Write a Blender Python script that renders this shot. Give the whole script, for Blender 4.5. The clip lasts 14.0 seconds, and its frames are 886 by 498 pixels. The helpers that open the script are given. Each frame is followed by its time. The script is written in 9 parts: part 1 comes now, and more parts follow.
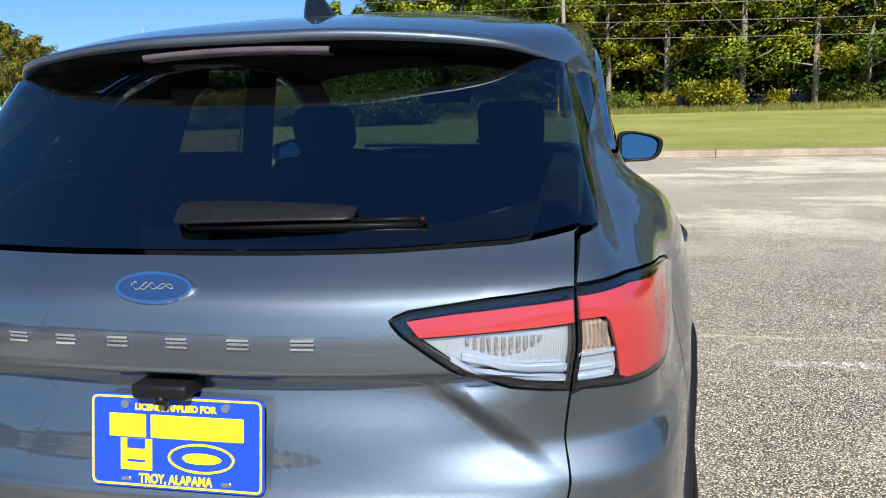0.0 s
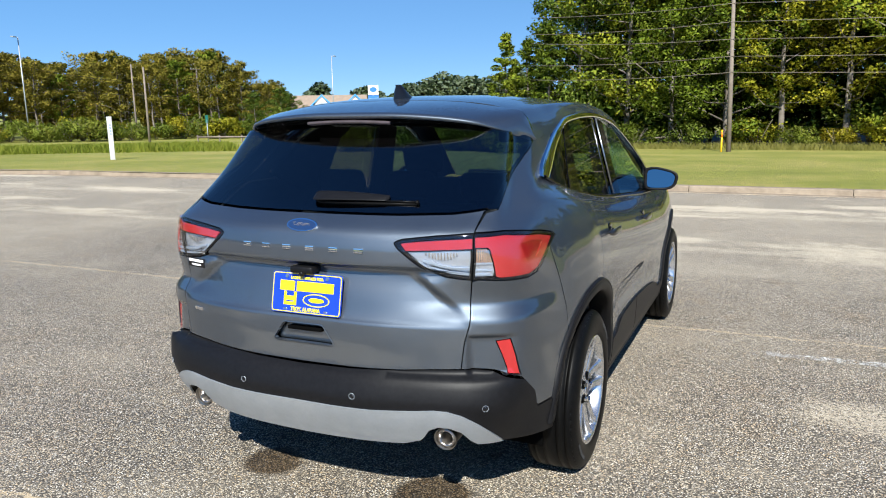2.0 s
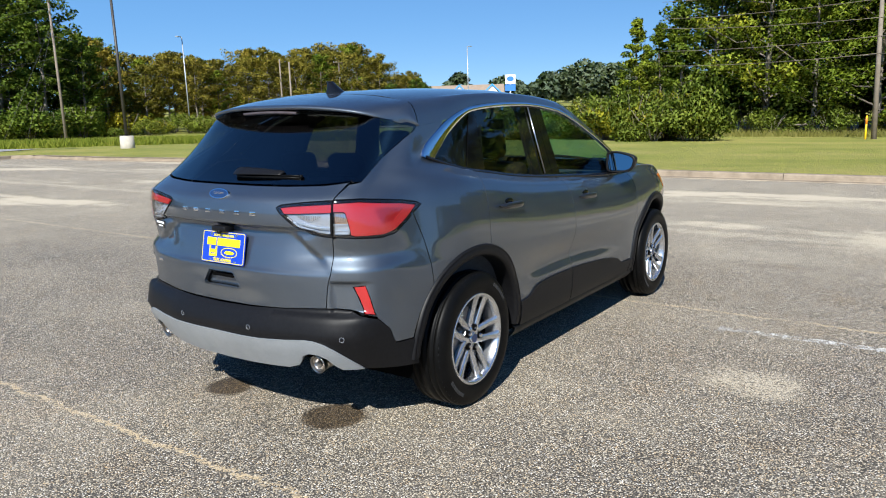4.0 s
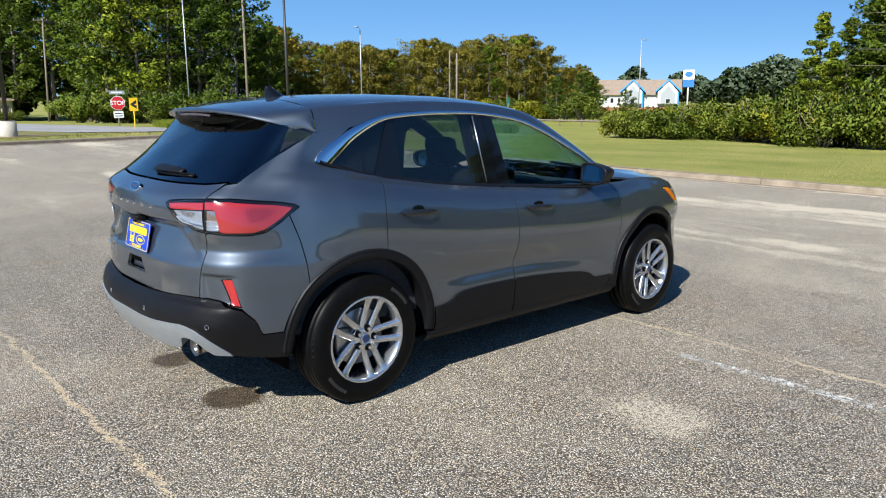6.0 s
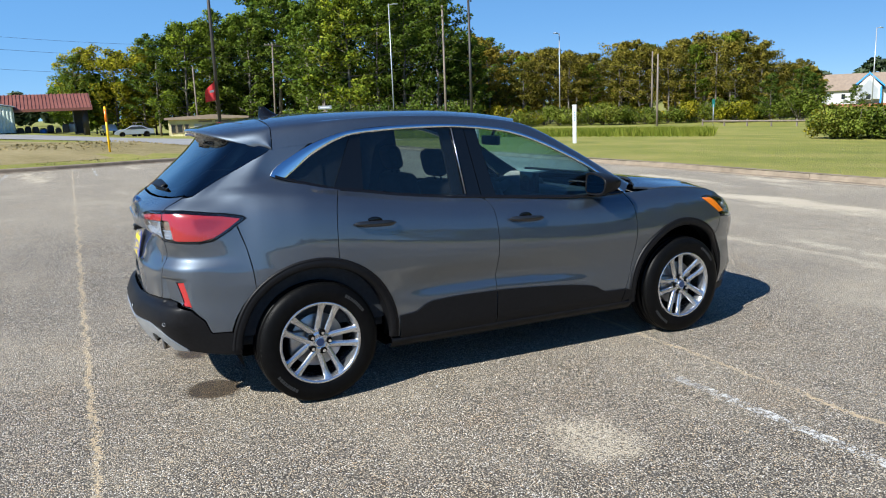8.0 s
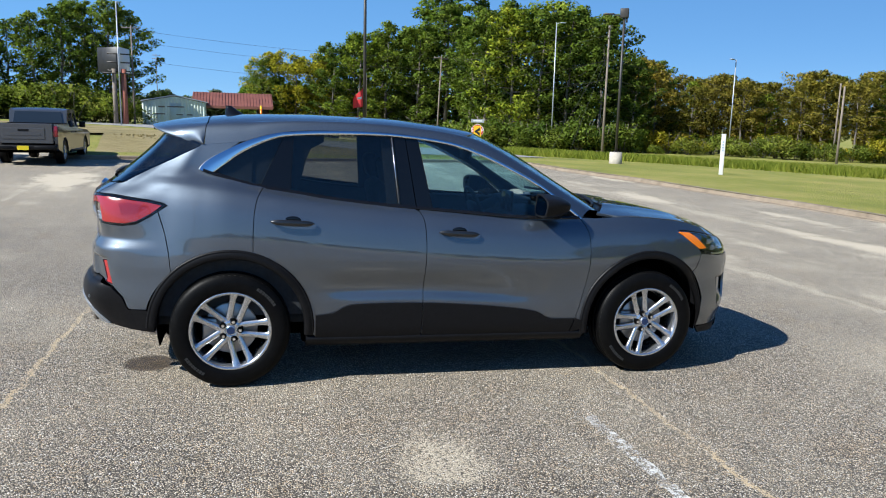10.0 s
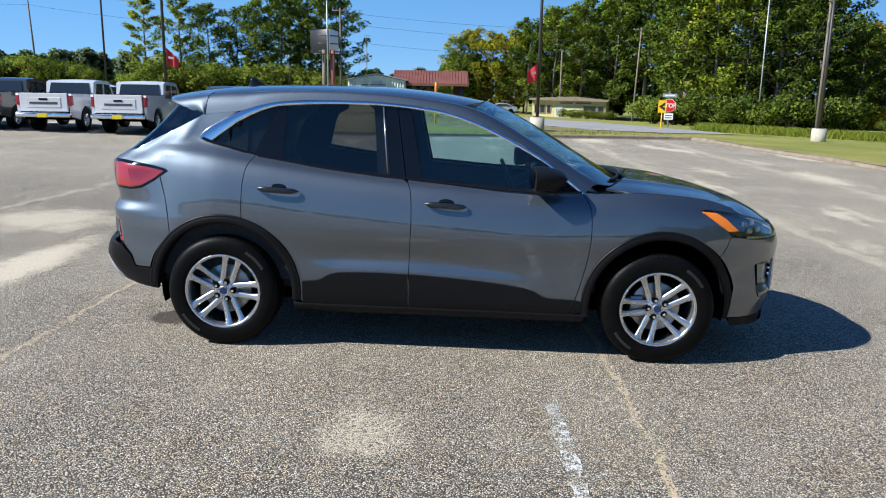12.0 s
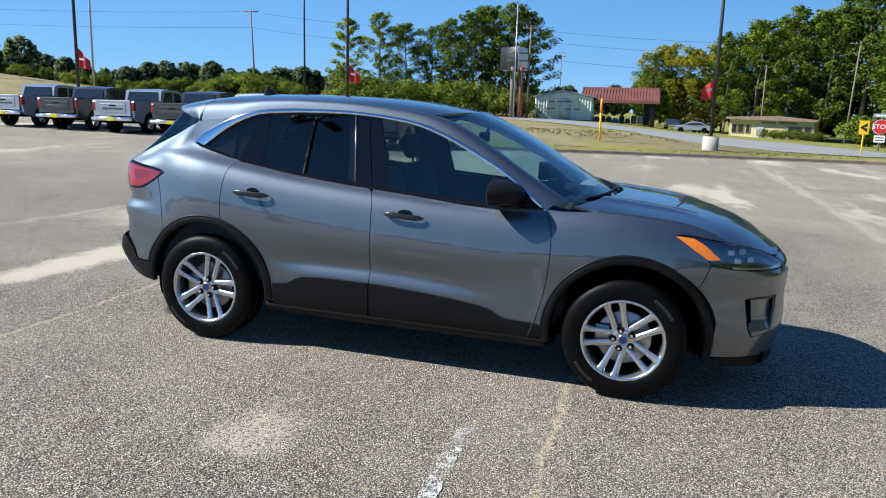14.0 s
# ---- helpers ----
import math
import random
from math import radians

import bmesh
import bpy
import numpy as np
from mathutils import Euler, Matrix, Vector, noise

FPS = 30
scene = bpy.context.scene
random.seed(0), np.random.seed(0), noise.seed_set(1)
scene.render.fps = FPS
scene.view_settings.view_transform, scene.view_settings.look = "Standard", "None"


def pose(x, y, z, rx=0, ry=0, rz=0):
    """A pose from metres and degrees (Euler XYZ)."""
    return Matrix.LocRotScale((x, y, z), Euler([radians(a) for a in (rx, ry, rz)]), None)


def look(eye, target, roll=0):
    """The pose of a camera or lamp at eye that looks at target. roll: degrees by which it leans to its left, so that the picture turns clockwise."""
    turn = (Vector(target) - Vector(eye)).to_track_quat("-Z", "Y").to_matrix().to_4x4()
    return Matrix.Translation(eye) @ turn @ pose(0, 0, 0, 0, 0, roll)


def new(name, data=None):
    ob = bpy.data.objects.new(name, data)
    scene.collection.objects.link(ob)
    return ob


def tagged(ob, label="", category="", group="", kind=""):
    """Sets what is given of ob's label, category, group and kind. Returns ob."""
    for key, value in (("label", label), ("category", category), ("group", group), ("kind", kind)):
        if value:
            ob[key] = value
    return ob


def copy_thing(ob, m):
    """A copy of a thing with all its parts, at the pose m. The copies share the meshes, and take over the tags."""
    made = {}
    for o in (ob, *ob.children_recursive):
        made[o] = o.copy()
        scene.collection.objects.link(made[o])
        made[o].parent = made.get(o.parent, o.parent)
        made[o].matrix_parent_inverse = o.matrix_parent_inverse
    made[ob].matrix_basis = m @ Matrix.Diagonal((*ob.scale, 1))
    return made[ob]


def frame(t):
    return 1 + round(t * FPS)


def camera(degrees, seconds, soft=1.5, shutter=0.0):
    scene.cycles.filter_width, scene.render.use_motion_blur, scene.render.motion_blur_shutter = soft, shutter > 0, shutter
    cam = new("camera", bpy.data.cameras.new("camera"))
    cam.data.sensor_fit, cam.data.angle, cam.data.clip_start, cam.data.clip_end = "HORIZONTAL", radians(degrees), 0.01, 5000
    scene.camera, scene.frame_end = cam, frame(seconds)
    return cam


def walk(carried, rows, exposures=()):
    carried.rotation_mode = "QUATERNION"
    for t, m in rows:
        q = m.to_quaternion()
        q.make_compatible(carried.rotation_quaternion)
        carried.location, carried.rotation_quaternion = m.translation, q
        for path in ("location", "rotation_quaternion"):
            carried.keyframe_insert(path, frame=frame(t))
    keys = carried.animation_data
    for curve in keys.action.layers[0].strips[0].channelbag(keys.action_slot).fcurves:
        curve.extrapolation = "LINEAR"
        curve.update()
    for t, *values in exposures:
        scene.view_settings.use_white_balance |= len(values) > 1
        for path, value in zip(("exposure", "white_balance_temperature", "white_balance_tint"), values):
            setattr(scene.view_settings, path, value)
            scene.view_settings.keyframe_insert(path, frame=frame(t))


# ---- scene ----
cam = camera(61.64, 14.0, soft=1.05)
PATH = [
    (0, (-1.817, -0.663, 1.465), (0.092, -0.277, 1.009), -2.26),
    (0.5, (-2.145, -0.829, 1.501), (-0.255, -0.373, 1.032), 0.96),
    (1, (-2.408, -1.039, 1.529), (-0.522, -0.559, 1.069), 1.24),
    (1.5, (-2.657, -1.342, 1.530), (-0.804, -0.719, 1.111), 0.61),
    (2, (-3.065, -1.567, 1.578), (-1.271, -0.767, 1.201), -1.04),
    (2.5, (-3.170, -1.844, 1.551), (-1.441, -0.891, 1.232), 0.43),
    (3, (-3.202, -2.203, 1.530), (-1.492, -1.217, 1.207), -1.02),
    (3.5, (-3.228, -2.593, 1.566), (-1.592, -1.516, 1.162), -0.79),
    (3.7, (-3.185, -2.704, 1.559), (-1.561, -1.608, 1.156), -1.20),
    (5.8, (-2.305, -3.831, 1.632), (-0.934, -2.430, 1.235), -0.93),
    (6, (-2.227, -3.964, 1.629), (-0.913, -2.512, 1.220), -0.20),
    (6.5, (-2.026, -4.209, 1.639), (-0.887, -2.634, 1.169), 0.56),
    (7, (-1.710, -4.354, 1.649), (-0.561, -2.760, 1.275), 1.92),
    (7.2, (-1.601, -4.439, 1.645), (-0.499, -2.812, 1.270), 0.84),
    (9.3, (-0.272, -5.280, 1.641), (0.336, -3.416, 1.246), 0.30),
    (9.5, (-0.148, -5.303, 1.626), (0.437, -3.436, 1.212), 0.92),
    (10, (0.203, -5.315, 1.598), (0.673, -3.400, 1.263), 1.41),
    (10.5, (0.551, -5.385, 1.574), (0.923, -3.444, 1.269), 0.45),
    (11, (0.845, -5.379, 1.573), (1.018, -3.427, 1.174), 0.88),
    (11.5, (1.162, -5.324, 1.587), (1.272, -3.362, 1.213), 0.46),
    (12, (1.502, -5.353, 1.577), (1.449, -3.396, 1.171), 0.93),
    (12.5, (1.807, -5.307, 1.580), (1.662, -3.351, 1.188), 0.63),
    (13, (2.138, -5.174, 1.579), (1.821, -3.230, 1.227), 0.95),
    (13.5, (2.551, -5.145, 1.567), (2.122, -3.225, 1.203), 1.51),
    (14, (2.857, -5.049, 1.565), (2.307, -3.163, 1.191), 1.54),
]
EXPOSURES = [(0.0, 1.04, 6350, 7), (1.0, 1.00, 6336, 7), (2.0, 0.90, 6321, 7), (3.5, 0.82, 6300, 7), (6.0, 0.78, 6243, 7), (9.5, 0.72, 6150, 7), (14.0, 0.68, 6100, 7)]
walk(cam, [(t, look(eye, target, roll)) for t, eye, target, roll in PATH], EXPOSURES)

# ---- light ----
SUN_FROM = Vector((-1.10, -0.42, 1.0)).normalized()
world = bpy.data.worlds.new("sky")
scene.world = world
world.use_nodes = True
wn = world.node_tree.nodes
sky = wn.new("ShaderNodeTexSky")
sky.sky_type = "NISHITA"
sky.sun_disc = False
sky.sun_elevation = math.asin(SUN_FROM.z)
sky.sun_rotation = math.atan2(SUN_FROM.x, SUN_FROM.y)
sky.air_density, sky.dust_density, sky.ozone_density = 0.55, 0.0, 6.0
sky.altitude = 1500
wn["Background"].inputs["Strength"].default_value = 0.12
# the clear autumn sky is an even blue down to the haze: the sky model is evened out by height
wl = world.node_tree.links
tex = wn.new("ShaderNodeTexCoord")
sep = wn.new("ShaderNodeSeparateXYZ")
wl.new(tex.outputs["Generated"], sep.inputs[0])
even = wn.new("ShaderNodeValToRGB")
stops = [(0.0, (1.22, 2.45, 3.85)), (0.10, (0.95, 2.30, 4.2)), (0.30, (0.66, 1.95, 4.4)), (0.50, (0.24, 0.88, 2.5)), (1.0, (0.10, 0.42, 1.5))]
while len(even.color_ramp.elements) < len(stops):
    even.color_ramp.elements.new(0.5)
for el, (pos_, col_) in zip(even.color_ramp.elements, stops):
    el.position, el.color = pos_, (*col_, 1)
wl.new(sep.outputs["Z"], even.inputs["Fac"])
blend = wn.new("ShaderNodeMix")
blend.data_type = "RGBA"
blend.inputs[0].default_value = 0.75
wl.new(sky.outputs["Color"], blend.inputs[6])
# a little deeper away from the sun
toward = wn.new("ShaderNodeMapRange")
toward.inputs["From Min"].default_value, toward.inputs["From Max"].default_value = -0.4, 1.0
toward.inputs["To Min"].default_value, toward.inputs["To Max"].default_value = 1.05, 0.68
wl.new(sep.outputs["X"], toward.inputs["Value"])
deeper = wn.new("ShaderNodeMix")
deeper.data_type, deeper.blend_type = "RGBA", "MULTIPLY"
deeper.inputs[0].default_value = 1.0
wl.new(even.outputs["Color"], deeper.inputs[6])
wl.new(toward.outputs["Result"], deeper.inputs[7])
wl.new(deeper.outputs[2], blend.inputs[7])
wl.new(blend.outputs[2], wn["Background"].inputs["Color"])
sun_data = bpy.data.lights.new("sun", "SUN")
sun_data.energy, sun_data.angle, sun_data.color = 5.0, radians(0.55), (1.0, 0.96, 0.90)
sun = new("sun", sun_data)
sun.matrix_world = look(SUN_FROM * 50, (0, 0, 0))

# ---- materials ----
def mat(name, color=(0.5, 0.5, 0.5), rough=0.5, metal=0.0, coat=0.0, spec=0.5):
    """A principled material; returns it with its nodes, links and shader."""
    m = bpy.data.materials.new(name)
    m.use_nodes = True
    nt = m.node_tree
    p = nt.nodes["Principled BSDF"]
    p.inputs["Base Color"].default_value = (*color, 1)
    p.inputs["Roughness"].default_value = rough
    p.inputs["Metallic"].default_value = metal
    p.inputs["Coat Weight"].default_value = coat
    p.inputs["Coat Roughness"].default_value = 0.03
    p.inputs["Specular IOR Level"].default_value = spec
    return m, nt, p


def node(nt, kind, **values):
    n = nt.nodes.new(kind)
    for key, value in values.items():
        n.inputs[key.replace("_", " ")].default_value = value
    return n


def coords(nt, out="Object"):
    return nt.nodes.new("ShaderNodeTexCoord").outputs[out]


def ramp(nt, fac, stops):
    """A colour ramp over fac with stops of (position, colour)."""
    r = nt.nodes.new("ShaderNodeValToRGB")
    e = r.color_ramp.elements
    while len(e) < len(stops):
        e.new(0.5)
    for el, (pos, col) in zip(e, stops):
        el.position, el.color = pos, (*col, 1) if len(col) == 3 else col
    nt.links.new(fac, r.inputs["Fac"])
    return r.outputs["Color"]


def noise_tex(nt, vec, scale, detail=4.0, rough=0.55):
    n = node(nt, "ShaderNodeTexNoise", Scale=scale, Detail=detail, Roughness=rough)
    nt.links.new(vec, n.inputs["Vector"])
    return n.outputs["Fac"]


def mixc(nt, fac, a, b, mode="MIX"):
    """Mixes two colours (tuples or sockets) by fac (a number or a socket)."""
    n = nt.nodes.new("ShaderNodeMix")
    n.data_type, n.blend_type = "RGBA", mode
    for key, value in ((0, fac), (6, a), (7, b)):
        if isinstance(value, (int, float)):
            n.inputs[key].default_value = value
        elif isinstance(value, tuple):
            n.inputs[key].default_value = (*value, 1)
        else:
            nt.links.new(value, n.inputs[key])
    return n.outputs[2]


def bump(nt, height, p, strength=0.3, distance=0.01):
    b = node(nt, "ShaderNodeBump", Strength=strength, Distance=distance)
    nt.links.new(height, b.inputs["Height"])
    nt.links.new(b.outputs["Normal"], p.inputs["Normal"])


def grained(name, c1, c2, scale=20.0, rough=0.6, metal=0.0, bumps=0.2, dist=0.003, coat=0.0, fine=6.0, spec=0.5):
    """A material of two colours in noise at two scales, with a fine relief."""
    m, nt, p = mat(name, c1, rough, metal, coat, spec)
    v = coords(nt)
    a, b = noise_tex(nt, v, scale), noise_tex(nt, v, scale * fine)
    mx = nt.nodes.new("ShaderNodeMath")
    mx.operation = "MULTIPLY_ADD"
    nt.links.new(b, mx.inputs[0])
    mx.inputs[1].default_value = 0.5
    nt.links.new(a, mx.inputs[2])
    nt.links.new(ramp(nt, mx.outputs[0], [(0.45, c1), (1.0, c2)]), p.inputs["Base Color"])
    if bumps:
        bump(nt, b, p, bumps, dist)
    return m


def paint():
    """Dark metallic base under a clear, mirror-smooth coat with a little dust."""
    m, nt, p = mat("grey_metallic_paint", (0.1, 0.11, 0.12), 0.55, 1.0, 1.0)
    p.inputs["Coat IOR"].default_value = 1.85
    v = coords(nt)
    fl = node(nt, "ShaderNodeTexVoronoi", Scale=900.0)
    nt.links.new(v, fl.inputs["Vector"])
    dust = noise_tex(nt, v, 3.0, 6.0)
    c = ramp(nt, fl.outputs["Distance"], [(0.0, (0.140, 0.168, 0.203)), (0.8, (0.082, 0.098, 0.119))])
    nt.links.new(c, p.inputs["Base Color"])
    nt.links.new(ramp(nt, dust, [(0.3, (0.52, 0.52, 0.52)), (0.8, (0.57, 0.57, 0.57))]), p.inputs["Roughness"])
    nt.links.new(ramp(nt, dust, [(0.3, (0.02, 0.02, 0.02)), (0.8, (0.055, 0.055, 0.055))]), p.inputs["Coat Roughness"])
    return m


def glass(name, tint, thin=0.06):
    """A thin tinted pane: gloss that grows at a slant over a tinted clear body."""
    m = bpy.data.materials.new(name)
    m.use_nodes = True
    nt = m.node_tree
    nt.nodes.clear()
    out = nt.nodes.new("ShaderNodeOutputMaterial")
    tr = node(nt, "ShaderNodeBsdfTransparent", Color=(*tint, 1))
    gl = node(nt, "ShaderNodeBsdfGlossy", Color=(1, 1, 1, 1), Roughness=0.0)
    lw = node(nt, "ShaderNodeLayerWeight", Blend=0.5)
    pw = nt.nodes.new("ShaderNodeMath")
    pw.operation = "POWER"
    nt.links.new(lw.outputs["Facing"], pw.inputs[0])
    pw.inputs[1].default_value = 4.6
    fr = nt.nodes.new("ShaderNodeMapRange")
    fr.inputs["To Min"].default_value, fr.inputs["To Max"].default_value = thin, 1.0
    nt.links.new(pw.outputs[0], fr.inputs["Value"])
    mx = nt.nodes.new("ShaderNodeMixShader")
    nt.links.new(fr.outputs[0], mx.inputs[0])
    nt.links.new(tr.outputs[0], mx.inputs[1])
    nt.links.new(gl.outputs[0], mx.inputs[2])
    nt.links.new(mx.outputs[0], out.inputs[0])
    return m


PAINT = paint()
BLACK_PLASTIC = grained("black_grained_plastic", (0.004, 0.004, 0.0045), (0.008, 0.008, 0.009), 60, 0.46, bumps=0.12, dist=0.001, spec=0.17)
GLOSS_BLACK = mat("gloss_black_trim", (0.006, 0.006, 0.007), 0.08, 0.0, 0.0, 0.4)[0]
PILLAR_BLACK = grained("gloss_black_pillar_film", (0.003, 0.003, 0.0033), (0.004, 0.004, 0.0045), 40, 0.05, bumps=0, spec=0.4)
HANDLE_DARK = grained("dark_metallic_handle", (0.014, 0.015, 0.017), (0.022, 0.024, 0.027), 60, 0.3, 0.4, 0, coat=0.6)
MATT_BLACK = grained("matt_black", (0.0012, 0.0012, 0.0012), (0.0025, 0.0025, 0.0025), 30, 0.95, bumps=0, spec=0.03)
CHROME = mat("chrome", (0.80, 0.81, 0.83), 0.07, 1.0)[0]
SATIN = mat("satin_aluminium", (0.55, 0.56, 0.58), 0.28, 1.0)[0]
SILVER = grained("silver_paint", (0.33, 0.36, 0.39), (0.39, 0.42, 0.45), 15, 0.36, 0.55, 0.0, coat=0.3)
ALLOY = grained("alloy_paint", (0.50, 0.51, 0.53), (0.60, 0.61, 0.63), 12, 0.24, 0.9, 0.0, coat=0.6)
RUBBER = grained("tyre_rubber", (0.0018, 0.0018, 0.0019), (0.0042, 0.0042, 0.0042), 25, 0.45, bumps=0.2, dist=0.001, spec=0.10)
DARK_GLASS = glass("privacy_glass", (0.36, 0.38, 0.37), 0.045)
REAR_GLASS = glass("rear_privacy_glass", (0.20, 0.22, 0.23), 0.10)
FRONT_GLASS = glass("front_side_glass", (0.60, 0.80, 0.84), 0.05)
SHIELD_GLASS = glass("windscreen_glass", (0.45, 0.68, 0.74), 0.08)
LENS = glass("clear_lens", (0.95, 0.95, 0.96), 0.05)
HEAD_LENS = glass("head_lamp_lens", (0.92, 0.94, 0.96), 0.17)


def ribbed(name, color, rough, metal, scale, strength):
    m, nt, p = mat(name, color, rough, metal, 0.5)
    w = node(nt, "ShaderNodeTexWave", Scale=scale, Distortion=0.0)
    w.bands_direction = "Y"
    nt.links.new(coords(nt), w.inputs["Vector"])
    bump(nt, w.outputs["Fac"], p, strength, 0.004)
    nt.links.new(ramp(nt, w.outputs["Fac"], [(0.2, tuple(c * 0.8 for c in color)), (0.7, color)]), p.inputs["Base Color"])
    return m


RED_LENS = ribbed("red_lens", (0.38, 0.022, 0.022), 0.22, 0.0, 90, 0.03)
DEEP_RED = ribbed("deep_red_lens", (0.28, 0.010, 0.012), 0.16, 0.0, 90, 0.03)
WHITE_LENS = ribbed("bright_lamp_reflector", (0.56, 0.61, 0.67), 0.22, 0.65, 120, 0.15)
AMBER_SOFT = ribbed("pale_amber_reflector", (0.62, 0.40, 0.26), 0.25, 0.6, 45, 0.5)
AMBER = ribbed("amber_lens", (1.0, 0.25, 0.012), 0.25, 0.0, 60, 0.15)
PLATE_BLUE = mat("plate_blue", (0.006, 0.040, 0.42), 0.4, 0.0, 0.15)[0]
PLATE_YELLOW = mat("plate_yellow", (0.70, 0.55, 0.008), 0.45)[0]
BADGE_BLUE = mat("badge_blue", (0.010, 0.028, 0.085), 0.3, 0.0, 0.2)[0]
WHITE_PAINT = grained("white_print", (0.8, 0.8, 0.8), (0.72, 0.72, 0.72), 20, 0.5, bumps=0)
CABIN = grained("cabin_fabric", (0.014, 0.016, 0.019), (0.032, 0.036, 0.041), 40, 0.85, bumps=0.2)
CABIN_GREY = grained("cabin_lining", (0.09, 0.09, 0.09), (0.12, 0.12, 0.12), 30, 0.9, bumps=0.1)
BRAKE = grained("brake_steel", (0.3, 0.29, 0.28), (0.42, 0.41, 0.4), 30, 0.35, 1.0, 0.1)
MIRROR = mat("mirror_silver", (0.15, 0.23, 0.29), 0.01, 1.0)[0]
TYRE_MARK = grained("tyre_lettering", (0.012, 0.012, 0.012), (0.022, 0.022, 0.022), 60, 0.7, bumps=0)
EXHAUST = grained("exhaust_steel", (0.35, 0.31, 0.27), (0.5, 0.48, 0.46), 40, 0.28, 1.0, 0.1)
GUIDE = mat("pale_light_guide", (0.42, 0.50, 0.60), 0.12, 0.5, 0.6)[0]
LAMP_DARK = grained("smoky_chrome", (0.05, 0.058, 0.066), (0.13, 0.145, 0.16), 9, 0.24, 0.85, 0.1)
SMOKE = grained("smoked_lamp_plastic", (0.05, 0.04, 0.042), (0.08, 0.065, 0.07), 30, 0.25, bumps=0)


def vmath(nt, op, *ins):
    n = nt.nodes.new("ShaderNodeMath")
    n.operation = op
    for i, v in enumerate(ins):
        if isinstance(v, (int, float)):
            n.inputs[i].default_value = v
        else:
            nt.links.new(v, n.inputs[i])
    return n.outputs[0]


def mapped(nt, vec, scale=(1, 1, 1), loc=(0, 0, 0), rot=0.0):
    n = nt.nodes.new("ShaderNodeMapping")
    n.inputs["Scale"].default_value, n.inputs["Location"].default_value = scale, loc
    n.inputs["Rotation"].default_value = (0, 0, rot)
    nt.links.new(vec, n.inputs["Vector"])
    return n.outputs[0]


def step_up(nt, v, a, b):
    n = nt.nodes.new("ShaderNodeMapRange")
    n.interpolation_type = "SMOOTHSTEP"
    n.inputs[1].default_value, n.inputs[2].default_value = a, b
    nt.links.new(v, n.inputs[0])
    return n.outputs[0]


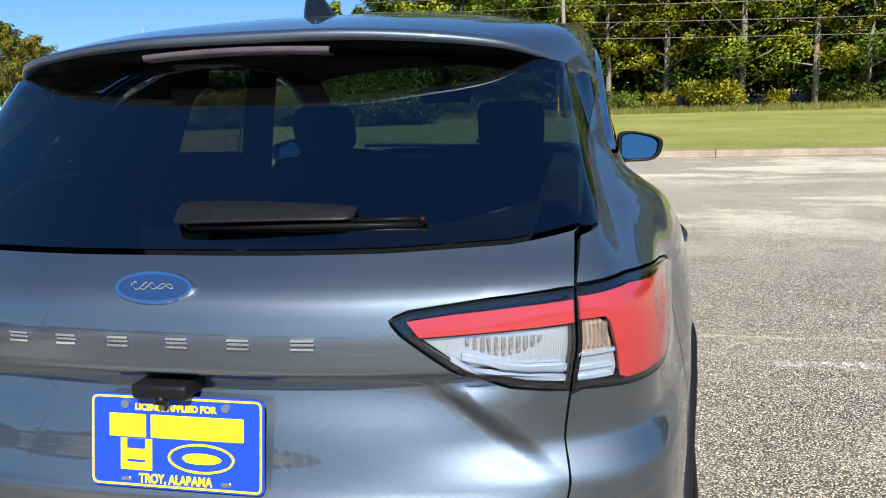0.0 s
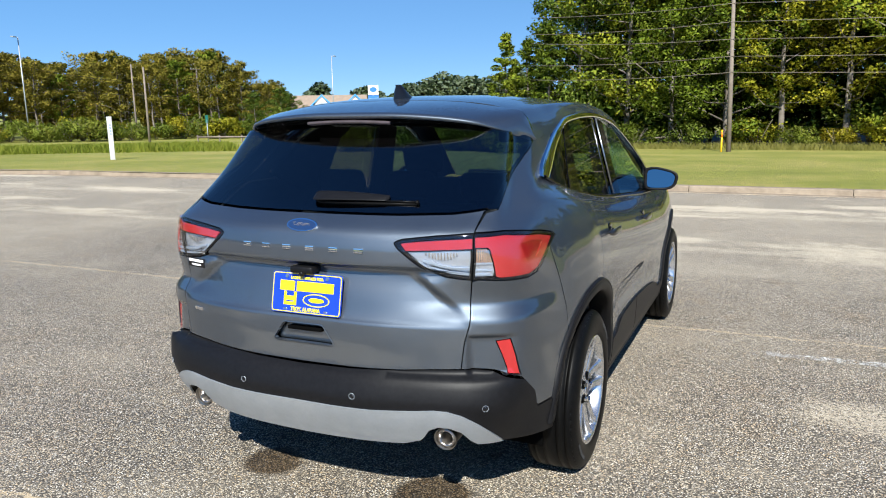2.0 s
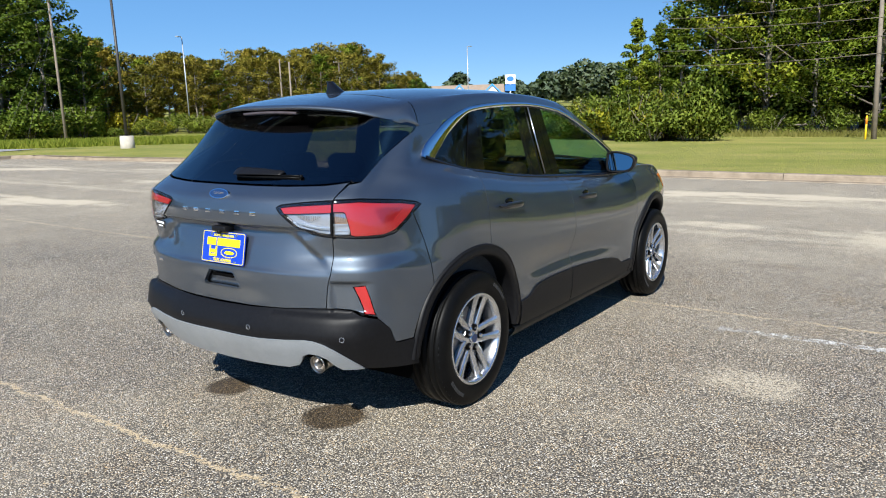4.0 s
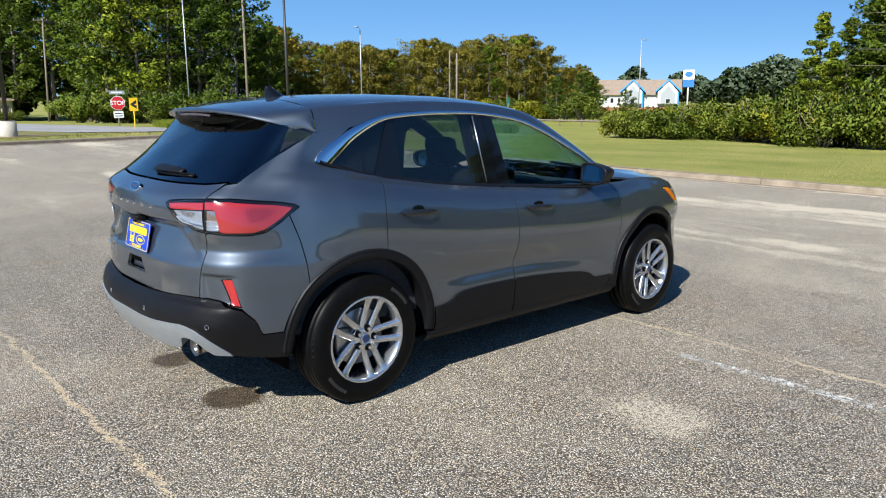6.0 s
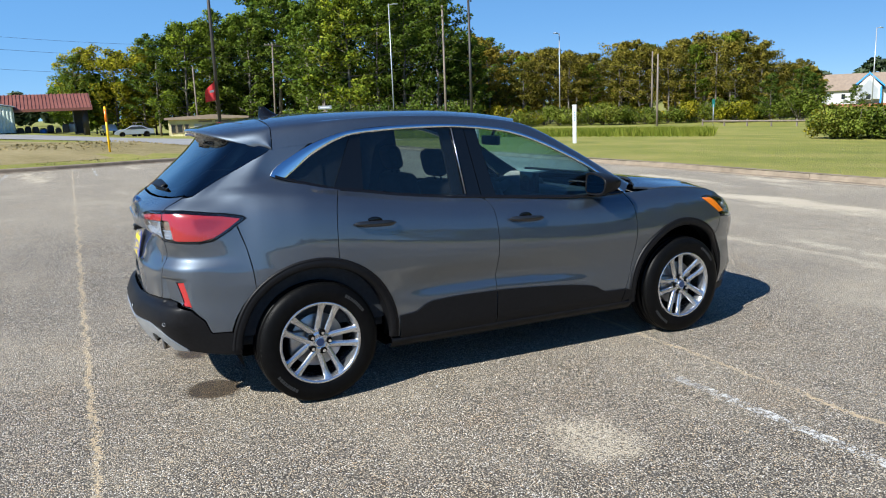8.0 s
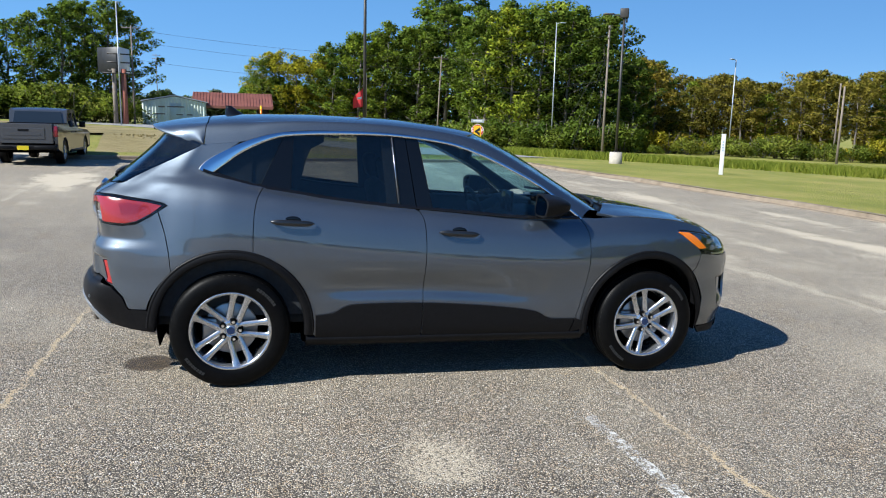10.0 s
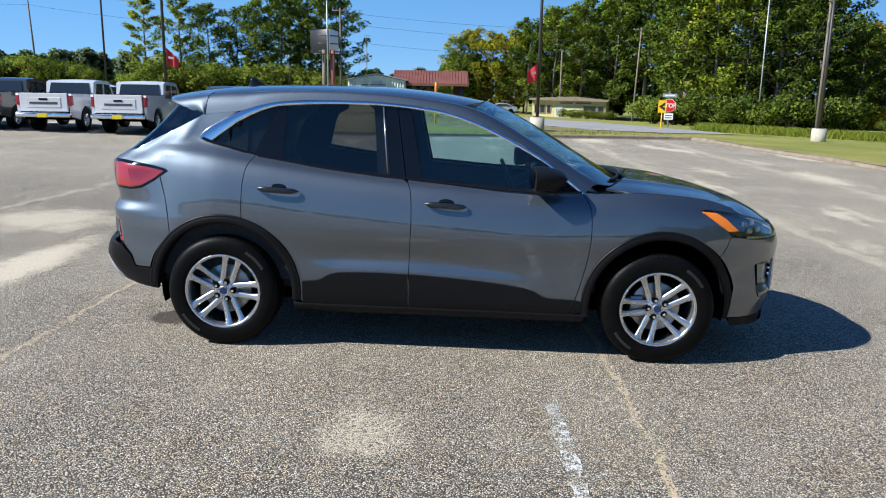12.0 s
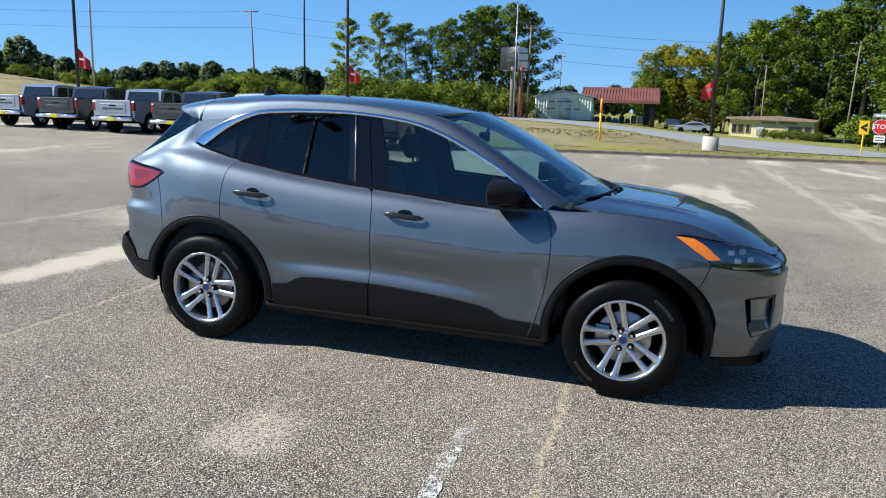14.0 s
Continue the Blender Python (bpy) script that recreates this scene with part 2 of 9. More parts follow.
def chip_seal():
    """Chip-seal asphalt: loose-looking stones in a dark binder, drifts of sand, sand-filled joints, damp spots, a
    painted shadow spot.
    """
    m, nt, p = mat("chip_seal", (0.2, 0.2, 0.2), 0.88)
    v = coords(nt)
    vo = node(nt, "ShaderNodeTexVoronoi", Scale=128.0, Randomness=1.0)
    nt.links.new(v, vo.inputs["Vector"])
    sep = nt.nodes.new("ShaderNodeSeparateColor")
    nt.links.new(vo.outputs["Color"], sep.inputs[0])
    stone = ramp(nt, sep.outputs[0], [(0.0, (0.09, 0.079, 0.065)), (0.22, (0.25, 0.216, 0.165)), (0.48, (0.45, 0.392, 0.295)), (0.70, (0.62, 0.55, 0.428)), (0.82, (0.53, 0.375, 0.205)), (0.91, (0.76, 0.71, 0.62)), (1.0, (0.82, 0.79, 0.73))])
    vo2 = node(nt, "ShaderNodeTexVoronoi", Scale=46.0)
    nt.links.new(v, vo2.inputs["Vector"])
    sep2 = nt.nodes.new("ShaderNodeSeparateColor")
    nt.links.new(vo2.outputs["Color"], sep2.inputs[0])
    binder = step_up(nt, vo.outputs["Distance"], 0.40, 0.60)
    col = mixc(nt, binder, stone, (0.050, 0.043, 0.034))
    col = mixc(nt, vmath(nt, "MULTIPLY", step_up(nt, sep2.outputs[1], 0.55, 1.0), 0.35), col, (0.13, 0.12, 0.108))
    clump = noise_tex(nt, v, 34.0, 4.0, 0.75)
    col = mixc(nt, 1.0, col, ramp(nt, clump, [(0.34, (0.77, 0.765, 0.76)), (0.5, (1.0, 1.0, 1.0)), (0.66, (1.25, 1.235, 1.21))]), "MULTIPLY")
    rust = noise_tex(nt, v, 1.7, 6.0, 0.7)
    col = mixc(nt, vmath(nt, "MULTIPLY", step_up(nt, rust, 0.50, 0.72), 0.30), col, mixc(nt, 1.0, col, (1.0, 0.80, 0.55), "MULTIPLY"))
    big = noise_tex(nt, v, 0.35, 5.0)
    col = mixc(nt, 1.0, col, ramp(nt, big, [(0.3, (0.86, 0.86, 0.87)), (0.7, (1.1, 1.08, 1.05))]), "MULTIPLY")
    # sand: drifts stretched across the slope, and single drifts by place
    grainy = noise_tex(nt, v, 45.0, 3.0, 0.8)
    edge = noise_tex(nt, v, 2.2, 6.0, 0.7)
    dr = noise_tex(nt, mapped(nt, v, (0.55, 0.13, 1)), 1.0, 4.0, 0.6)
    sxyz = nt.nodes.new("ShaderNodeSeparateXYZ")
    nt.links.new(v, sxyz.inputs[0])
    far = vmath(nt, "MAXIMUM", step_up(nt, sxyz.outputs[0], 4.0, 7.0), step_up(nt, sxyz.outputs[1], 5.0, 9.0))
    drift = vmath(nt, "MULTIPLY", step_up(nt, vmath(nt, "ADD", dr, vmath(nt, "MULTIPLY", edge, 0.25)), 0.66, 0.80), far)
    total = drift
    for cx, cy, rx, ry, amt in ((1.05, -2.0, 0.30, 0.40, 0.52), (-2.36, 0.7, 0.34, 1.9, 1.0), (-3.4, 3.2, 1.2, 1.0, 0.75), (4.9, -1.6, 0.8, 1.8, 0.3), (-2.9, -1.2, 0.7, 1.2, 0.5)):
        d = nt.nodes.new("ShaderNodeVectorMath")
        d.operation = "LENGTH"
        nt.links.new(mapped(nt, v, (1 / rx, 1 / ry, 0), (-cx / rx, -cy / ry, 0)), d.inputs[0])
        dd = vmath(nt, "ADD", d.outputs["Value"], vmath(nt, "MULTIPLY", vmath(nt, "SUBTRACT", edge, 0.5), 1.6))
        total = vmath(nt, "MAXIMUM", total, vmath(nt, "MULTIPLY", vmath(nt, "SUBTRACT", 1.0, step_up(nt, dd, 0.25, 1.15)), amt))
    # joints with sand
    wob = vmath(nt, "MULTIPLY", vmath(nt, "SUBTRACT", noise_tex(nt, mapped(nt, v, (0.2, 1, 0)), 3.0, 8.0, 0.8), 0.5), 0.24)
    patchy = step_up(nt, noise_tex(nt, mapped(nt, v, (1, 1, 0)), 2.6, 5.0, 0.7), 0.36, 0.56)
    tan = (0.50, 0.385, 0.235)
    for x0, wd, amt in ((-1.2, 0.022, 0.66), (2.42, 0.024, 0.68), (-4.3, 0.09, 0.5), (6.0, 0.16, 0.5), (9.4, 0.26, 0.46)):
        bend = wob if wd < 0.05 else vmath(nt, "ADD", vmath(nt, "MULTIPLY", vmath(nt, "SUBTRACT", edge, 0.5), 0.9), vmath(nt, "MULTIPLY", vmath(nt, "SUBTRACT", dr, 0.5), 1.6))
        d = vmath(nt, "ABSOLUTE", vmath(nt, "SUBTRACT", vmath(nt, "ADD", sxyz.outputs[0], bend), x0))
        line = vmath(nt, "SUBTRACT", 1.0, step_up(nt, vmath(nt, "ADD", d, vmath(nt, "MULTIPLY", vmath(nt, "SUBTRACT", grainy, 0.5), 0.06)), wd * 0.4, wd * 1.3))
        total = vmath(nt, "MAXIMUM", total, vmath(nt, "MULTIPLY", vmath(nt, "MULTIPLY", line, amt), vmath(nt, "ADD", 0.55, vmath(nt, "MULTIPLY", patchy, 0.45)) if wd < 0.05 else 1.0))
        if wd < 0.05:
            joints = line if wd == 0.022 else vmath(nt, "MAXIMUM", joints, line)
    mask = step_up(nt, vmath(nt, "ADD", total, vmath(nt, "MULTIPLY", vmath(nt, "SUBTRACT", sep.outputs[1], 0.5), 0.75)), 0.30, 0.75)
    sand = ramp(nt, grainy, [(0.25, (0.37, 0.315, 0.225)), (0.75, (0.62, 0.54, 0.41))])
    col = mixc(nt, mask, col, mixc(nt, joints, sand, tan))
    dusty = vmath(nt, "ADD", vmath(nt, "MULTIPLY", step_up(nt, noise_tex(nt, v, 0.6, 5.0, 0.65), 0.42, 0.75), 0.26), vmath(nt, "MULTIPLY", far, 0.26))
    col = mixc(nt, dusty, col, sand)
    # damp spots under the exhausts; the third spot is a painted cast shadow
    damp_or_shadow = None
    for cx, cy, r in ((-0.52, -0.37, 0.17), (-0.52, 0.42, 0.15), (6.3, -4.4, 0.22)):
        d = nt.nodes.new("ShaderNodeVectorMath")
        d.operation = "LENGTH"
        nt.links.new(mapped(nt, v, (1 / r, 1 / r, 0), (-cx / r, -cy / r, 0)), d.inputs[0])
        w1 = vmath(nt, "SUBTRACT", 1.0, step_up(nt, vmath(nt, "ADD", d.outputs["Value"], vmath(nt, "MULTIPLY", vmath(nt, "SUBTRACT", edge, 0.5), 0.9)), 0.75, 1.05))
        damp_or_shadow = w1 if damp_or_shadow is None else vmath(nt, "MAXIMUM", damp_or_shadow, w1)
    col = mixc(nt, damp_or_shadow, col, mixc(nt, 1.0, col, (0.33, 0.28, 0.22), "MULTIPLY"))
    nt.links.new(col, p.inputs["Base Color"])
    nt.links.new(vmath(nt, "SUBTRACT", 0.9, vmath(nt, "MULTIPLY", damp_or_shadow, 0.35)), p.inputs["Roughness"])
    h = vmath(nt, "MULTIPLY", vmath(nt, "SUBTRACT", 1.0, vo.outputs["Distance"]), vmath(nt, "SUBTRACT", 1.0, vmath(nt, "MULTIPLY", mask, 0.7)))
    bump(nt, h, p, 0.9, 0.006)
    return m


def turf(name, cols, scale=1.0):
    m, nt, p = mat(name, cols[0], 0.95)
    v = coords(nt)
    a, b, c = noise_tex(nt, v, 0.25 * scale, 4), noise_tex(nt, v, 3.0 * scale, 5, 0.7), noise_tex(nt, v, 55.0 * scale, 3, 0.8)
    f = vmath(nt, "ADD", vmath(nt, "MULTIPLY", a, 0.5), vmath(nt, "ADD", vmath(nt, "MULTIPLY", b, 0.3), vmath(nt, "MULTIPLY", c, 0.35)))
    nt.links.new(ramp(nt, f, [(0.38, cols[0]), (0.55, cols[1]), (0.70, cols[2])]), p.inputs["Base Color"])
    bump(nt, c, p, 0.8, 0.03)
    return m


def worn_paint(name, col, lo, hi):
    """Road paint worn off between the stones: clear where it is gone."""
    m, nt, p = mat(name, col, 0.8)
    v = coords(nt)
    n1, n2 = noise_tex(nt, v, 24.0, 6, 0.8), noise_tex(nt, v, 3.0, 5, 0.7)
    vo = node(nt, "ShaderNodeTexVoronoi", Scale=128.0, Randomness=1.0)
    nt.links.new(v, vo.inputs["Vector"])
    f = vmath(nt, "ADD", n1, vmath(nt, "MULTIPLY", vmath(nt, "SUBTRACT", n2, 0.5), 0.8))
    f = vmath(nt, "SUBTRACT", f, vmath(nt, "MULTIPLY", step_up(nt, vo.outputs["Distance"], 0.30, 0.62), 0.16))
    nt.links.new(mixc(nt, n2, tuple(c * 0.82 for c in col), col), p.inputs["Base Color"])
    bump(nt, n1, p, 0.6, 0.006)
    clear = nt.nodes.new("ShaderNodeBsdfTransparent")
    mx = nt.nodes.new("ShaderNodeMixShader")
    nt.links.new(step_up(nt, f, lo, hi), mx.inputs[0])
    nt.links.new(clear.outputs[0], mx.inputs[1])
    nt.links.new(p.outputs[0], mx.inputs[2])
    nt.links.new(mx.outputs[0], nt.nodes["Material Output"].inputs[0])
    return m


CHIP = chip_seal()
GRASS = turf("mown_grass", ((0.115, 0.132, 0.018), (0.215, 0.222, 0.030), (0.33, 0.28, 0.075)))
DRY_GRASS = turf("dry_grass", ((0.10, 0.09, 0.03), (0.24, 0.19, 0.075), (0.36, 0.29, 0.14)))
CONCRETE = grained("kerb_concrete", (0.15, 0.115, 0.08), (0.31, 0.25, 0.18), 3.0, 0.9, bumps=0.4, dist=0.01, fine=12)
PALE_CONCRETE = grained("pale_concrete", (0.34, 0.305, 0.25), (0.50, 0.46, 0.39), 3.0, 0.9, bumps=0.4, dist=0.01, fine=12)
ROAD_GREY = grained("road_asphalt", (0.22, 0.215, 0.205), (0.32, 0.31, 0.30), 0.4, 0.9, bumps=0.3, dist=0.01, fine=60)
LITTER = grained("leaf_litter", (0.03, 0.024, 0.014), (0.09, 0.066, 0.036), 2.0, 0.95, bumps=0.5, dist=0.04, fine=14)
LINE_PAINT = worn_paint("worn_white_paint", (0.66, 0.65, 0.61), 0.36, 0.52)
THIN_PAINT = worn_paint("almost_gone_white_paint", (0.52, 0.49, 0.43), 0.44, 0.66)


def leaves(name, stops, rough=0.7):
    """Foliage: colour by clump and by tree, light passing through."""
    m, nt, p = mat(name, stops[0], rough, spec=0.10)
    gi = nt.nodes.new("ShaderNodeNewGeometry")
    oi = nt.nodes.new("ShaderNodeObjectInfo")
    big = noise_tex(nt, coords(nt), 0.55, 5, 0.65)
    f = vmath(nt, "ADD", vmath(nt, "MULTIPLY", gi.outputs["Random Per Island"], 0.24), vmath(nt, "ADD", vmath(nt, "MULTIPLY", oi.outputs["Random"], 0.26), vmath(nt, "MULTIPLY", big, 0.62)))
    c = ramp(nt, f, [(0.15 + 0.75 * i / (len(stops) - 1), s) for i, s in enumerate(stops)])
    nt.links.new(c, p.inputs["Base Color"])
    tr = nt.nodes.new("ShaderNodeBsdfTranslucent")
    nt.links.new(mixc(nt, 1.0, c, (1.05, 1.15, 0.6), "MULTIPLY"), tr.inputs["Color"])
    mx = nt.nodes.new("ShaderNodeMixShader")
    mx.inputs[0].default_value = 0.48
    out = nt.nodes["Material Output"]
    nt.links.new(p.outputs[0], mx.inputs[1])
    nt.links.new(tr.outputs[0], mx.inputs[2])
    nt.links.new(mx.outputs[0], out.inputs[0])
    return m


LEAF_GREEN = leaves("green_leaves", [(0.035, 0.057, 0.009), (0.165, 0.231, 0.029), (0.332, 0.393, 0.047), (0.627, 0.544, 0.063)])
LEAF_DARK = leaves("dark_green_leaves", [(0.041, 0.074, 0.014), (0.094, 0.155, 0.027), (0.192, 0.259, 0.042), (0.353, 0.386, 0.069)])
LEAF_OLIVE = leaves("olive_gold_leaves", [(0.087, 0.094, 0.019), (0.213, 0.194, 0.036), (0.361, 0.292, 0.055), (0.541, 0.374, 0.074)])
LEAF_YELLOW = leaves("yellow_green_leaves", [(0.136, 0.168, 0.017), (0.295, 0.307, 0.028), (0.497, 0.436, 0.042), (0.746, 0.534, 0.042)])
LEAF_SHRUB = leaves("shrub_leaves", [(0.075, 0.108, 0.022), (0.160, 0.215, 0.036), (0.270, 0.320, 0.052), (0.400, 0.350, 0.085)])
WEED = leaves("bright_weeds", [(0.081, 0.110, 0.015), (0.162, 0.206, 0.025), (0.270, 0.281, 0.045), (0.405, 0.312, 0.100)])
PALE_WEED = leaves("pale_seeding_grass", [(0.13, 0.135, 0.03), (0.22, 0.21, 0.055), (0.30, 0.27, 0.09), (0.38, 0.33, 0.14)])
# distant foliage: bluish aerial haze is mixed into these leaf colours
HAZED_LEAF = leaves("hazed_far_leaves", [(0.09, 0.125, 0.085), (0.135, 0.18, 0.115), (0.175, 0.22, 0.14), (0.22, 0.25, 0.15)])
BARK = grained("grey_bark", (0.09, 0.072, 0.055), (0.23, 0.20, 0.165), 2.0, 0.95, bumps=0.5, dist=0.03, fine=10)
POLE_WOOD = grained("weathered_pole_wood", (0.13, 0.105, 0.08), (0.24, 0.20, 0.16), 3.0, 0.9, bumps=0.3, dist=0.01)
DARK_STEEL = grained("dark_bronze_steel", (0.035, 0.032, 0.03), (0.06, 0.055, 0.05), 4, 0.5, 0.3, 0.05)
GALV = grained("galvanised_steel", (0.36, 0.38, 0.40), (0.48, 0.50, 0.52), 5, 0.45, 0.5, 0.05)
WIRE = mat("black_wire", (0.02, 0.02, 0.02), 0.6)[0]
WHITE_WALL = grained("white_siding", (0.50, 0.50, 0.49), (0.60, 0.60, 0.58), 1.5, 0.8, bumps=0.05)
FLAG_RED = grained("red_flag_cloth", (0.55, 0.03, 0.035), (0.68, 0.05, 0.05), 4, 0.8, bumps=0.1)
SIGN_RED = mat("sign_red", (0.55, 0.02, 0.025), 0.45)[0]
SIGN_YELLOW = mat("sign_yellow", (0.85, 0.50, 0.01), 0.45)[0]
SIGN_WHITE = mat("sign_white", (0.8, 0.8, 0.8), 0.5)[0]
SIGN_BLACK = mat("sign_black", (0.02, 0.02, 0.02), 0.5)[0]
SIGN_GREEN = mat("sign_green", (0.02, 0.22, 0.18), 0.5)[0]
FADED_BLUE = mat("faded_blue_print", (0.22, 0.30, 0.42), 0.6)[0]
SIGN_BLUE = mat("sign_blue", (0.03, 0.16, 0.55), 0.5)[0]
BLUE_TRIM = mat("blue_roof_trim", (0.04, 0.28, 0.75), 0.5)[0]
BRICK_RED = grained("red_brick_wall", (0.26, 0.085, 0.055), (0.38, 0.15, 0.10), 1.2, 0.9, bumps=0.1)
ROOF_BROWN = grained("brown_shingle_roof", (0.20, 0.15, 0.11), (0.30, 0.23, 0.17), 1.5, 0.9, bumps=0.2)
ROOF_RED = grained("rust_red_metal_roof", (0.16, 0.055, 0.04), (0.24, 0.09, 0.065), 0.8, 0.6, bumps=0.1)
PALE_GREEN_METAL = grained("pale_green_metal", (0.50, 0.58, 0.50), (0.66, 0.72, 0.64), 0.8, 0.55, bumps=0.1)
CREAM_WALL = grained("cream_yellow_siding", (0.62, 0.55, 0.27), (0.72, 0.65, 0.38), 1.0, 0.8, bumps=0.1)
WINDOW_DARK = mat("dark_window", (0.02, 0.025, 0.03), 0.08, 0.0, 0.5)[0]


def car_paint(name, col, metal=0.3):
    m, nt, p = mat(name, col, 0.35, metal, 1.0)
    nt.links.new(ramp(nt, noise_tex(nt, coords(nt), 2.0, 5), [(0.3, tuple(c * 0.92 for c in col)), (0.7, col)]), p.inputs["Base Color"])
    return m


TRUCK_WHITE = car_paint("white_car_paint", (0.60, 0.61, 0.63), 0.0)
TRUCK_SILVER = car_paint("silver_car_paint", (0.38, 0.41, 0.45), 0.5)
TRUCK_DARK = car_paint("dark_grey_car_paint", (0.035, 0.037, 0.04), 0.3)
TRUCK_GREY = car_paint("mid_grey_car_paint", (0.085, 0.085, 0.088), 0.5)

# ---- geometry helpers ----
from mathutils.geometry import delaunay_2d_cdt


def pchip(xs, ys):
    """A smooth curve through knots that does not overshoot; works on arrays."""
    xs, ys = np.asarray(xs, float), np.asarray(ys, float)
    h, d = np.diff(xs), np.diff(ys) / np.diff(xs)
    m = np.zeros_like(ys)
    m[0], m[-1] = d[0], d[-1]
    for i in range(1, len(xs) - 1):
        if d[i - 1] * d[i] > 0:
            w1, w2 = 2 * h[i] + h[i - 1], h[i] + 2 * h[i - 1]
            m[i] = (w1 + w2) / (w1 / d[i - 1] + w2 / d[i])

    def f(v):
        v = np.clip(np.asarray(v, float), xs[0], xs[-1])
        i = np.clip(np.searchsorted(xs, v, side="right") - 1, 0, len(xs) - 2)
        t = (v - xs[i]) / h[i]
        t2, t3 = t * t, t * t * t
        return ((2 * t3 - 3 * t2 + 1) * ys[i] + (t3 - 2 * t2 + t) * h[i] * m[i]
                + (3 * t2 - 2 * t3) * ys[i + 1] + (t3 - t2) * h[i] * m[i + 1])
    return f


def smooth(a, b, v):
    t = np.clip((np.asarray(v, float) - a) / (b - a), 0, 1)
    return t * t * (3 - 2 * t)


def part(name, bm, material, parent=None, label="", smooth_faces=True):
    """Links a bmesh as one mesh object under a thing or a part."""
    me = bpy.data.meshes.new(name)
    bm.to_mesh(me)
    bm.free()
    return mesh_part(name, me, material, parent, label, smooth_faces)


def mesh_part(name, me, material, parent=None, label="", smooth_faces=True):
    for m in (material if isinstance(material, (list, tuple)) else [material]):
        me.materials.append(m)
    if smooth_faces:
        me.shade_smooth()
    ob = new(name, me)
    if parent:
        ob.parent = parent
    if label:
        tagged(ob, label)
    return ob


def empty(name, m=None):
    ob = new(name)
    ob.empty_display_size = 0.2
    if m is not None:
        ob.matrix_world = m
    return ob


def add_box(bm, x0, x1, y0, y1, z0, z1, m=None, bev=0.0, seg=1):
    """A box with bevelled edges added to bm."""
    t = Matrix.Translation(((x0 + x1) / 2, (y0 + y1) / 2, (z0 + z1) / 2)) @ Matrix.Diagonal((abs(x1 - x0), abs(y1 - y0), abs(z1 - z0), 1))
    g = bmesh.ops.create_cube(bm, size=1.0, matrix=(m @ t) if m is not None else t)
    if bev:
        vs = set(g["verts"])
        es = [e for e in bm.edges if e.verts[0] in vs and e.verts[1] in vs]
        bmesh.ops.bevel(bm, geom=es, offset=bev, segments=seg, affect="EDGES", profile=0.5)


def add_cyl(bm, a, b, r1, r2=None, n=16, caps=True):
    """A cylinder or cone from point a to point b."""
    a, b = Vector(a), Vector(b)
    q = (b - a).to_track_quat("Z", "Y").to_matrix().to_4x4()
    bmesh.ops.create_cone(bm, cap_ends=caps, segments=n, radius1=r1, radius2=r1 if r2 is None else r2, depth=(b - a).length,
                          matrix=Matrix.Translation((a + b) / 2) @ q)


def add_tube(bm, pts, r, n=8):
    """A tube through points; r is a number or one radius a point."""
    pts = [Vector(p) for p in pts]
    rings = []
    for i, p in enumerate(pts):
        d = (pts[min(i + 1, len(pts) - 1)] - pts[max(i - 1, 0)]).normalized()
        q = d.to_track_quat("Z", "Y").to_matrix()
        rr = r[i] if isinstance(r, (list, tuple)) else r
        rings.append([bm.verts.new(p + q @ Vector((rr * math.cos(2 * math.pi * k / n), rr * math.sin(2 * math.pi * k / n), 0))) for k in range(n)])
    for a, b in zip(rings, rings[1:]):
        for k in range(n):
            bm.faces.new((a[k], a[(k + 1) % n], b[(k + 1) % n], b[k]))
    bm.faces.new(rings[0][::-1])
    bm.faces.new(rings[-1])


def add_rev(bm, prof, n=48, axis="Y"):
    """A surface of revolution of (radius, along) about an axis through the origin."""
    rings = []
    for r, h in prof:
        ring = []
        for k in range(n):
            a = 2 * math.pi * k / n
            c, s = r * math.cos(a), r * math.sin(a)
            ring.append(bm.verts.new((c, h, s) if axis == "Y" else (c, s, h)))
        rings.append(ring)
    for a, b in zip(rings, rings[1:]):
        for k in range(n):
            bm.faces.new((a[k], a[(k + 1) % n], b[(k + 1) % n], b[k]))
    return rings


def inside(poly, pts):
    """Which of pts (n, 2) lie in the polygon."""
    x, y = pts[:, 0], pts[:, 1]
    res = np.zeros(len(pts), bool)
    p = np.asarray(poly, float)
    for (x0, y0), (x1, y1) in zip(p, np.roll(p, -1, 0)):
        c = (y0 > y) != (y1 > y)
        with np.errstate(divide="ignore", invalid="ignore"):
            res ^= c & (x < (x1 - x0) * (y - y0) / (y1 - y0 + 1e-15) + x0)
    return res


def resampled(poly, step):
    out = []
    p = np.asarray(poly, float)
    for a, b in zip(p, np.roll(p, -1, 0)):
        n = max(1, int(math.ceil(np.linalg.norm(b - a) / step)))
        out += [a + (b - a) * k / n for k in range(n)]
    return np.array(out)


def inset(p, g):
    """A closed polygon moved inwards by g."""
    e = np.roll(p, -1, 0) - p
    area = 0.5 * np.sum(p[:, 0] * np.roll(p[:, 1], -1) - np.roll(p[:, 0], -1) * p[:, 1])
    n = np.stack([-e[:, 1], e[:, 0]], 1) * (1 if area > 0 else -1)
    n /= np.linalg.norm(n, axis=1)[:, None] + 1e-12
    m = n + np.roll(n, 1, 0)
    m /= np.maximum(np.sum(m * n, 1), 0.5)[:, None]
    return p + m * g


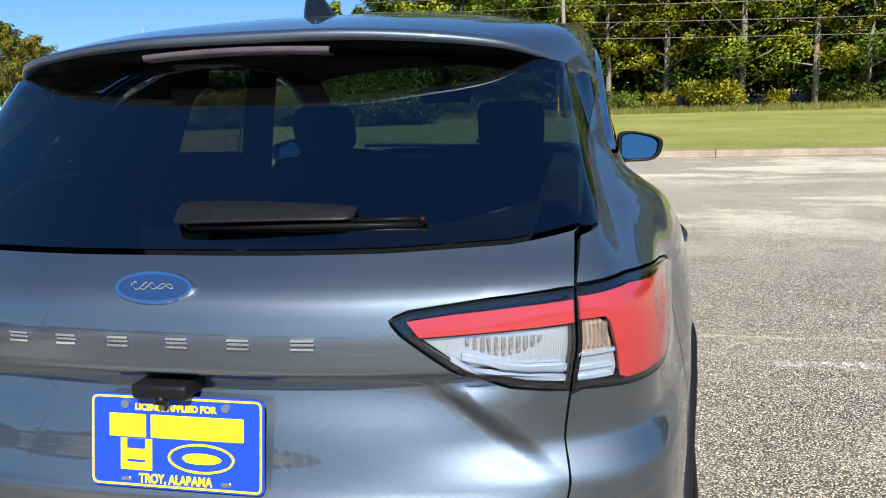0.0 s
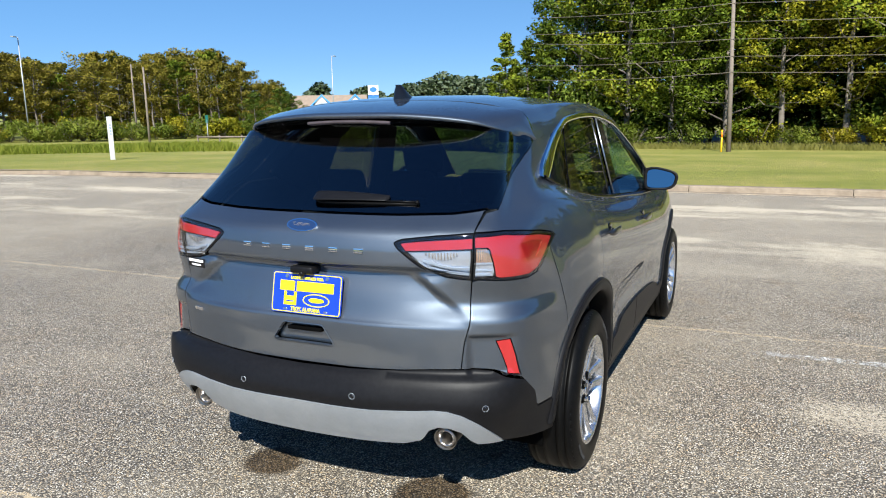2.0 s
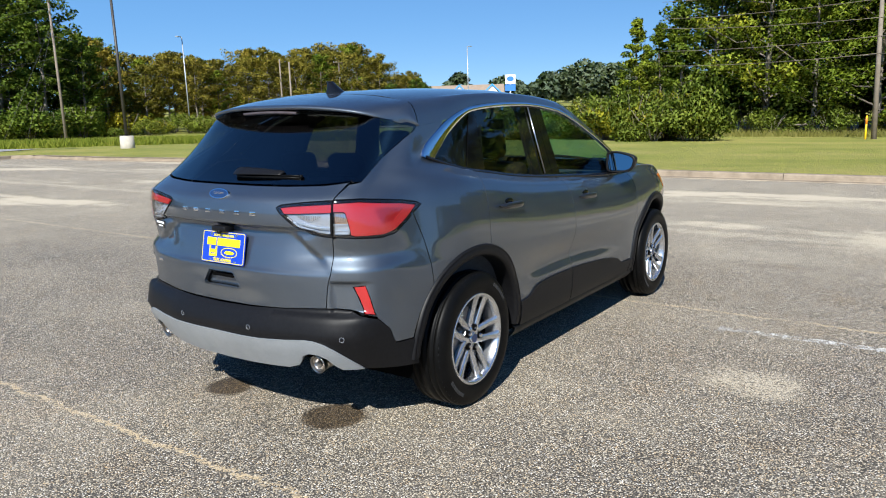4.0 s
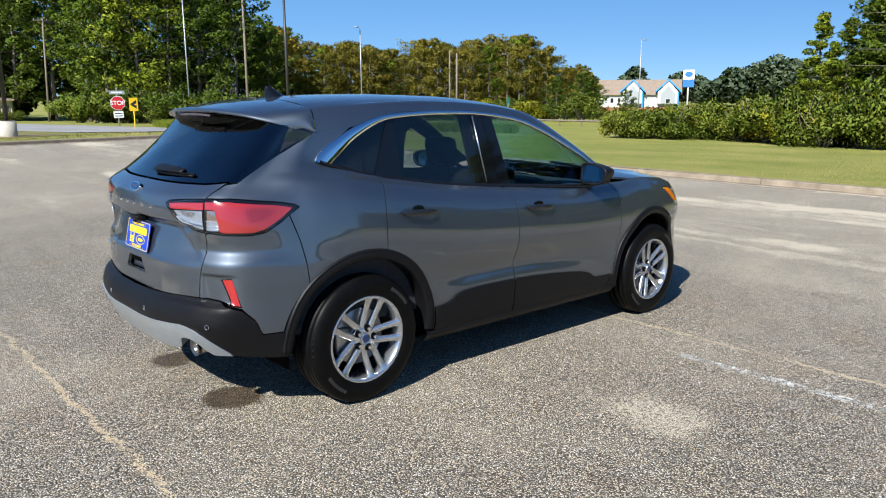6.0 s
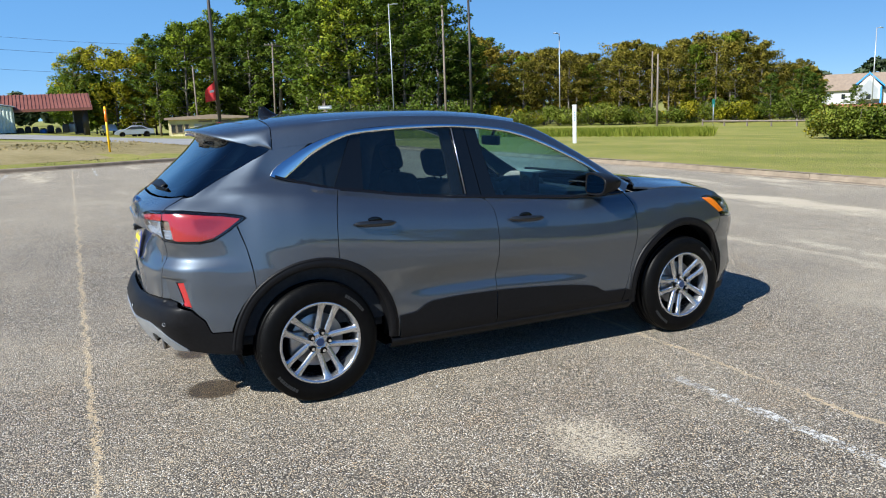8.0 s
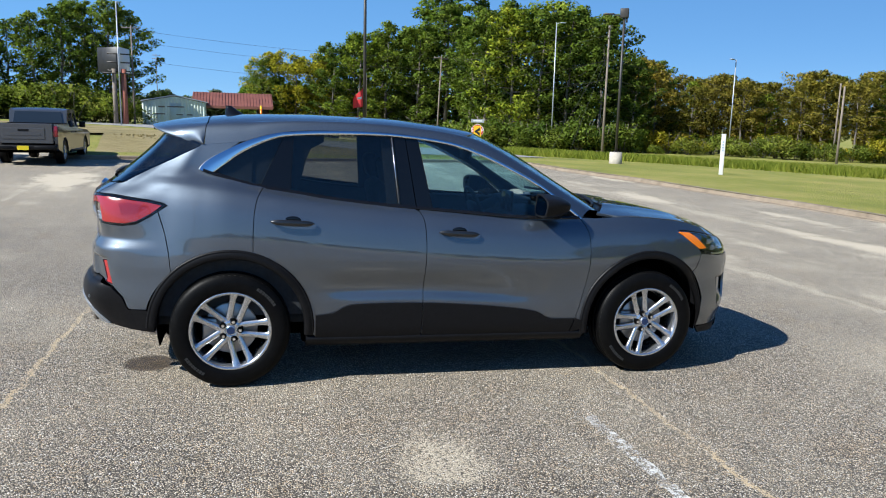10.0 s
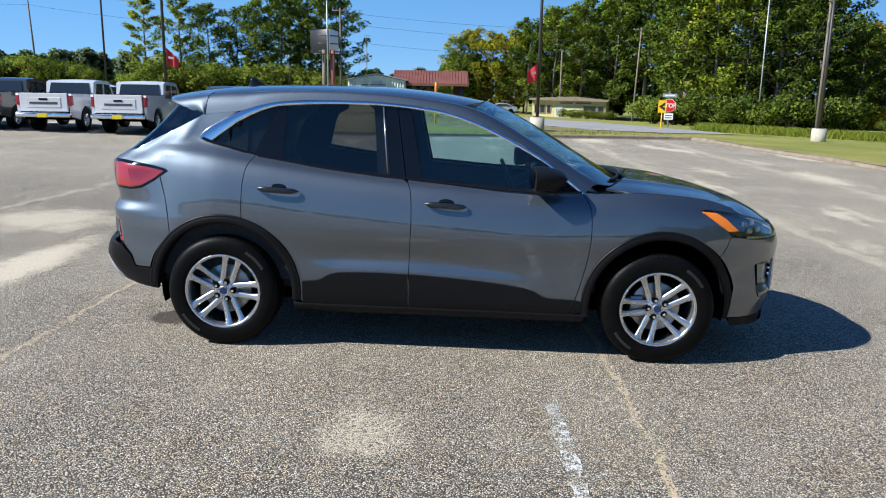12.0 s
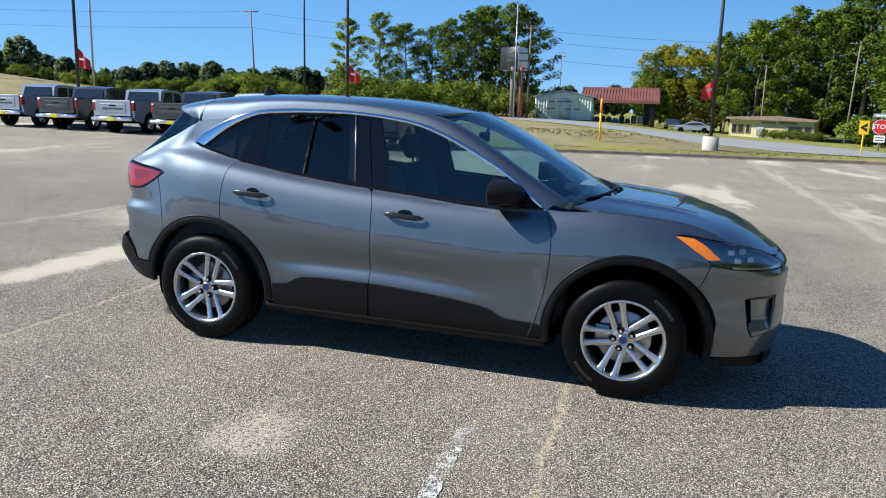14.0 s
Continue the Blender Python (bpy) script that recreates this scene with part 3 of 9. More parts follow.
def rounded(poly, r, n=5):
    """A polygon with its corners rounded by about r."""
    p = [np.array(q, float) for q in poly]
    out = []
    for i, b in enumerate(p):
        a, c = p[i - 1], p[(i + 1) % len(p)]
        ra = min(r, 0.45 * np.linalg.norm(a - b))
        rc = min(r, 0.45 * np.linalg.norm(c - b))
        s, e = b + (a - b) / np.linalg.norm(a - b) * ra, b + (c - b) / np.linalg.norm(c - b) * rc
        for k in range(n + 1):
            t = k / n
            out.append((1 - t) ** 2 * s + 2 * t * (1 - t) * b + t * t * e)
    return np.array(out)


def through_pts(pts, n=12, closed=False):
    """A smooth curve (Catmull-Rom) through points of any dimension."""
    p = [np.array(q, float) for q in pts]
    m = len(p)
    out = []
    for i in range(m if closed else m - 1):
        a = p[(i - 1) % m] if closed or i > 0 else 2 * p[0] - p[1]
        b, c = p[i], p[(i + 1) % m]
        d = p[(i + 2) % m] if closed or i + 2 < m else 2 * p[-1] - p[-2]
        for k in range(n):
            t = k / n
            out.append(0.5 * (2 * b + (c - a) * t + (2 * a - 5 * b + 4 * c - d) * t * t + (3 * b - a - 3 * c + d) * t ** 3))
    if not closed:
        out.append(p[-1])
    return np.array(out)


def panel(name, poly, fn, material, parent, label="", holes=(), step=0.03, thick=0.016, gap=0.0022, lift=0.0, mirror=False, closed_back=False):
    """A curved sheet: a polygon (with holes) in a surface's own coordinates, mapped by fn, with edges turned inwards."""
    loops = [inset(resampled(poly, step), gap)] + [inset(resampled(h, step), -gap) for h in holes]
    pts = np.concatenate(loops)
    edges, k = [], 0
    for lp in loops:
        edges += [(k + i, k + (i + 1) % len(lp)) for i in range(len(lp))]
        k += len(lp)
    lo, hi = pts.min(0), pts.max(0)
    gx, gz = np.meshgrid(np.arange(lo[0] + step / 2, hi[0], step), np.arange(lo[1] + step / 2, hi[1], step))
    grid = np.stack([gx.ravel(), gz.ravel()], 1)
    keep = inside(loops[0], grid)
    for h in loops[1:]:
        keep &= ~inside(h, grid)
    grid = grid[keep]
    if len(grid):
        near = np.full(len(grid), 9.0)
        for q in pts:
            near = np.minimum(near, (grid[:, 0] - q[0]) ** 2 + (grid[:, 1] - q[1]) ** 2)
        grid = grid[near > (0.45 * step) ** 2]
    allp = np.concatenate([pts, grid])
    cd = delaunay_2d_cdt([Vector(q) for q in allp], edges, [], 0, 1e-6)
    uv = np.array([tuple(q) for q in cd[0]])
    back = {}
    for i, orig in enumerate(cd[3]):
        for o in orig:
            back[o] = i
    tris = np.array([f for f in cd[2] if len(f) == 3])
    cen = uv[tris].mean(1)
    ok = inside(loops[0], cen)
    for h in loops[1:]:
        ok &= ~inside(h, cen)
    tris = tris[ok]
    a, b, c = uv[tris[:, 0]], uv[tris[:, 1]], uv[tris[:, 2]]
    cross = (b[:, 0] - a[:, 0]) * (c[:, 1] - a[:, 1]) - (b[:, 1] - a[:, 1]) * (c[:, 0] - a[:, 0])
    tris = np.where((cross > 0)[:, None], tris, tris[:, ::-1])
    e = 2e-3
    P = fn(uv[:, 0], uv[:, 1])
    du = fn(uv[:, 0] + e, uv[:, 1]) - fn(uv[:, 0] - e, uv[:, 1])
    dv = fn(uv[:, 0], uv[:, 1] + e) - fn(uv[:, 0], uv[:, 1] - e)
    N = np.cross(du, dv)
    N /= np.linalg.norm(N, axis=1)[:, None] + 1e-12
    P = P + N * lift
    verts, norms, faces = [P], [N], [tuple(t) for t in tris]
    n0 = len(P)
    k = 0
    for li, lp in enumerate(loops):
        idx = [back[k + i] for i in range(len(lp))]
        k += len(lp)
        m = len(idx)
        area = 0.5 * sum(lp[i][0] * lp[(i + 1) % m][1] - lp[(i + 1) % m][0] * lp[i][1] for i in range(m))
        rim, inn = P[idx], P[idx] - N[idx] * thick
        tang = np.roll(rim, -1, 0) - np.roll(rim, 1, 0)
        out = np.cross(tang, N[idx]) * (1 if (area > 0) == (li == 0) else -1)
        out /= np.linalg.norm(out, axis=1)[:, None] + 1e-12
        verts += [rim, inn]
        norms += [out, out]
        flip = (area > 0) == (li == 0)
        for i in range(m):
            j = (i + 1) % m
            q = (n0 + i, n0 + m + i, n0 + m + j, n0 + j)
            faces.append(q if flip else q[::-1])
        n0 += 2 * m
    V, NN = np.concatenate(verts), np.concatenate(norms)
    if closed_back:
        off = len(V)
        V, NN = np.concatenate([V, P - N * thick]), np.concatenate([NN, -N])
        faces += [tuple(off + i for i in t[::-1]) for t in tris]
    if mirror:
        V = V * np.array([1, -1, 1])
        NN = NN * np.array([1, -1, 1])
        faces = [f[::-1] for f in faces]
    me = bpy.data.meshes.new(name)
    me.from_pydata(V.tolist(), [], faces)
    me.shade_smooth()
    me.normals_split_custom_set_from_vertices(NN.tolist())
    return mesh_part(name, me, material, parent, label, False)


def strip(name, curves, material, parent, label="", mirror=False, closed=False):
    """A skin over a row of curves of equal length (a loft)."""
    bm = bmesh.new()
    rows = [[bm.verts.new((p[0], -p[1] if mirror else p[1], p[2])) for p in c] for c in curves]
    pairs = list(zip(rows, rows[1:])) + ([(rows[-1], rows[0])] if closed else [])
    for a, b in pairs:
        for i in range(len(a) - 1):
            q = (a[i], a[i + 1], b[i + 1], b[i])
            bm.faces.new(q[::-1] if mirror else q)
    bmesh.ops.recalc_face_normals(bm, faces=bm.faces)
    return part(name, bm, material, parent, label)

# ---- ground ----
def gz(x, y):
    """Height of the lot: a steady fall along x that flattens far away."""
    return -0.0196 * 70 * math.tanh(x / 70) + 0.0008 * 70 * math.tanh(y / 70)


def rise(x, y):
    """Grass hill behind the truck row and the low bank by the road, above the lot's level."""
    a = math.degrees(math.atan2(y, x))
    hill = float(smooth(45, 105, y - 0.25 * x)) * (1.2 * float(smooth(107, 122, a)) + 2.6 * float(smooth(128, 140, a))) if y > 0 else 0.0
    bank = 0.55 * math.exp(-((y - 30.5 - 0.35 * x) / 3.2) ** 2) * float(smooth(6, 0, x)) * float(smooth(-14, -8, x))
    fall = -0.018 * min(max(x - 13.3, 0), 50) - 0.017 * min(max(y - 34, 0), 75) * float(smooth(-8, 12, x)) * float(smooth(60, 30, x))
    return 0.13 + hill + bank + fall


def top_z(x, y):
    """Height of the ground outside the lot."""
    return gz(x, y) + rise(x, y)


LOT = [(13.0, -90), (13.0, 10), (12.6, 18), (12.0, 23), (11.95, 26.4), (11.7, 27.6), (11.0, 27.95), (6.9, 26.4), (2.8, 24.75), (-1.1, 23.0), (-4.2, 21.9), (-6.2, 21.5), (-6.8, 22.2), (-6.9, 26.3), (-7.6, 27.0), (-60, 27.0), (-60, -90)]
LOT = [tuple(p) for p in resampled(LOT, 1.5)]


def sheet(name, poly, holes, material, hfun, cell, far=None, kind="structure", label=""):
    """A ground sheet: a polygon with holes, filled with points that grow sparser outwards."""
    loops = [np.array(poly, float)] + [np.array(h, float) for h in holes]
    pts = [tuple(p) for lp in loops for p in lp]
    edges, k = [], 0
    for lp in loops:
        edges += [(k + i, k + (i + 1) % len(lp)) for i in range(len(lp))]
        k += len(lp)
    r, extra = cell, []
    rr = 0.0
    while rr < (far or 150):
        n = max(6, int(2 * math.pi * rr / max(cell, rr * 0.10)))
        extra += [(rr * math.cos(2 * math.pi * (j + 0.5 * (len(extra) % 2)) / n), rr * math.sin(2 * math.pi * (j + 0.5 * (len(extra) % 2)) / n)) for j in range(n)]
        rr += max(cell, rr * 0.08)
    ex = np.array(extra)
    keep = inside(loops[0], ex)
    for h in loops[1:]:
        keep &= ~inside(h, ex)
    pts += [tuple(p) for p in ex[keep]]
    cd = delaunay_2d_cdt([Vector(p) for p in pts], edges, [], 0, 1e-5)
    uv = np.array([tuple(q) for q in cd[0]])
    tris = np.array([f for f in cd[2] if len(f) == 3])
    cen = uv[tris].mean(1)
    ok = inside(loops[0], cen)
    for h in loops[1:]:
        ok &= ~inside(h, cen)
    me = bpy.data.meshes.new(name)
    fc = []
    for t in tris[ok]:
        a, b, c = uv[t[0]], uv[t[1]], uv[t[2]]
        cr = (b[0] - a[0]) * (c[1] - a[1]) - (b[1] - a[1]) * (c[0] - a[0])
        fc.append(tuple(t) if cr > 0 else tuple(t[::-1]))
    me.from_pydata([(x, y, hfun(x, y)) for x, y in uv], [], fc)
    return tagged(mesh_part(name, me, material), label, "", "", kind)


sheet("parking_lot", LOT, [], CHIP, gz, 3.0, 130, label="worn chip-seal parking lot with sand drifts")
ROAD = [(-140, 175), (-60, 116), (-14, 80), (0, 58), (4.8, 37), (7.6, 31.5), (11.0, 31.0), (15.5, 33.5), (15.0, 38), (13.6, 46), (12.5, 58), (8, 70), (-8, 92), (-55, 130), (-135, 190)]
ROAD = [tuple(p) for p in resampled(ROAD, 6)]
BIG = [(3000 * math.cos(2 * math.pi * k / 48), 3000 * math.sin(2 * math.pi * k / 48)) for k in range(48)]
sheet("ground", BIG, [LOT], GRASS, lambda x, y: gz(x, y) + rise(x, y), 2.5, 2900, label="mown grass round the lot, rising to a hill")
sheet("road", ROAD, [], ROAD_GREY, lambda x, y: gz(x, y) + rise(x, y) + 0.03, 4.0, 200, label="pale asphalt road beyond the grass")
BANK = [(6.2, 33.5), (7.0, 29.0), (2.6, 26.2), (-2.0, 24.3), (-5.5, 23.0), (-6.2, 28.5), (-62, 28), (-150, 90), (-190, 190), (-60, 190), (-52, 112), (-13, 72), (-2, 54), (4.5, 40)]
sheet("dry_grass", [tuple(p) for p in resampled(BANK, 2.5)], [], DRY_GRASS, lambda x, y: gz(x, y) + rise(x, y) + 0.02, 2.5, 260, label="dry straw-coloured grass bank by the road")


LITTER_EDGE = [(46.8, -75), (47.4, -40), (47.0, -12), (47.6, 6), (48.5, 19), (60, 22), (95, 20), (95, -75)]
sheet("leaf_litter", [tuple(p) for p in resampled(LITTER_EDGE, 3)], [], LITTER, lambda x, y: gz(x, y) + rise(x, y) + 0.025, 3.0, 120, label="dark leaf litter under the woods")


def kerb_run(pts, n_each=3.0):
    """Kerb stones along a line: one piece for every three metres, on a shared length."""
    line = through_pts(pts, 12)
    d = np.concatenate([[0], np.cumsum(np.linalg.norm(np.diff(line, axis=0), axis=1))])
    run = tagged(empty("kerb"), "weathered concrete kerb edging the lot", "", "", "structure")
    k = 0.0
    while k < d[-1] - 0.3:
        e = min(k + n_each, d[-1])
        bm = bmesh.new()
        rows = []
        for q in np.linspace(k + 0.006, e - 0.006, 4):
            x, y = np.interp(q, d, line[:, 0]), np.interp(q, d, line[:, 1])
            x2, y2 = np.interp(q + 0.05, d, line[:, 0]), np.interp(q + 0.05, d, line[:, 1])
            if q + 0.05 > d[-1]:
                x2, y2 = x, y
                x, y = np.interp(q - 0.05, d, line[:, 0]), np.interp(q - 0.05, d, line[:, 1])
            t = Vector((x2 - x, y2 - y, 0)).normalized()
            nrm = Vector((t.y, -t.x, 0))
            z = gz(x, y)
            rows.append([bm.verts.new((x + nrm.x * o, y + nrm.y * o, z + h)) for o, h in ((-0.22, -0.1), (-0.20, 0.012), (-0.04, 0.02), (-0.02, 0.105), (0.0, 0.13), (0.11, 0.14), (0.14, 0.10), (0.14, -0.1))])
        for a, b in zip(rows, rows[1:]):
            for i in range(len(a) - 1):
                bm.faces.new((a[i], b[i], b[i + 1], a[i + 1]))
        bm.faces.new(rows[0])
        bm.faces.new(rows[-1][::-1])
        bmesh.ops.recalc_face_normals(bm, faces=bm.faces)
        part("kerb_stone", bm, CONCRETE, run, "", False)
        k = e


kerb_run([(13.0, -36), (13.0, -20), (13.0, -8), (13.0, 2), (13.0, 10), (12.6, 18), (12.05, 23), (12.0, 26.2), (11.6, 27.5), (10.8, 27.75), (6.9, 26.3), (2.8, 24.65), (-1.1, 22.9), (-4.2, 21.8), (-6.0, 21.4), (-6.75, 22.2), (-6.85, 26.0)])


def painted(name, x0, y0, x1, y1, w, material, label):
    """A painted line lying just above the lot."""
    bm = bmesh.new()
    n = max(3, int(math.hypot(x1 - x0, y1 - y0) / 0.045))
    t = Vector((x1 - x0, y1 - y0, 0)).normalized()
    nr = Vector((-t.y, t.x, 0))
    rows = []
    for i in range(n + 1):
        f = i / n
        x, y = x0 + (x1 - x0) * f, y0 + (y1 - y0) * f
        wl, wr = w / 2 * random.uniform(0.6, 1.12), w / 2 * random.uniform(0.6, 1.12)
        rows.append([bm.verts.new((x - nr.x * wl, y - nr.y * wl, gz(x, y) + 0.004)), bm.verts.new((x + nr.x * wr, y + nr.y * wr, gz(x, y) + 0.004))])
    for a, b in zip(rows, rows[1:]):
        f = bm.faces.new((a[0], a[1], b[1], b[0]))
    bmesh.ops.recalc_face_normals(bm, faces=bm.faces)
    for f in bm.faces:
        f.normal_update()
        if f.normal.z < 0:
            f.normal_flip()
    return tagged(part(name, bm, material, None, "", False), label, "", "", "structure")


painted("painted_line", 2.0, -1.60, 2.06, -5.2, 0.085, LINE_PAINT, "worn white painted line on the lot")
painted("painted_line", 2.0, -1.50, 2.0, -1.78, 0.16, THIN_PAINT, "worn white paint at the line's end")
for k in range(-6, 5):
    x = 1.85 + 2.42 * k
    yk = 24.75 + (x - 2.8) * 0.41
    if x < 10 and not -9 < x < -5:
        painted("stall_line", x, min(yk, 27.5) - 0.9 - 3.6, x, min(yk, 27.5) - 0.9, 0.10, LINE_PAINT, "white stall line in front of the kerb")

# ---- the grey crossover: shape ----
belt = pchip([-0.7, -0.36, -0.17, -0.1, 0.03, 0.17, 0.34, 0.58, 0.86, 1.13, 1.47, 1.76, 1.96, 2.2, 2.54, 2.94, 3.2, 3.4],
             [1.36, 1.33, 1.29, 1.267, 1.23, 1.197, 1.173, 1.137, 1.108, 1.088, 1.065, 1.047, 1.042, 1.05, 1.066, 1.04, 0.985, 0.92])
front_taper = pchip([1.9, 2.2, 2.5, 2.71, 2.95, 3.2], [0, 0.0, 0.01, 0.022, 0.05, 0.1])
rear_taper = pchip([-0.5, -0.36, -0.2, 0.0, 0.25], [0.14, 0.085, 0.035, 0.006, 0])
LOW = pchip([0.20, 0.25, 0.30, 0.36, 0.50, 0.57, 0.64, 0.73, 0.80], [0.80, 0.83, 0.862, 0.876, 0.884, 0.886, 0.892, 0.906, 0.912])
HIGH = pchip([-0.45, -0.34, -0.27, -0.19, -0.12, -0.07, -0.035, -0.01, 0.004], [0.912, 0.911, 0.907, 0.897, 0.880, 0.858, 0.832, 0.795, 0.770])
SCOOP = pchip([0.4, 0.72, 1.16, 1.47, 1.84, 2.2], [0.515, 0.510, 0.512, 0.497, 0.462, 0.43])


shoulder = pchip([-0.7, -0.36, -0.17, -0.1, 0.03, 0.17, 0.34, 0.58, 0.86, 1.13, 1.47, 1.76, 1.96, 2.2, 2.54, 2.94, 3.2, 3.4],
                 [1.245, 1.24, 1.228, 1.222, 1.207, 1.189, 1.168, 1.137, 1.108, 1.088, 1.065, 1.047, 1.042, 1.05, 1.066, 1.04, 0.985, 0.92])


def green(x, z):
    """Half width of the glasshouse."""
    return 0.766 - 0.245 * (z - 1.09) + 0.03 * smooth(1.2, 2.2, x) - 0.02 * smooth(0.2, -0.25, x)


def side_w(x, z):
    """Half width of the body side at x and height z."""
    x, z = np.broadcast_arrays(np.asarray(x, float), np.asarray(z, float))
    r = z - shoulder(x)
    w = np.minimum(LOW(z), HIGH(r))
    # a hollow above the cladding: leaning out below a soft crease
    u = (z - SCOOP(x)) / 0.085
    ends = smooth(0.42, 0.78, x) * smooth(2.2, 1.4, x)
    w = w - 0.023 * ends * np.exp(-((u - 1) / np.where(u < 1, 0.55, 1.0)) ** 2)
    # the shoulder runs into the glasshouse through a fillet, wider towards the rear
    top = green(x, np.maximum(z, shoulder(x) - 0.06)) + 0.012
    back = smooth(-0.12, -0.42, x)
    d = w - (1.8 - 0.9 * back) * np.maximum(r - 0.004, 0) - top
    k = 0.006 + 0.016 * smooth(0.35, -0.15, x) + 0.022 * back
    w = top + 0.5 * (d + np.sqrt(d * d + 4 * k * k))
    w = w - front_taper(x) - rear_taper(x) * (0.3 + 0.7 * smooth(0.5, 1.05, z)) * (1 - 0.75 * smooth(1.15, 1.4, z))
    return w - 0.5 * np.maximum(z - 1.52, 0) ** 1.0 * 0.9


STATIONS = []


def station(s, zs, xs, ws):
    STATIONS.append((s, pchip(zs, xs), pchip(zs, ws)))


station(-1.50, [0.25, 0.37, 0.52, 0.64, 0.76, 0.800, 0.814, 0.905, 0.985, 0.994, 1.008, 1.018, 1.06, 1.10, 1.128, 1.142, 1.20, 1.30, 1.43, 1.55],
        [-0.83, -0.872, -0.905, -0.858, -0.861, -0.860, -0.851, -0.825, -0.803, -0.805, -0.855, -0.863, -0.863, -0.856, -0.846, -0.830, -0.742, -0.622, -0.485, -0.38], [0.0] * 20)
station(-1.13, [0.25, 0.37, 0.52, 0.64, 0.76, 0.800, 0.814, 0.905, 0.985, 0.994, 1.008, 1.018, 1.06, 1.10, 1.128, 1.142, 1.20, 1.30, 1.43, 1.55],
        [-0.80, -0.85, -0.885, -0.845, -0.848, -0.847, -0.838, -0.806, -0.783, -0.785, -0.830, -0.838, -0.837, -0.830, -0.819, -0.803, -0.718, -0.602, -0.462, -0.36], [0.37] * 20)
station(-0.86, [0.25, 0.37, 0.52, 0.64, 0.76, 0.82, 0.89, 0.985, 1.05, 1.124, 1.20, 1.30, 1.433, 1.55],
        [-0.67, -0.755, -0.795, -0.775, -0.776, -0.773, -0.744, -0.757, -0.763, -0.754, -0.643, -0.522, -0.394, -0.30],
        [0.60, 0.66, 0.675, 0.64, 0.645, 0.652, 0.636, 0.642, 0.65, 0.647, 0.644, 0.625, 0.602, 0.57])
station(-0.62, [0.25, 0.37, 0.52, 0.64, 0.76, 0.82, 0.89, 0.985, 1.10, 1.20, 1.30, 1.43, 1.55],
        [-0.56, -0.605, -0.648, -0.662, -0.658, -0.654, -0.634, -0.645, -0.632, -0.515, -0.40, -0.28, -0.20],
        [0.738, 0.79, 0.796, 0.787, 0.792, 0.793, 0.766, 0.771, 0.757, 0.704, 0.665, 0.632, 0.60])
station(-0.36, [0.25, 1.1, 1.2, 1.3, 1.43, 1.56], [-0.36, -0.36, -0.34, -0.27, -0.19, -0.15],
        side_w(np.array([-0.36, -0.36, -0.34, -0.27, -0.19, -0.15]), np.array([0.25, 1.1, 1.2, 1.3, 1.43, 1.56])))
LEV = np.linspace(0.2, 1.62, 72)
_x36 = pchip([0.25, 1.1, 1.2, 1.3, 1.43, 1.56], [-0.36, -0.36, -0.34, -0.27, -0.19, -0.15])(LEV)
STATIONS[-1] = (-0.36, pchip(LEV, _x36), pchip(LEV, side_w(_x36, LEV)))
_x20 = pchip([0.25, 1.22, 1.3, 1.43, 1.56], [-0.2, -0.2, -0.18, -0.125, -0.1])(LEV)
for _s in (-0.28, -0.2, -0.15, -0.1, -0.05):
    _xr = np.array([float(pchip([-0.36, -0.2, 0.0, 0.2], [a_, b_, 0.0, 0.2])(_s)) for a_, b_ in zip(_x36, _x20)])
    station(_s, LEV, _xr, side_w(_xr, LEV))
for _s in (0.0, 0.05, 0.1, 0.15, 0.2, 0.27, 0.34, 0.4, 0.5, 0.6, 0.7, 0.8, 0.9, 1.0, 1.2, 1.4, 1.6, 1.8, 1.9, 1.97, 2.04, 2.11, 2.18, 2.25, 2.32, 2.4, 2.5, 2.6, 2.7, 2.8, 2.95):
    station(_s, LEV, LEV * 0 + _s, side_w(_s, LEV))
station(3.25, [0.22, 0.45, 0.62, 0.72, 0.80, 0.90, 1.0], [3.24, 3.27, 3.27, 3.27, 3.26, 3.23, 3.2], [0.70, 0.745, 0.735, 0.755, 0.765, 0.745, 0.70])
station(3.52, [0.22, 0.45, 0.62, 0.72, 0.80, 0.90, 1.0], [3.43, 3.47, 3.47, 3.48, 3.46, 3.40, 3.3], [0.575, 0.61, 0.60, 0.60, 0.60, 0.585, 0.55])
station(3.82, [0.22, 0.45, 0.62, 0.72, 0.80, 0.90, 1.0], [3.55, 3.60, 3.60, 3.605, 3.585, 3.49, 3.36], [0.36, 0.37, 0.37, 0.37, 0.365, 0.36, 0.35])
station(4.20, [0.22, 0.45, 0.62, 0.72, 0.80, 0.90, 1.0], [3.58, 3.625, 3.63, 3.635, 3.61, 3.51, 3.38], [0.0] * 7)
S_REAR, S_FRONT = -1.50, 4.20


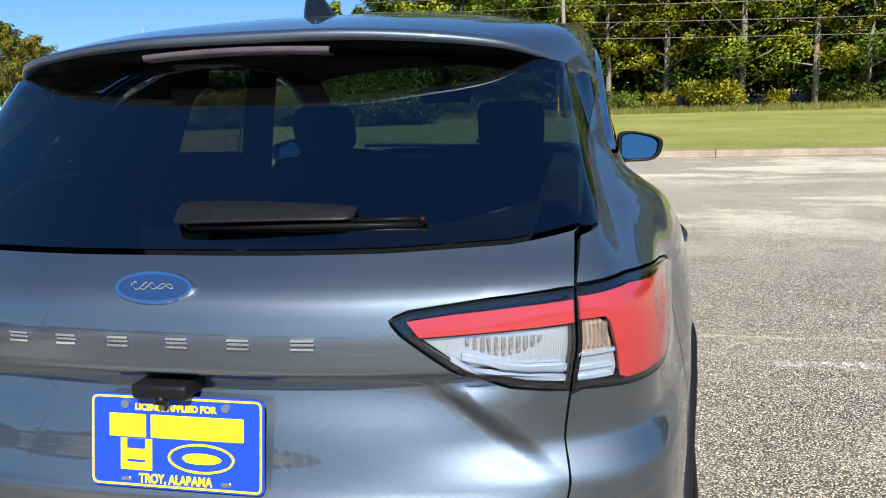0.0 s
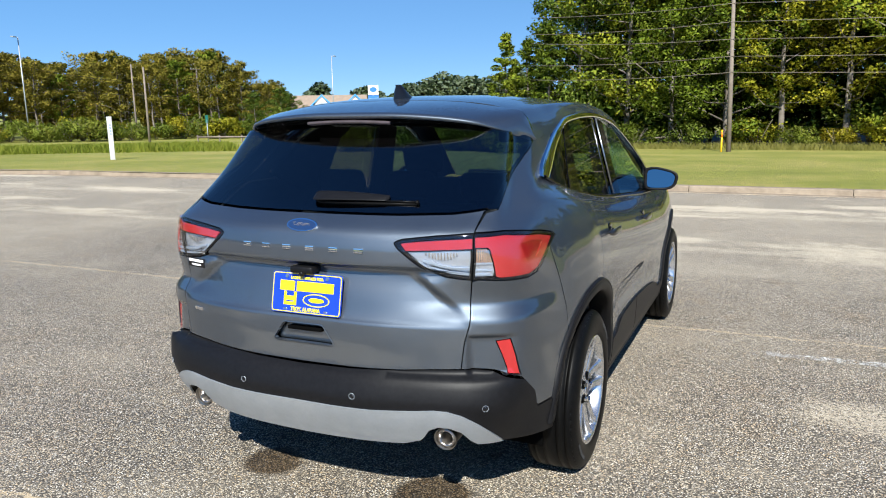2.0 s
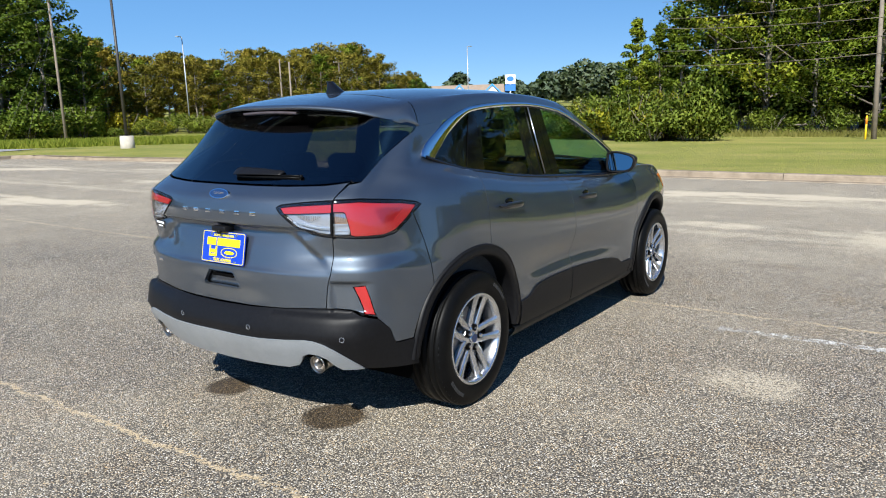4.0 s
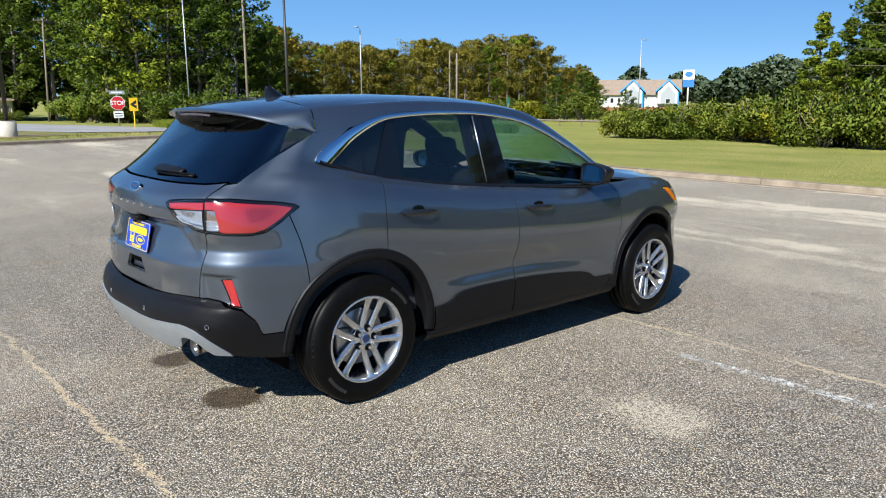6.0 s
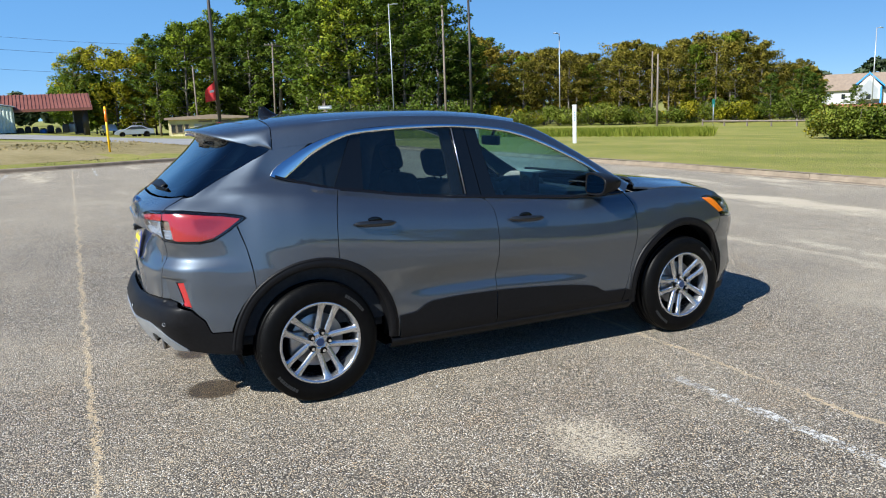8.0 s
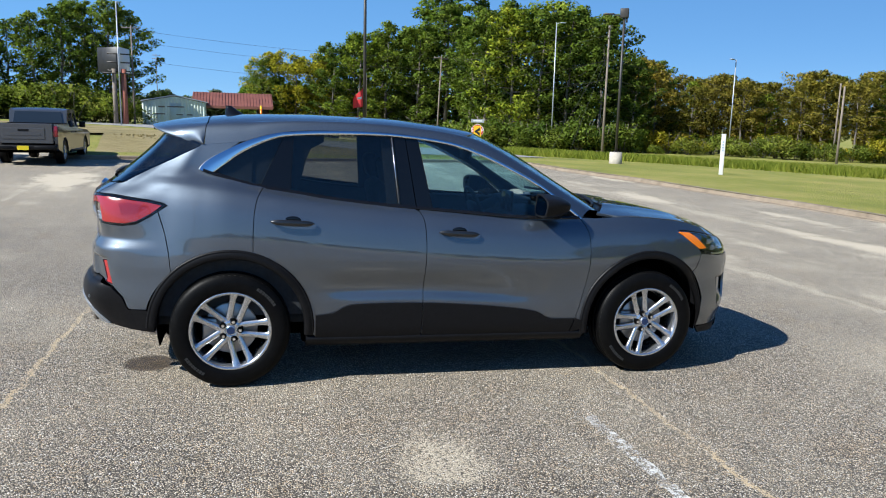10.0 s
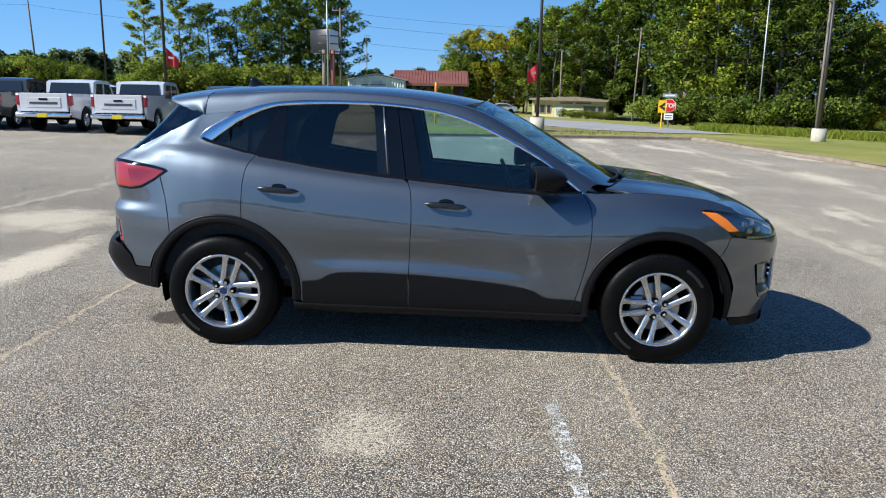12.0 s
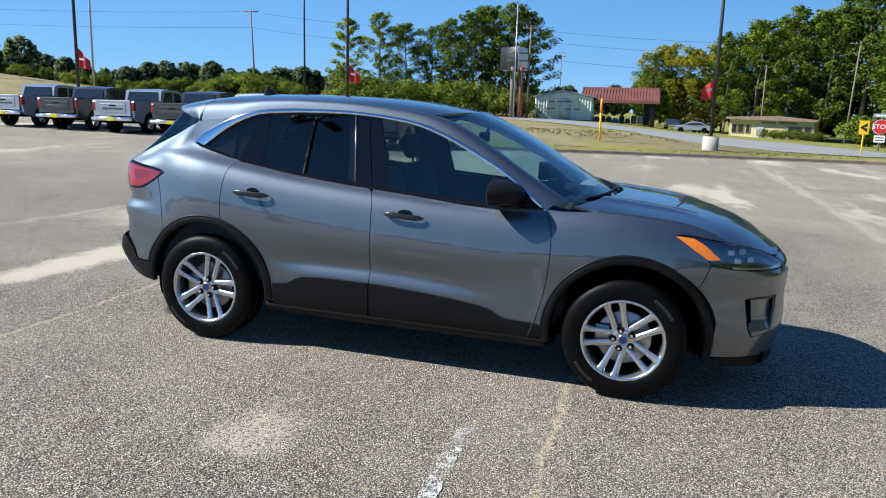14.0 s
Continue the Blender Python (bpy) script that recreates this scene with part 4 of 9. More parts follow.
def surf(s, z):
    """The right half of the body: point at the unrolled coordinate s and height z."""
    s, z = np.asarray(s, float), np.asarray(z, float)
    sg = np.where((s < S_REAR) | (s > S_FRONT), 1.0, -1.0)
    s = np.where(s < S_REAR, 2 * S_REAR - s, np.where(s > S_FRONT, 2 * S_FRONT - s, s))
    st = STATIONS
    S = np.array([2 * S_REAR - st[1][0]] + [q[0] for q in st] + [2 * S_FRONT - st[-2][0]])
    X = np.stack([st[1][1](z)] + [q[1](z) for q in st] + [st[-2][1](z)])
    W = np.stack([-st[1][2](z)] + [q[2](z) for q in st] + [-st[-2][2](z)])
    i = np.clip(np.searchsorted(S, s, side="right") - 1, 1, len(S) - 3)
    k = np.arange(len(s))
    t = (s - S[i]) / (S[i + 1] - S[i])
    res = []
    for A in (X, W):
        a, b, c, d = A[i - 1, k], A[i, k], A[i + 1, k], A[i + 2, k]
        h = S[i + 1] - S[i]
        h0, h2 = S[i] - S[i - 1], S[i + 2] - S[i + 1]
        m1 = ((c - b) / h * h0 + (b - a) / h0 * h) / (h0 + h) * h
        m2 = ((d - c) / h2 * h + (c - b) / h * h2) / (h + h2) * h
        t2, t3 = t * t, t ** 3
        res.append((2 * t3 - 3 * t2 + 1) * b + (t3 - 2 * t2 + t) * m1 + (3 * t2 - 2 * t3) * c + (t3 - t2) * m2)
    x, w = res
    # the plate recess ends in a slanting facet; the bumper corner has a pocket below a shelf
    edge = 0.435 + (0.985 - z) * 1.22
    x = x + np.where(s < -0.72, 0.028 * smooth(0.79, 0.94, z) * smooth(0.997, 0.955, z) * (smooth(0.37, 0.62, w) - smooth(edge - 0.035, edge + 0.03, w)), 0.0)
    x = x + np.where(s < -0.5, 0.018 * smooth(0.776, 0.760, z) * smooth(0.628, 0.642, z) * smooth(0.622, 0.640, w) * (1 - smooth(0.735, 0.795, w)), 0.0)
    return np.stack([x, sg * w, z], 1)


def s_of(axis, value, z, lo, hi):
    """The coordinate s between lo and hi at which x (axis 0) or the half width (axis 1) takes a value."""
    ss = np.linspace(lo, hi, 400)
    p = surf(ss, np.full(400, z))
    v = p[:, 0] if axis == 0 else -p[:, 1]
    return float(ss[np.argmin(abs(v - value))])


def rw(w, z):
    return (s_of(1, w, z, S_REAR, -0.5), z)


def sx(x, z):
    return (s_of(0, x, z, -0.95, 3.4), z)


def arc(cx, cz, r, a0, a1, n=24):
    return [(cx + r * math.cos(radians(a0 + (a1 - a0) * k / n)), cz + r * math.sin(radians(a0 + (a1 - a0) * k / n))) for k in range(n + 1)]


CAR_TILT = Matrix(((0.99981, 0.00002, 0.01959, 0), (0, 1, -0.0008, 0), (-0.01959, 0.0008, 0.99981, 0), (0, 0, 0, 1)))
car = tagged(empty("crossover_car", CAR_TILT), "dark grey metallic compact crossover parked on the chip-seal lot", "car")
AXLES = ((0.005, 0.360), (2.715, 0.358))
R_ARCH = 0.481

# outlines on the body side, in x and z
LAMP_TOP = [rw(0.381, 1.104), rw(0.40, 1.111), rw(0.52, 1.126), rw(0.62, 1.134), (-0.70, 1.136), (-0.58, 1.128), sx(-0.46, 1.113), sx(-0.375, 1.098)]
LAMP_LOW = [sx(-0.352, 1.084), sx(-0.37, 1.068), sx(-0.44, 1.026), sx(-0.53, 0.973), sx(-0.60, 0.962), (-0.72, 0.966), rw(0.655, 0.972), rw(0.60, 0.973), rw(0.545, 0.979), rw(0.505, 0.991), rw(0.47, 1.012), rw(0.43, 1.043), rw(0.39, 1.076), rw(0.375, 1.091), rw(0.374, 1.098)]
SPLIT = rw(0.645, 1.06)[0]
GATE_EDGE = [(SPLIT + 0.012, 1.2), (SPLIT, 1.135), (SPLIT, 0.968), rw(0.632, 0.86), rw(0.617, 0.74), rw(0.608, 0.655)]
GLASS_EDGE = [sx(-0.60, 1.203), sx(-0.53, 1.243), sx(-0.45, 1.288), sx(-0.36, 1.333), sx(-0.27, 1.380), sx(-0.185, 1.424), sx(-0.165, 1.44)]
CHROME_OUT = [(-0.185, 1.292), (-0.165, 1.322), (-0.11, 1.365), (0.027, 1.440), (0.13, 1.482), (0.232, 1.512), (0.335, 1.530), (0.575, 1.546), (0.853, 1.549), (1.028, 1.541),
              (1.204, 1.526), (1.381, 1.498), (1.562, 1.440), (1.747, 1.357), (1.935, 1.259), (2.06, 1.172), (2.169, 1.089), (2.225, 1.042)]
chrome_z = pchip([p[0] for p in CHROME_OUT], [p[1] for p in CHROME_OUT])
# roof crown, and the wind-screen's side edge
crown = pchip([-0.56, -0.35, -0.19, 0.0, 0.265, 0.56, 0.93, 1.23, 1.5, 1.66, 1.9], [1.535, 1.572, 1.598, 1.62, 1.636, 1.643, 1.641, 1.624, 1.592, 1.560, 1.47])


def roof_fn(x, y):
    x, y = np.asarray(x, float), np.asarray(y, float)
    u = abs(y) / 0.60
    return np.stack([x, y, crown(x) - 0.022 * u ** 2 - 0.036 * u ** 5], 1)


# --- panels of the body side, right and left
DOOR_GAP = [(1.112, 1.12), (1.135, 1.07), (1.157, 1.016), (1.166, 0.9), (1.167, 0.823), (1.162, 0.645), (1.159, 0.501), (1.158, 0.29)]
REAR_SEAM = [(0.19, 1.205), (0.153, 1.143), (0.135, 1.06), (0.128, 0.95), (0.127, 0.80)]
FRONT_SEAM = [(2.205, 1.05), (2.245, 0.985), (2.262, 0.92), (2.266, 0.80), (2.255, 0.65), (2.228, 0.51), (2.195, 0.38), (2.165, 0.29)]


def curve2(pts, n=6):
    return [tuple(p) for p in through_pts(pts, n)]


def belt_line(x0, x1, n=14, dz=0.0):
    return [(float(x), float(belt(x)) + dz) for x in np.linspace(x0, x1, n)]


def arc_between(ax, x0, x1, n=14):
    """Points of an arch over the wheel from x0 to x1."""
    cx, cz = AXLES[ax]
    a0, a1 = (math.degrees(math.acos(max(-1, min(1, (x - cx) / R_ARCH)))) for x in (x0, x1))
    return arc(cx, cz, R_ARCH, a0, a1, n)


x_seam_low = -0.334
CLAD_TOP = [(0.50, 0.437), (0.60, 0.450), (0.66, 0.485), (0.72, 0.502), (0.94, 0.510), (1.158, 0.508), (1.473, 0.492), (1.84, 0.455), (1.93, 0.436), (2.02, 0.39), (2.20, 0.385)]
clad_top = pchip([p[0] for p in CLAD_TOP], [p[1] for p in CLAD_TOP])

# --- body panels
for side, mir in (("right", False), ("left", True)):
    # quarter panel with the roof rail up to the spoiler seam
    quarter = (curve2([REAR_SEAM[0], REAR_SEAM[1], REAR_SEAM[2], REAR_SEAM[3], REAR_SEAM[4]], 5)
               + arc_between(0, 0.126, x_seam_low, 16)
               + curve2([(-0.345, 0.82), (-0.365, 0.923), (-0.40, 1.05)], 4)
               + [LAMP_LOW[0]] + LAMP_TOP[:3:-1] + [(SPLIT, 1.137), (SPLIT + 0.012, 1.195)] + GLASS_EDGE
               + [(-0.1, 1.447), (0.0, 1.457), (0.05, 1.4585)]
               + [(0.027, 1.440), (-0.11, 1.365), (-0.165, 1.322), (-0.187, 1.30), (-0.17, 1.288)]
               + [(-0.1, 1.267), (0.03, 1.231), (0.12, 1.21)])
    panel("quarter_panel", quarter, surf, PAINT, car, mirror=mir, step=0.02)
    # upper rear bumper corner, body coloured, below the lamp
    corner = ([(-0.343, 0.80), (-0.365, 0.923), (-0.402, 1.05)] + LAMP_LOW[2:7] + [(SPLIT, 0.964)] + GATE_EDGE[3:]
              + [rw(0.70, 0.648), rw(0.752, 0.630), rw(0.788, 0.612), sx(-0.605, 0.55), sx(-0.585, 0.495), (-0.55, 0.478), (-0.462, 0.478)] + arc_between(0, -0.457, x_seam_low, 10))
    refl = [rw(0.712, 0.752), rw(0.757, 0.757), rw(0.772, 0.70), rw(0.788, 0.620), rw(0.750, 0.634), rw(0.731, 0.70)]
    panel("bumper_corner", corner, surf, PAINT, car, mirror=mir, step=0.013, holes=[refl])
    panel("reflector", refl, surf, RED_LENS, car, "red rear reflector", mirror=mir, step=0.02, gap=0.003, lift=-0.004, closed_back=True)
    # doors
    rear_door = (belt_line(1.10, 0.20, 12, 0.0) + curve2(REAR_SEAM, 5) + arc_between(0, 0.13, 0.468, 14)[::1]
                 + [(0.478, 0.36), (0.482, 0.31), (0.52, 0.288)] + [(1.158, 0.288)] + curve2(DOOR_GAP[:0:-1], 4))
    rd = panel("rear_door", rear_door, surf, PAINT, car, mirror=mir, step=0.018)
    front_door = (belt_line(2.195, 1.13, 14, 0.0) + curve2(DOOR_GAP[1:], 4) + [(2.10, 0.283)] + curve2(FRONT_SEAM[::-1], 5))
    fd = panel("front_door", front_door, surf, PAINT, car, mirror=mir, step=0.018)
    # front fender
    fender = (curve2(FRONT_SEAM, 5)[:-1] + [(2.17, 0.30), (2.20, 0.30), (2.228, 0.352)] + arc_between(1, 2.234, 3.068, 22)
              + [sx(3.10, 0.70), sx(3.14, 0.815), sx(3.10, 0.868), sx(2.93, 0.966), sx(2.98, 0.972), sx(3.10, 0.957), sx(3.20, 0.942)]
              + [(float(x), float(belt(x)) - 0.008) for x in (3.16, 3.1, 2.95, 2.8, 2.65, 2.5, 2.4, 2.32)] + [(2.25, 1.05)])
    panel("front_fender", fender, surf, PAINT, car, mirror=mir, step=0.025)
    # dark cladding along the doors
    for dn, x0, x1, dr in (("rear", 0.497, 1.154, rd), ("front", 1.164, 2.19, fd)):
        xs = np.linspace(x0, x1, 26)
        cl = [(float(x), float(clad_top(x))) for x in xs]
        if dn == "front":
            cl = [p for p in cl if p[0] < 2.17] + [(2.186, 0.386)]
        cl = cl[::-1] + [(x0, 0.30), (x1 if dn == "rear" else 2.158, 0.292)]
        panel("door_cladding", cl, surf, BLACK_PLASTIC, dr, "black plastic cladding", mirror=mir, step=0.03, lift=0.011, gap=0.0)
    foot = [(2.194, 0.386), (2.212, 0.382), (2.246, 0.372), (2.242, 0.312), (2.167, 0.296)]
    panel("fender_cladding", foot, surf, BLACK_PLASTIC, car, "black plastic cladding at the fender's foot", mirror=mir, step=0.03, lift=0.011, gap=0.0)
    # arches
    for ax, a0, a1 in ((0, -6, 179), (1, -10, 190)):
        cx, cz = AXLES[ax]
        ring = []
        for rr, out in ((R_ARCH + 0.004, -0.004), (R_ARCH, 0.009), (R_ARCH - 0.007, 0.0125), (R_ARCH - 0.011, 0.009), (R_ARCH - 0.014, 0.0115), (0.437, 0.012), (0.428, 0.006), (0.425, -0.01), (0.425, -0.09)):
            row = []
            for k in range(49):
                a = radians(a0 + (a1 - a0) * k / 48)
                xo, zo = cx + (R_ARCH + 0.003) * math.cos(a), cz + (R_ARCH + 0.003) * math.sin(a)
                w = float(-surf(np.array([s_of(0, xo, max(zo, 0.3), -0.95, 3.5)]), np.array([max(zo, 0.3)]))[0, 1])
                row.append((cx + rr * math.cos(a), -(w + out), cz + rr * math.sin(a)))
            ring.append(row)
        strip("wheel_arch_trim", ring, BLACK_PLASTIC, car, "black plastic wheel arch trim", mirror=mir)
        # liner
        bm = bmesh.new()
        rows = []
        for y in (-0.80, -0.50):
            rows.append([bm.verts.new((cx + 0.43 * math.cos(radians(a)), y * (-1 if mir else 1), cz + 0.43 * math.sin(radians(a)))) for a in range(-12, 197, 8)])
        for i in range(len(rows[0]) - 1):
            bm.faces.new((rows[0][i], rows[0][i + 1], rows[1][i + 1], rows[1][i]))
        bm.faces.new(rows[1])
        part("wheel_liner", bm, MATT_BLACK, car, "black wheel arch liner")
    # sill
    bm = bmesh.new()
    prof = [(0.80, 0.222), (0.835, 0.234), (0.868, 0.270), (0.872, 0.292), (0.855, 0.305), (0.78, 0.31)]
    rows = [[bm.verts.new((x, (w if mir else -w), z)) for w, z in prof] for x in (0.44, 0.8, 1.2, 1.6, 2.0, 2.26)]
    for a, b in zip(rows, rows[1:]):
        for i in range(len(prof) - 1):
            bm.faces.new((a[i], a[i + 1], b[i + 1], b[i]))
    bmesh.ops.recalc_face_normals(bm, faces=bm.faces)
    part("sill", bm, BLACK_PLASTIC, car, "black plastic rocker sill")
    # roof rail and pillar from the spoiler seam to the wing: a loft between the chrome line and the roof's edge
    A, B = [], []
    for u in np.linspace(0, 1, 60):
        x = -0.153 + u * 2.373
        z = max(float(chrome_z(x)) + 0.001, 1.437 + 0.11 * (x + 0.153) if x < 0.1 else 0)
        A.append(np.array([x, -(float(side_w(x, z)) + 0.001 if x < 0.06 else green(x, z) + 0.012), z]))
    top = through_pts([(-0.14, 0.585, 1.560), (0.0, 0.588, 1.575), (0.3, 0.592, 1.592), (0.7, 0.594, 1.598), (1.1, 0.592, 1.583), (1.38, 0.588, 1.556), (1.55, 0.60, 1.522), (1.70, 0.618, 1.458), (1.9, 0.648, 1.345), (2.1, 0.684, 1.225), (2.33, 0.728, 1.098)], 12)
    us = np.linspace(0, 1, 60)
    tl = np.concatenate([[0], np.cumsum(np.linalg.norm(np.diff(top, axis=0), axis=1))])
    B = np.stack([np.interp(us * tl[-1], tl, top[:, j]) for j in range(3)], 1) * np.array([1, -1, 1])
    rowsr = []
    for f in np.linspace(0, 1, 9):
        rowsr.append([a * (1 - f) + b * f + np.array([0, -0.35, 1.0]) * 0.028 * math.sin(math.pi * f) * (1 - 0.35 * u) for a, b, u in zip(A, B, us)])
    strip("roof_rail", rowsr, PAINT, car, "grey roof rail running into the windscreen pillar", mirror=mir)
    # chrome moulding round the side windows
    for nm, outs, ins in (("window_moulding",
                           [p for p in CHROME_OUT],
                           [(-0.112, 1.264), (-0.09, 1.282), (-0.03, 1.328), (0.05, 1.388), (0.14, 1.438), (0.235, 1.479), (0.335, 1.503), (0.575, 1.521), (0.853, 1.527), (1.028, 1.522),
                            (1.2, 1.506), (1.375, 1.478), (1.553, 1.42), (1.737, 1.338), (1.925, 1.241), (2.048, 1.156), (2.155, 1.076), (2.20, 1.045)]),):
        oc, ic = through_pts(outs, 5), through_pts(ins, 5)
        rws = []
        for f, h in ((0, 0.0), (0.015, 0.011), (0.05, 0.0125), (0.5, 0.0135), (0.95, 0.0125), (0.985, 0.011), (1.0, -0.008)):
            c = oc * (1 - f) + ic * f
            rws.append([(p[0], -(float(green(p[0], p[1])) + 0.006 + h), p[1]) for p in c])
        strip(nm, rws, CHROME, car, "bright chrome window moulding", mirror=mir)
    low = [(float(x), float(belt(x))) for x in np.linspace(-0.16, 2.2, 50)]
    strip("belt_moulding", [[(x, -(float(green(x, z)) + 0.006 + h), z + dz) for x, z in low] for dz, h in ((-0.008, 0.006), (-0.005, 0.02), (0.006, 0.018), (0.014, 0.002))],
          GLOSS_BLACK, car, "black belt seal", mirror=mir)

    # glass and pillars of the side
    def gfn(x, z, d=0.0):
        x, z = np.asarray(x, float), np.asarray(z, float)
        return np.stack([x, -(green(x, z) + d), z], 1)

    def up(x):
        return float(pchip([-0.112, -0.03, 0.05, 0.14, 0.235, 0.335, 0.575, 0.853, 1.028, 1.2, 1.375, 1.553, 1.737, 1.925, 2.048, 2.155, 2.2],
                           [1.264, 1.328, 1.388, 1.438, 1.479, 1.503, 1.521, 1.527, 1.522, 1.506, 1.478, 1.42, 1.338, 1.241, 1.156, 1.076, 1.045])(x))

    def window_poly(xa, xb, ba, bb, n=14):
        """Bounded by the belt below, the moulding above and slanted ends (top x, belt x)."""
        topl = [(float(x), up(x) - 0.002) for x in np.linspace(xb, xa, n)]
        return [(float(x), float(belt(x)) + 0.004) for x in np.linspace(ba, bb, n)] + topl

    glass_q = window_poly(-0.05, 0.30, -0.09, 0.165)
    panel("quarter_window", glass_q, gfn, DARK_GLASS, car, "dark tinted fixed quarter glass", mirror=mir, step=0.05, thick=0.004, gap=0.001)
    panel("pillar_trim", window_poly(0.302, 0.365, 0.167, 0.345), gfn, PILLAR_BLACK, rd, "satin black window divider", mirror=mir, step=0.05, thick=0.01, gap=0.0005, lift=0.003)
    panel("rear_door_window", window_poly(0.365, 0.972, 0.345, 1.018), gfn, DARK_GLASS, rd, "dark tinted rear door glass", mirror=mir, step=0.05, thick=0.004, gap=0.001)
    panel("pillar_trim", window_poly(0.9735, 1.05, 1.0195, 1.118), gfn, PILLAR_BLACK, rd, "satin black door pillar", mirror=mir, step=0.05, thick=0.012, gap=0.001, lift=0.004)
    panel("pillar_trim", window_poly(1.052, 1.135, 1.122, 1.226), gfn, PILLAR_BLACK, fd, "satin black door pillar", mirror=mir, step=0.05, thick=0.012, gap=0.001, lift=0.004)
    panel("front_door_window", window_poly(1.137, 2.0, 1.228, 2.0), gfn, FRONT_GLASS, fd, "lightly tinted front door glass", mirror=mir, step=0.05, thick=0.004, gap=0.001)
    panel("mirror_patch", window_poly(2.0, 2.17, 2.0, 2.17, 6), gfn, BLACK_PLASTIC, fd, "black triangle below the pillar", mirror=mir, step=0.05, thick=0.012, gap=0.0005, lift=0.004)
    sgl = 1 if mir else -1
    bm = bmesh.new()
    add_tube(bm, [(1.005, sgl * (float(green(1.0, 1.118)) + 0.012), 1.118), (0.963, sgl * (float(green(1.0, 1.52)) + 0.012), 1.518)], 0.004, 6)
    part("chrome_strip", bm, SATIN, rd, "thin bright strip along the pillar")

# --- roof, spoiler, windscreen, bonnet
roof_edge = through_pts([(-0.14, 0.583), (0.3, 0.590), (0.8, 0.592), (1.2, 0.589), (1.45, 0.585)], 8)
ws_top = [(1.45, 0.585), (1.50, 0.54), (1.57, 0.40), (1.61, 0.2), (1.625, 0.0)]
half = [tuple(p) for p in roof_edge] + [tuple(p) for p in through_pts(ws_top, 5)[1:]]
roof_poly = [(p[0], -p[1]) for p in half] + [(p[0], p[1]) for p in half[::-1][1:]]
panel("roof", roof_poly, roof_fn, PAINT, car, step=0.05, gap=0.002)


# the spoiler: from the roof seam, which drops to a point at the glass, to the lip
RAIL_END = [np.array(r[0]) * np.array([1, -1, 1]) - np.array([0.005, 0, 0.001]) for r in rowsr]
SEAM_C = through_pts([(-0.147, 0, 1.604), (-0.147, 0.2, 1.601), (-0.147, 0.36, 1.592), (-0.145, 0.50, 1.573), RAIL_END[8], RAIL_END[5], RAIL_END[2], RAIL_END[0]], 6)
LIP_C = through_pts([(-0.505, 0, 1.545), (-0.50, 0.2, 1.543), (-0.475, 0.36, 1.533), (-0.435, 0.49, 1.517), (-0.378, 0.560, 1.498), (-0.305, 0.608, 1.475), (-0.225, 0.642, 1.452), RAIL_END[0] - np.array([0.004, 0, 0.001])], 6)
rows = []
for f in np.linspace(0, 1, 11):
    c = SEAM_C * (1 - f) + LIP_C * f
    c[:, 2] += 0.006 * math.sin(math.pi * f)
    c[:, 1] += 0.010 * math.sin(math.pi * f) * smooth(0.45, 0.62, c[:, 1])
    rows.append(c)
for dx, dz in ((-0.003, -0.008), (0.002, -0.016), (0.014, -0.019)):
    rows.append(LIP_C + np.array([dx, 0, dz]) * np.linspace(1, 0.3, len(LIP_C))[:, None])
full = [[tuple(p * np.array([1, -1, 1])) for p in r[::-1]] + [tuple(p) for p in r[1:]] for r in rows]
spoiler = strip("spoiler", full, PAINT, car, "body coloured roof spoiler")
under = []
for f in np.linspace(0, 1, 6):
    row = []
    for p in [q for q in full[-1] if abs(q[1]) < 0.565]:
        w = 1 - smooth(0.52, 0.62, abs(p[1]))
        row.append((p[0] + 0.002 + 0.17 * f * (0.15 + 0.85 * w), p[1] * (1 - 0.05 * f), p[2] - 0.02 * math.sin(f * 1.57) - 0.012 * f))
    under.append(row)
strip("spoiler_underside", under, GLOSS_BLACK, spoiler, "gloss black underside of the spoiler")

ws_side = through_pts([(1.45, 0.583, 1.540), (1.55, 0.592, 1.508), (1.70, 0.612, 1.450), (1.9, 0.642, 1.338), (2.1, 0.678, 1.218), (2.33, 0.722, 1.092)], 6)
ws_mid = through_pts([(1.625, 0, 1.573), (1.80, 0, 1.500), (2.0, 0, 1.400), (2.25, 0, 1.255), (2.62, 0, 1.045)], 8)
n = 25
sl = lambda c, n: np.stack([np.interp(np.linspace(0, 1, n), np.linspace(0, 1, len(c)), c[:, j]) for j in range(3)], 1)
ws_side, ws_mid = sl(ws_side, n), sl(ws_mid, n)
rows = []
for v in np.linspace(-1, 1, 33):
    f = 1 - abs(v) ** 2.2
    rows.append([(a[0] * (1 - f) + b[0] * f, v * a[1], a[2] * (1 - f) + b[2] * f) for a, b in zip(ws_side, ws_mid)])
strip("windscreen", rows, SHIELD_GLASS, car, "clear windscreen")

hood_c = pchip([2.30, 2.49, 2.69, 2.9, 3.1, 3.27, 3.40, 3.50, 3.555, 3.6], [1.115, 1.117, 1.10, 1.078, 1.05, 1.008, 0.955, 0.898, 0.862, 0.80])
EDGE_C = [(x, float(belt(x)) - 0.004) for x in (2.25, 2.4, 2.6, 2.8, 2.95)] + [(3.10, 1.0), (3.19, 0.962), (3.26, 0.938), (3.33, 0.927), (3.40, 0.913), (3.48, 0.897), (3.55, 0.880), (3.62, 0.860), (3.69, 0.852), (3.78, 0.862), (3.95, 0.866), (4.12, 0.867)]
EDGE_P = surf(np.array([q[0] for q in EDGE_C]), np.array([q[1] for q in EDGE_C]))
hw = pchip(EDGE_P[:, 0], -EDGE_P[:, 1])
hz = pchip(EDGE_P[:, 0], EDGE_P[:, 2])


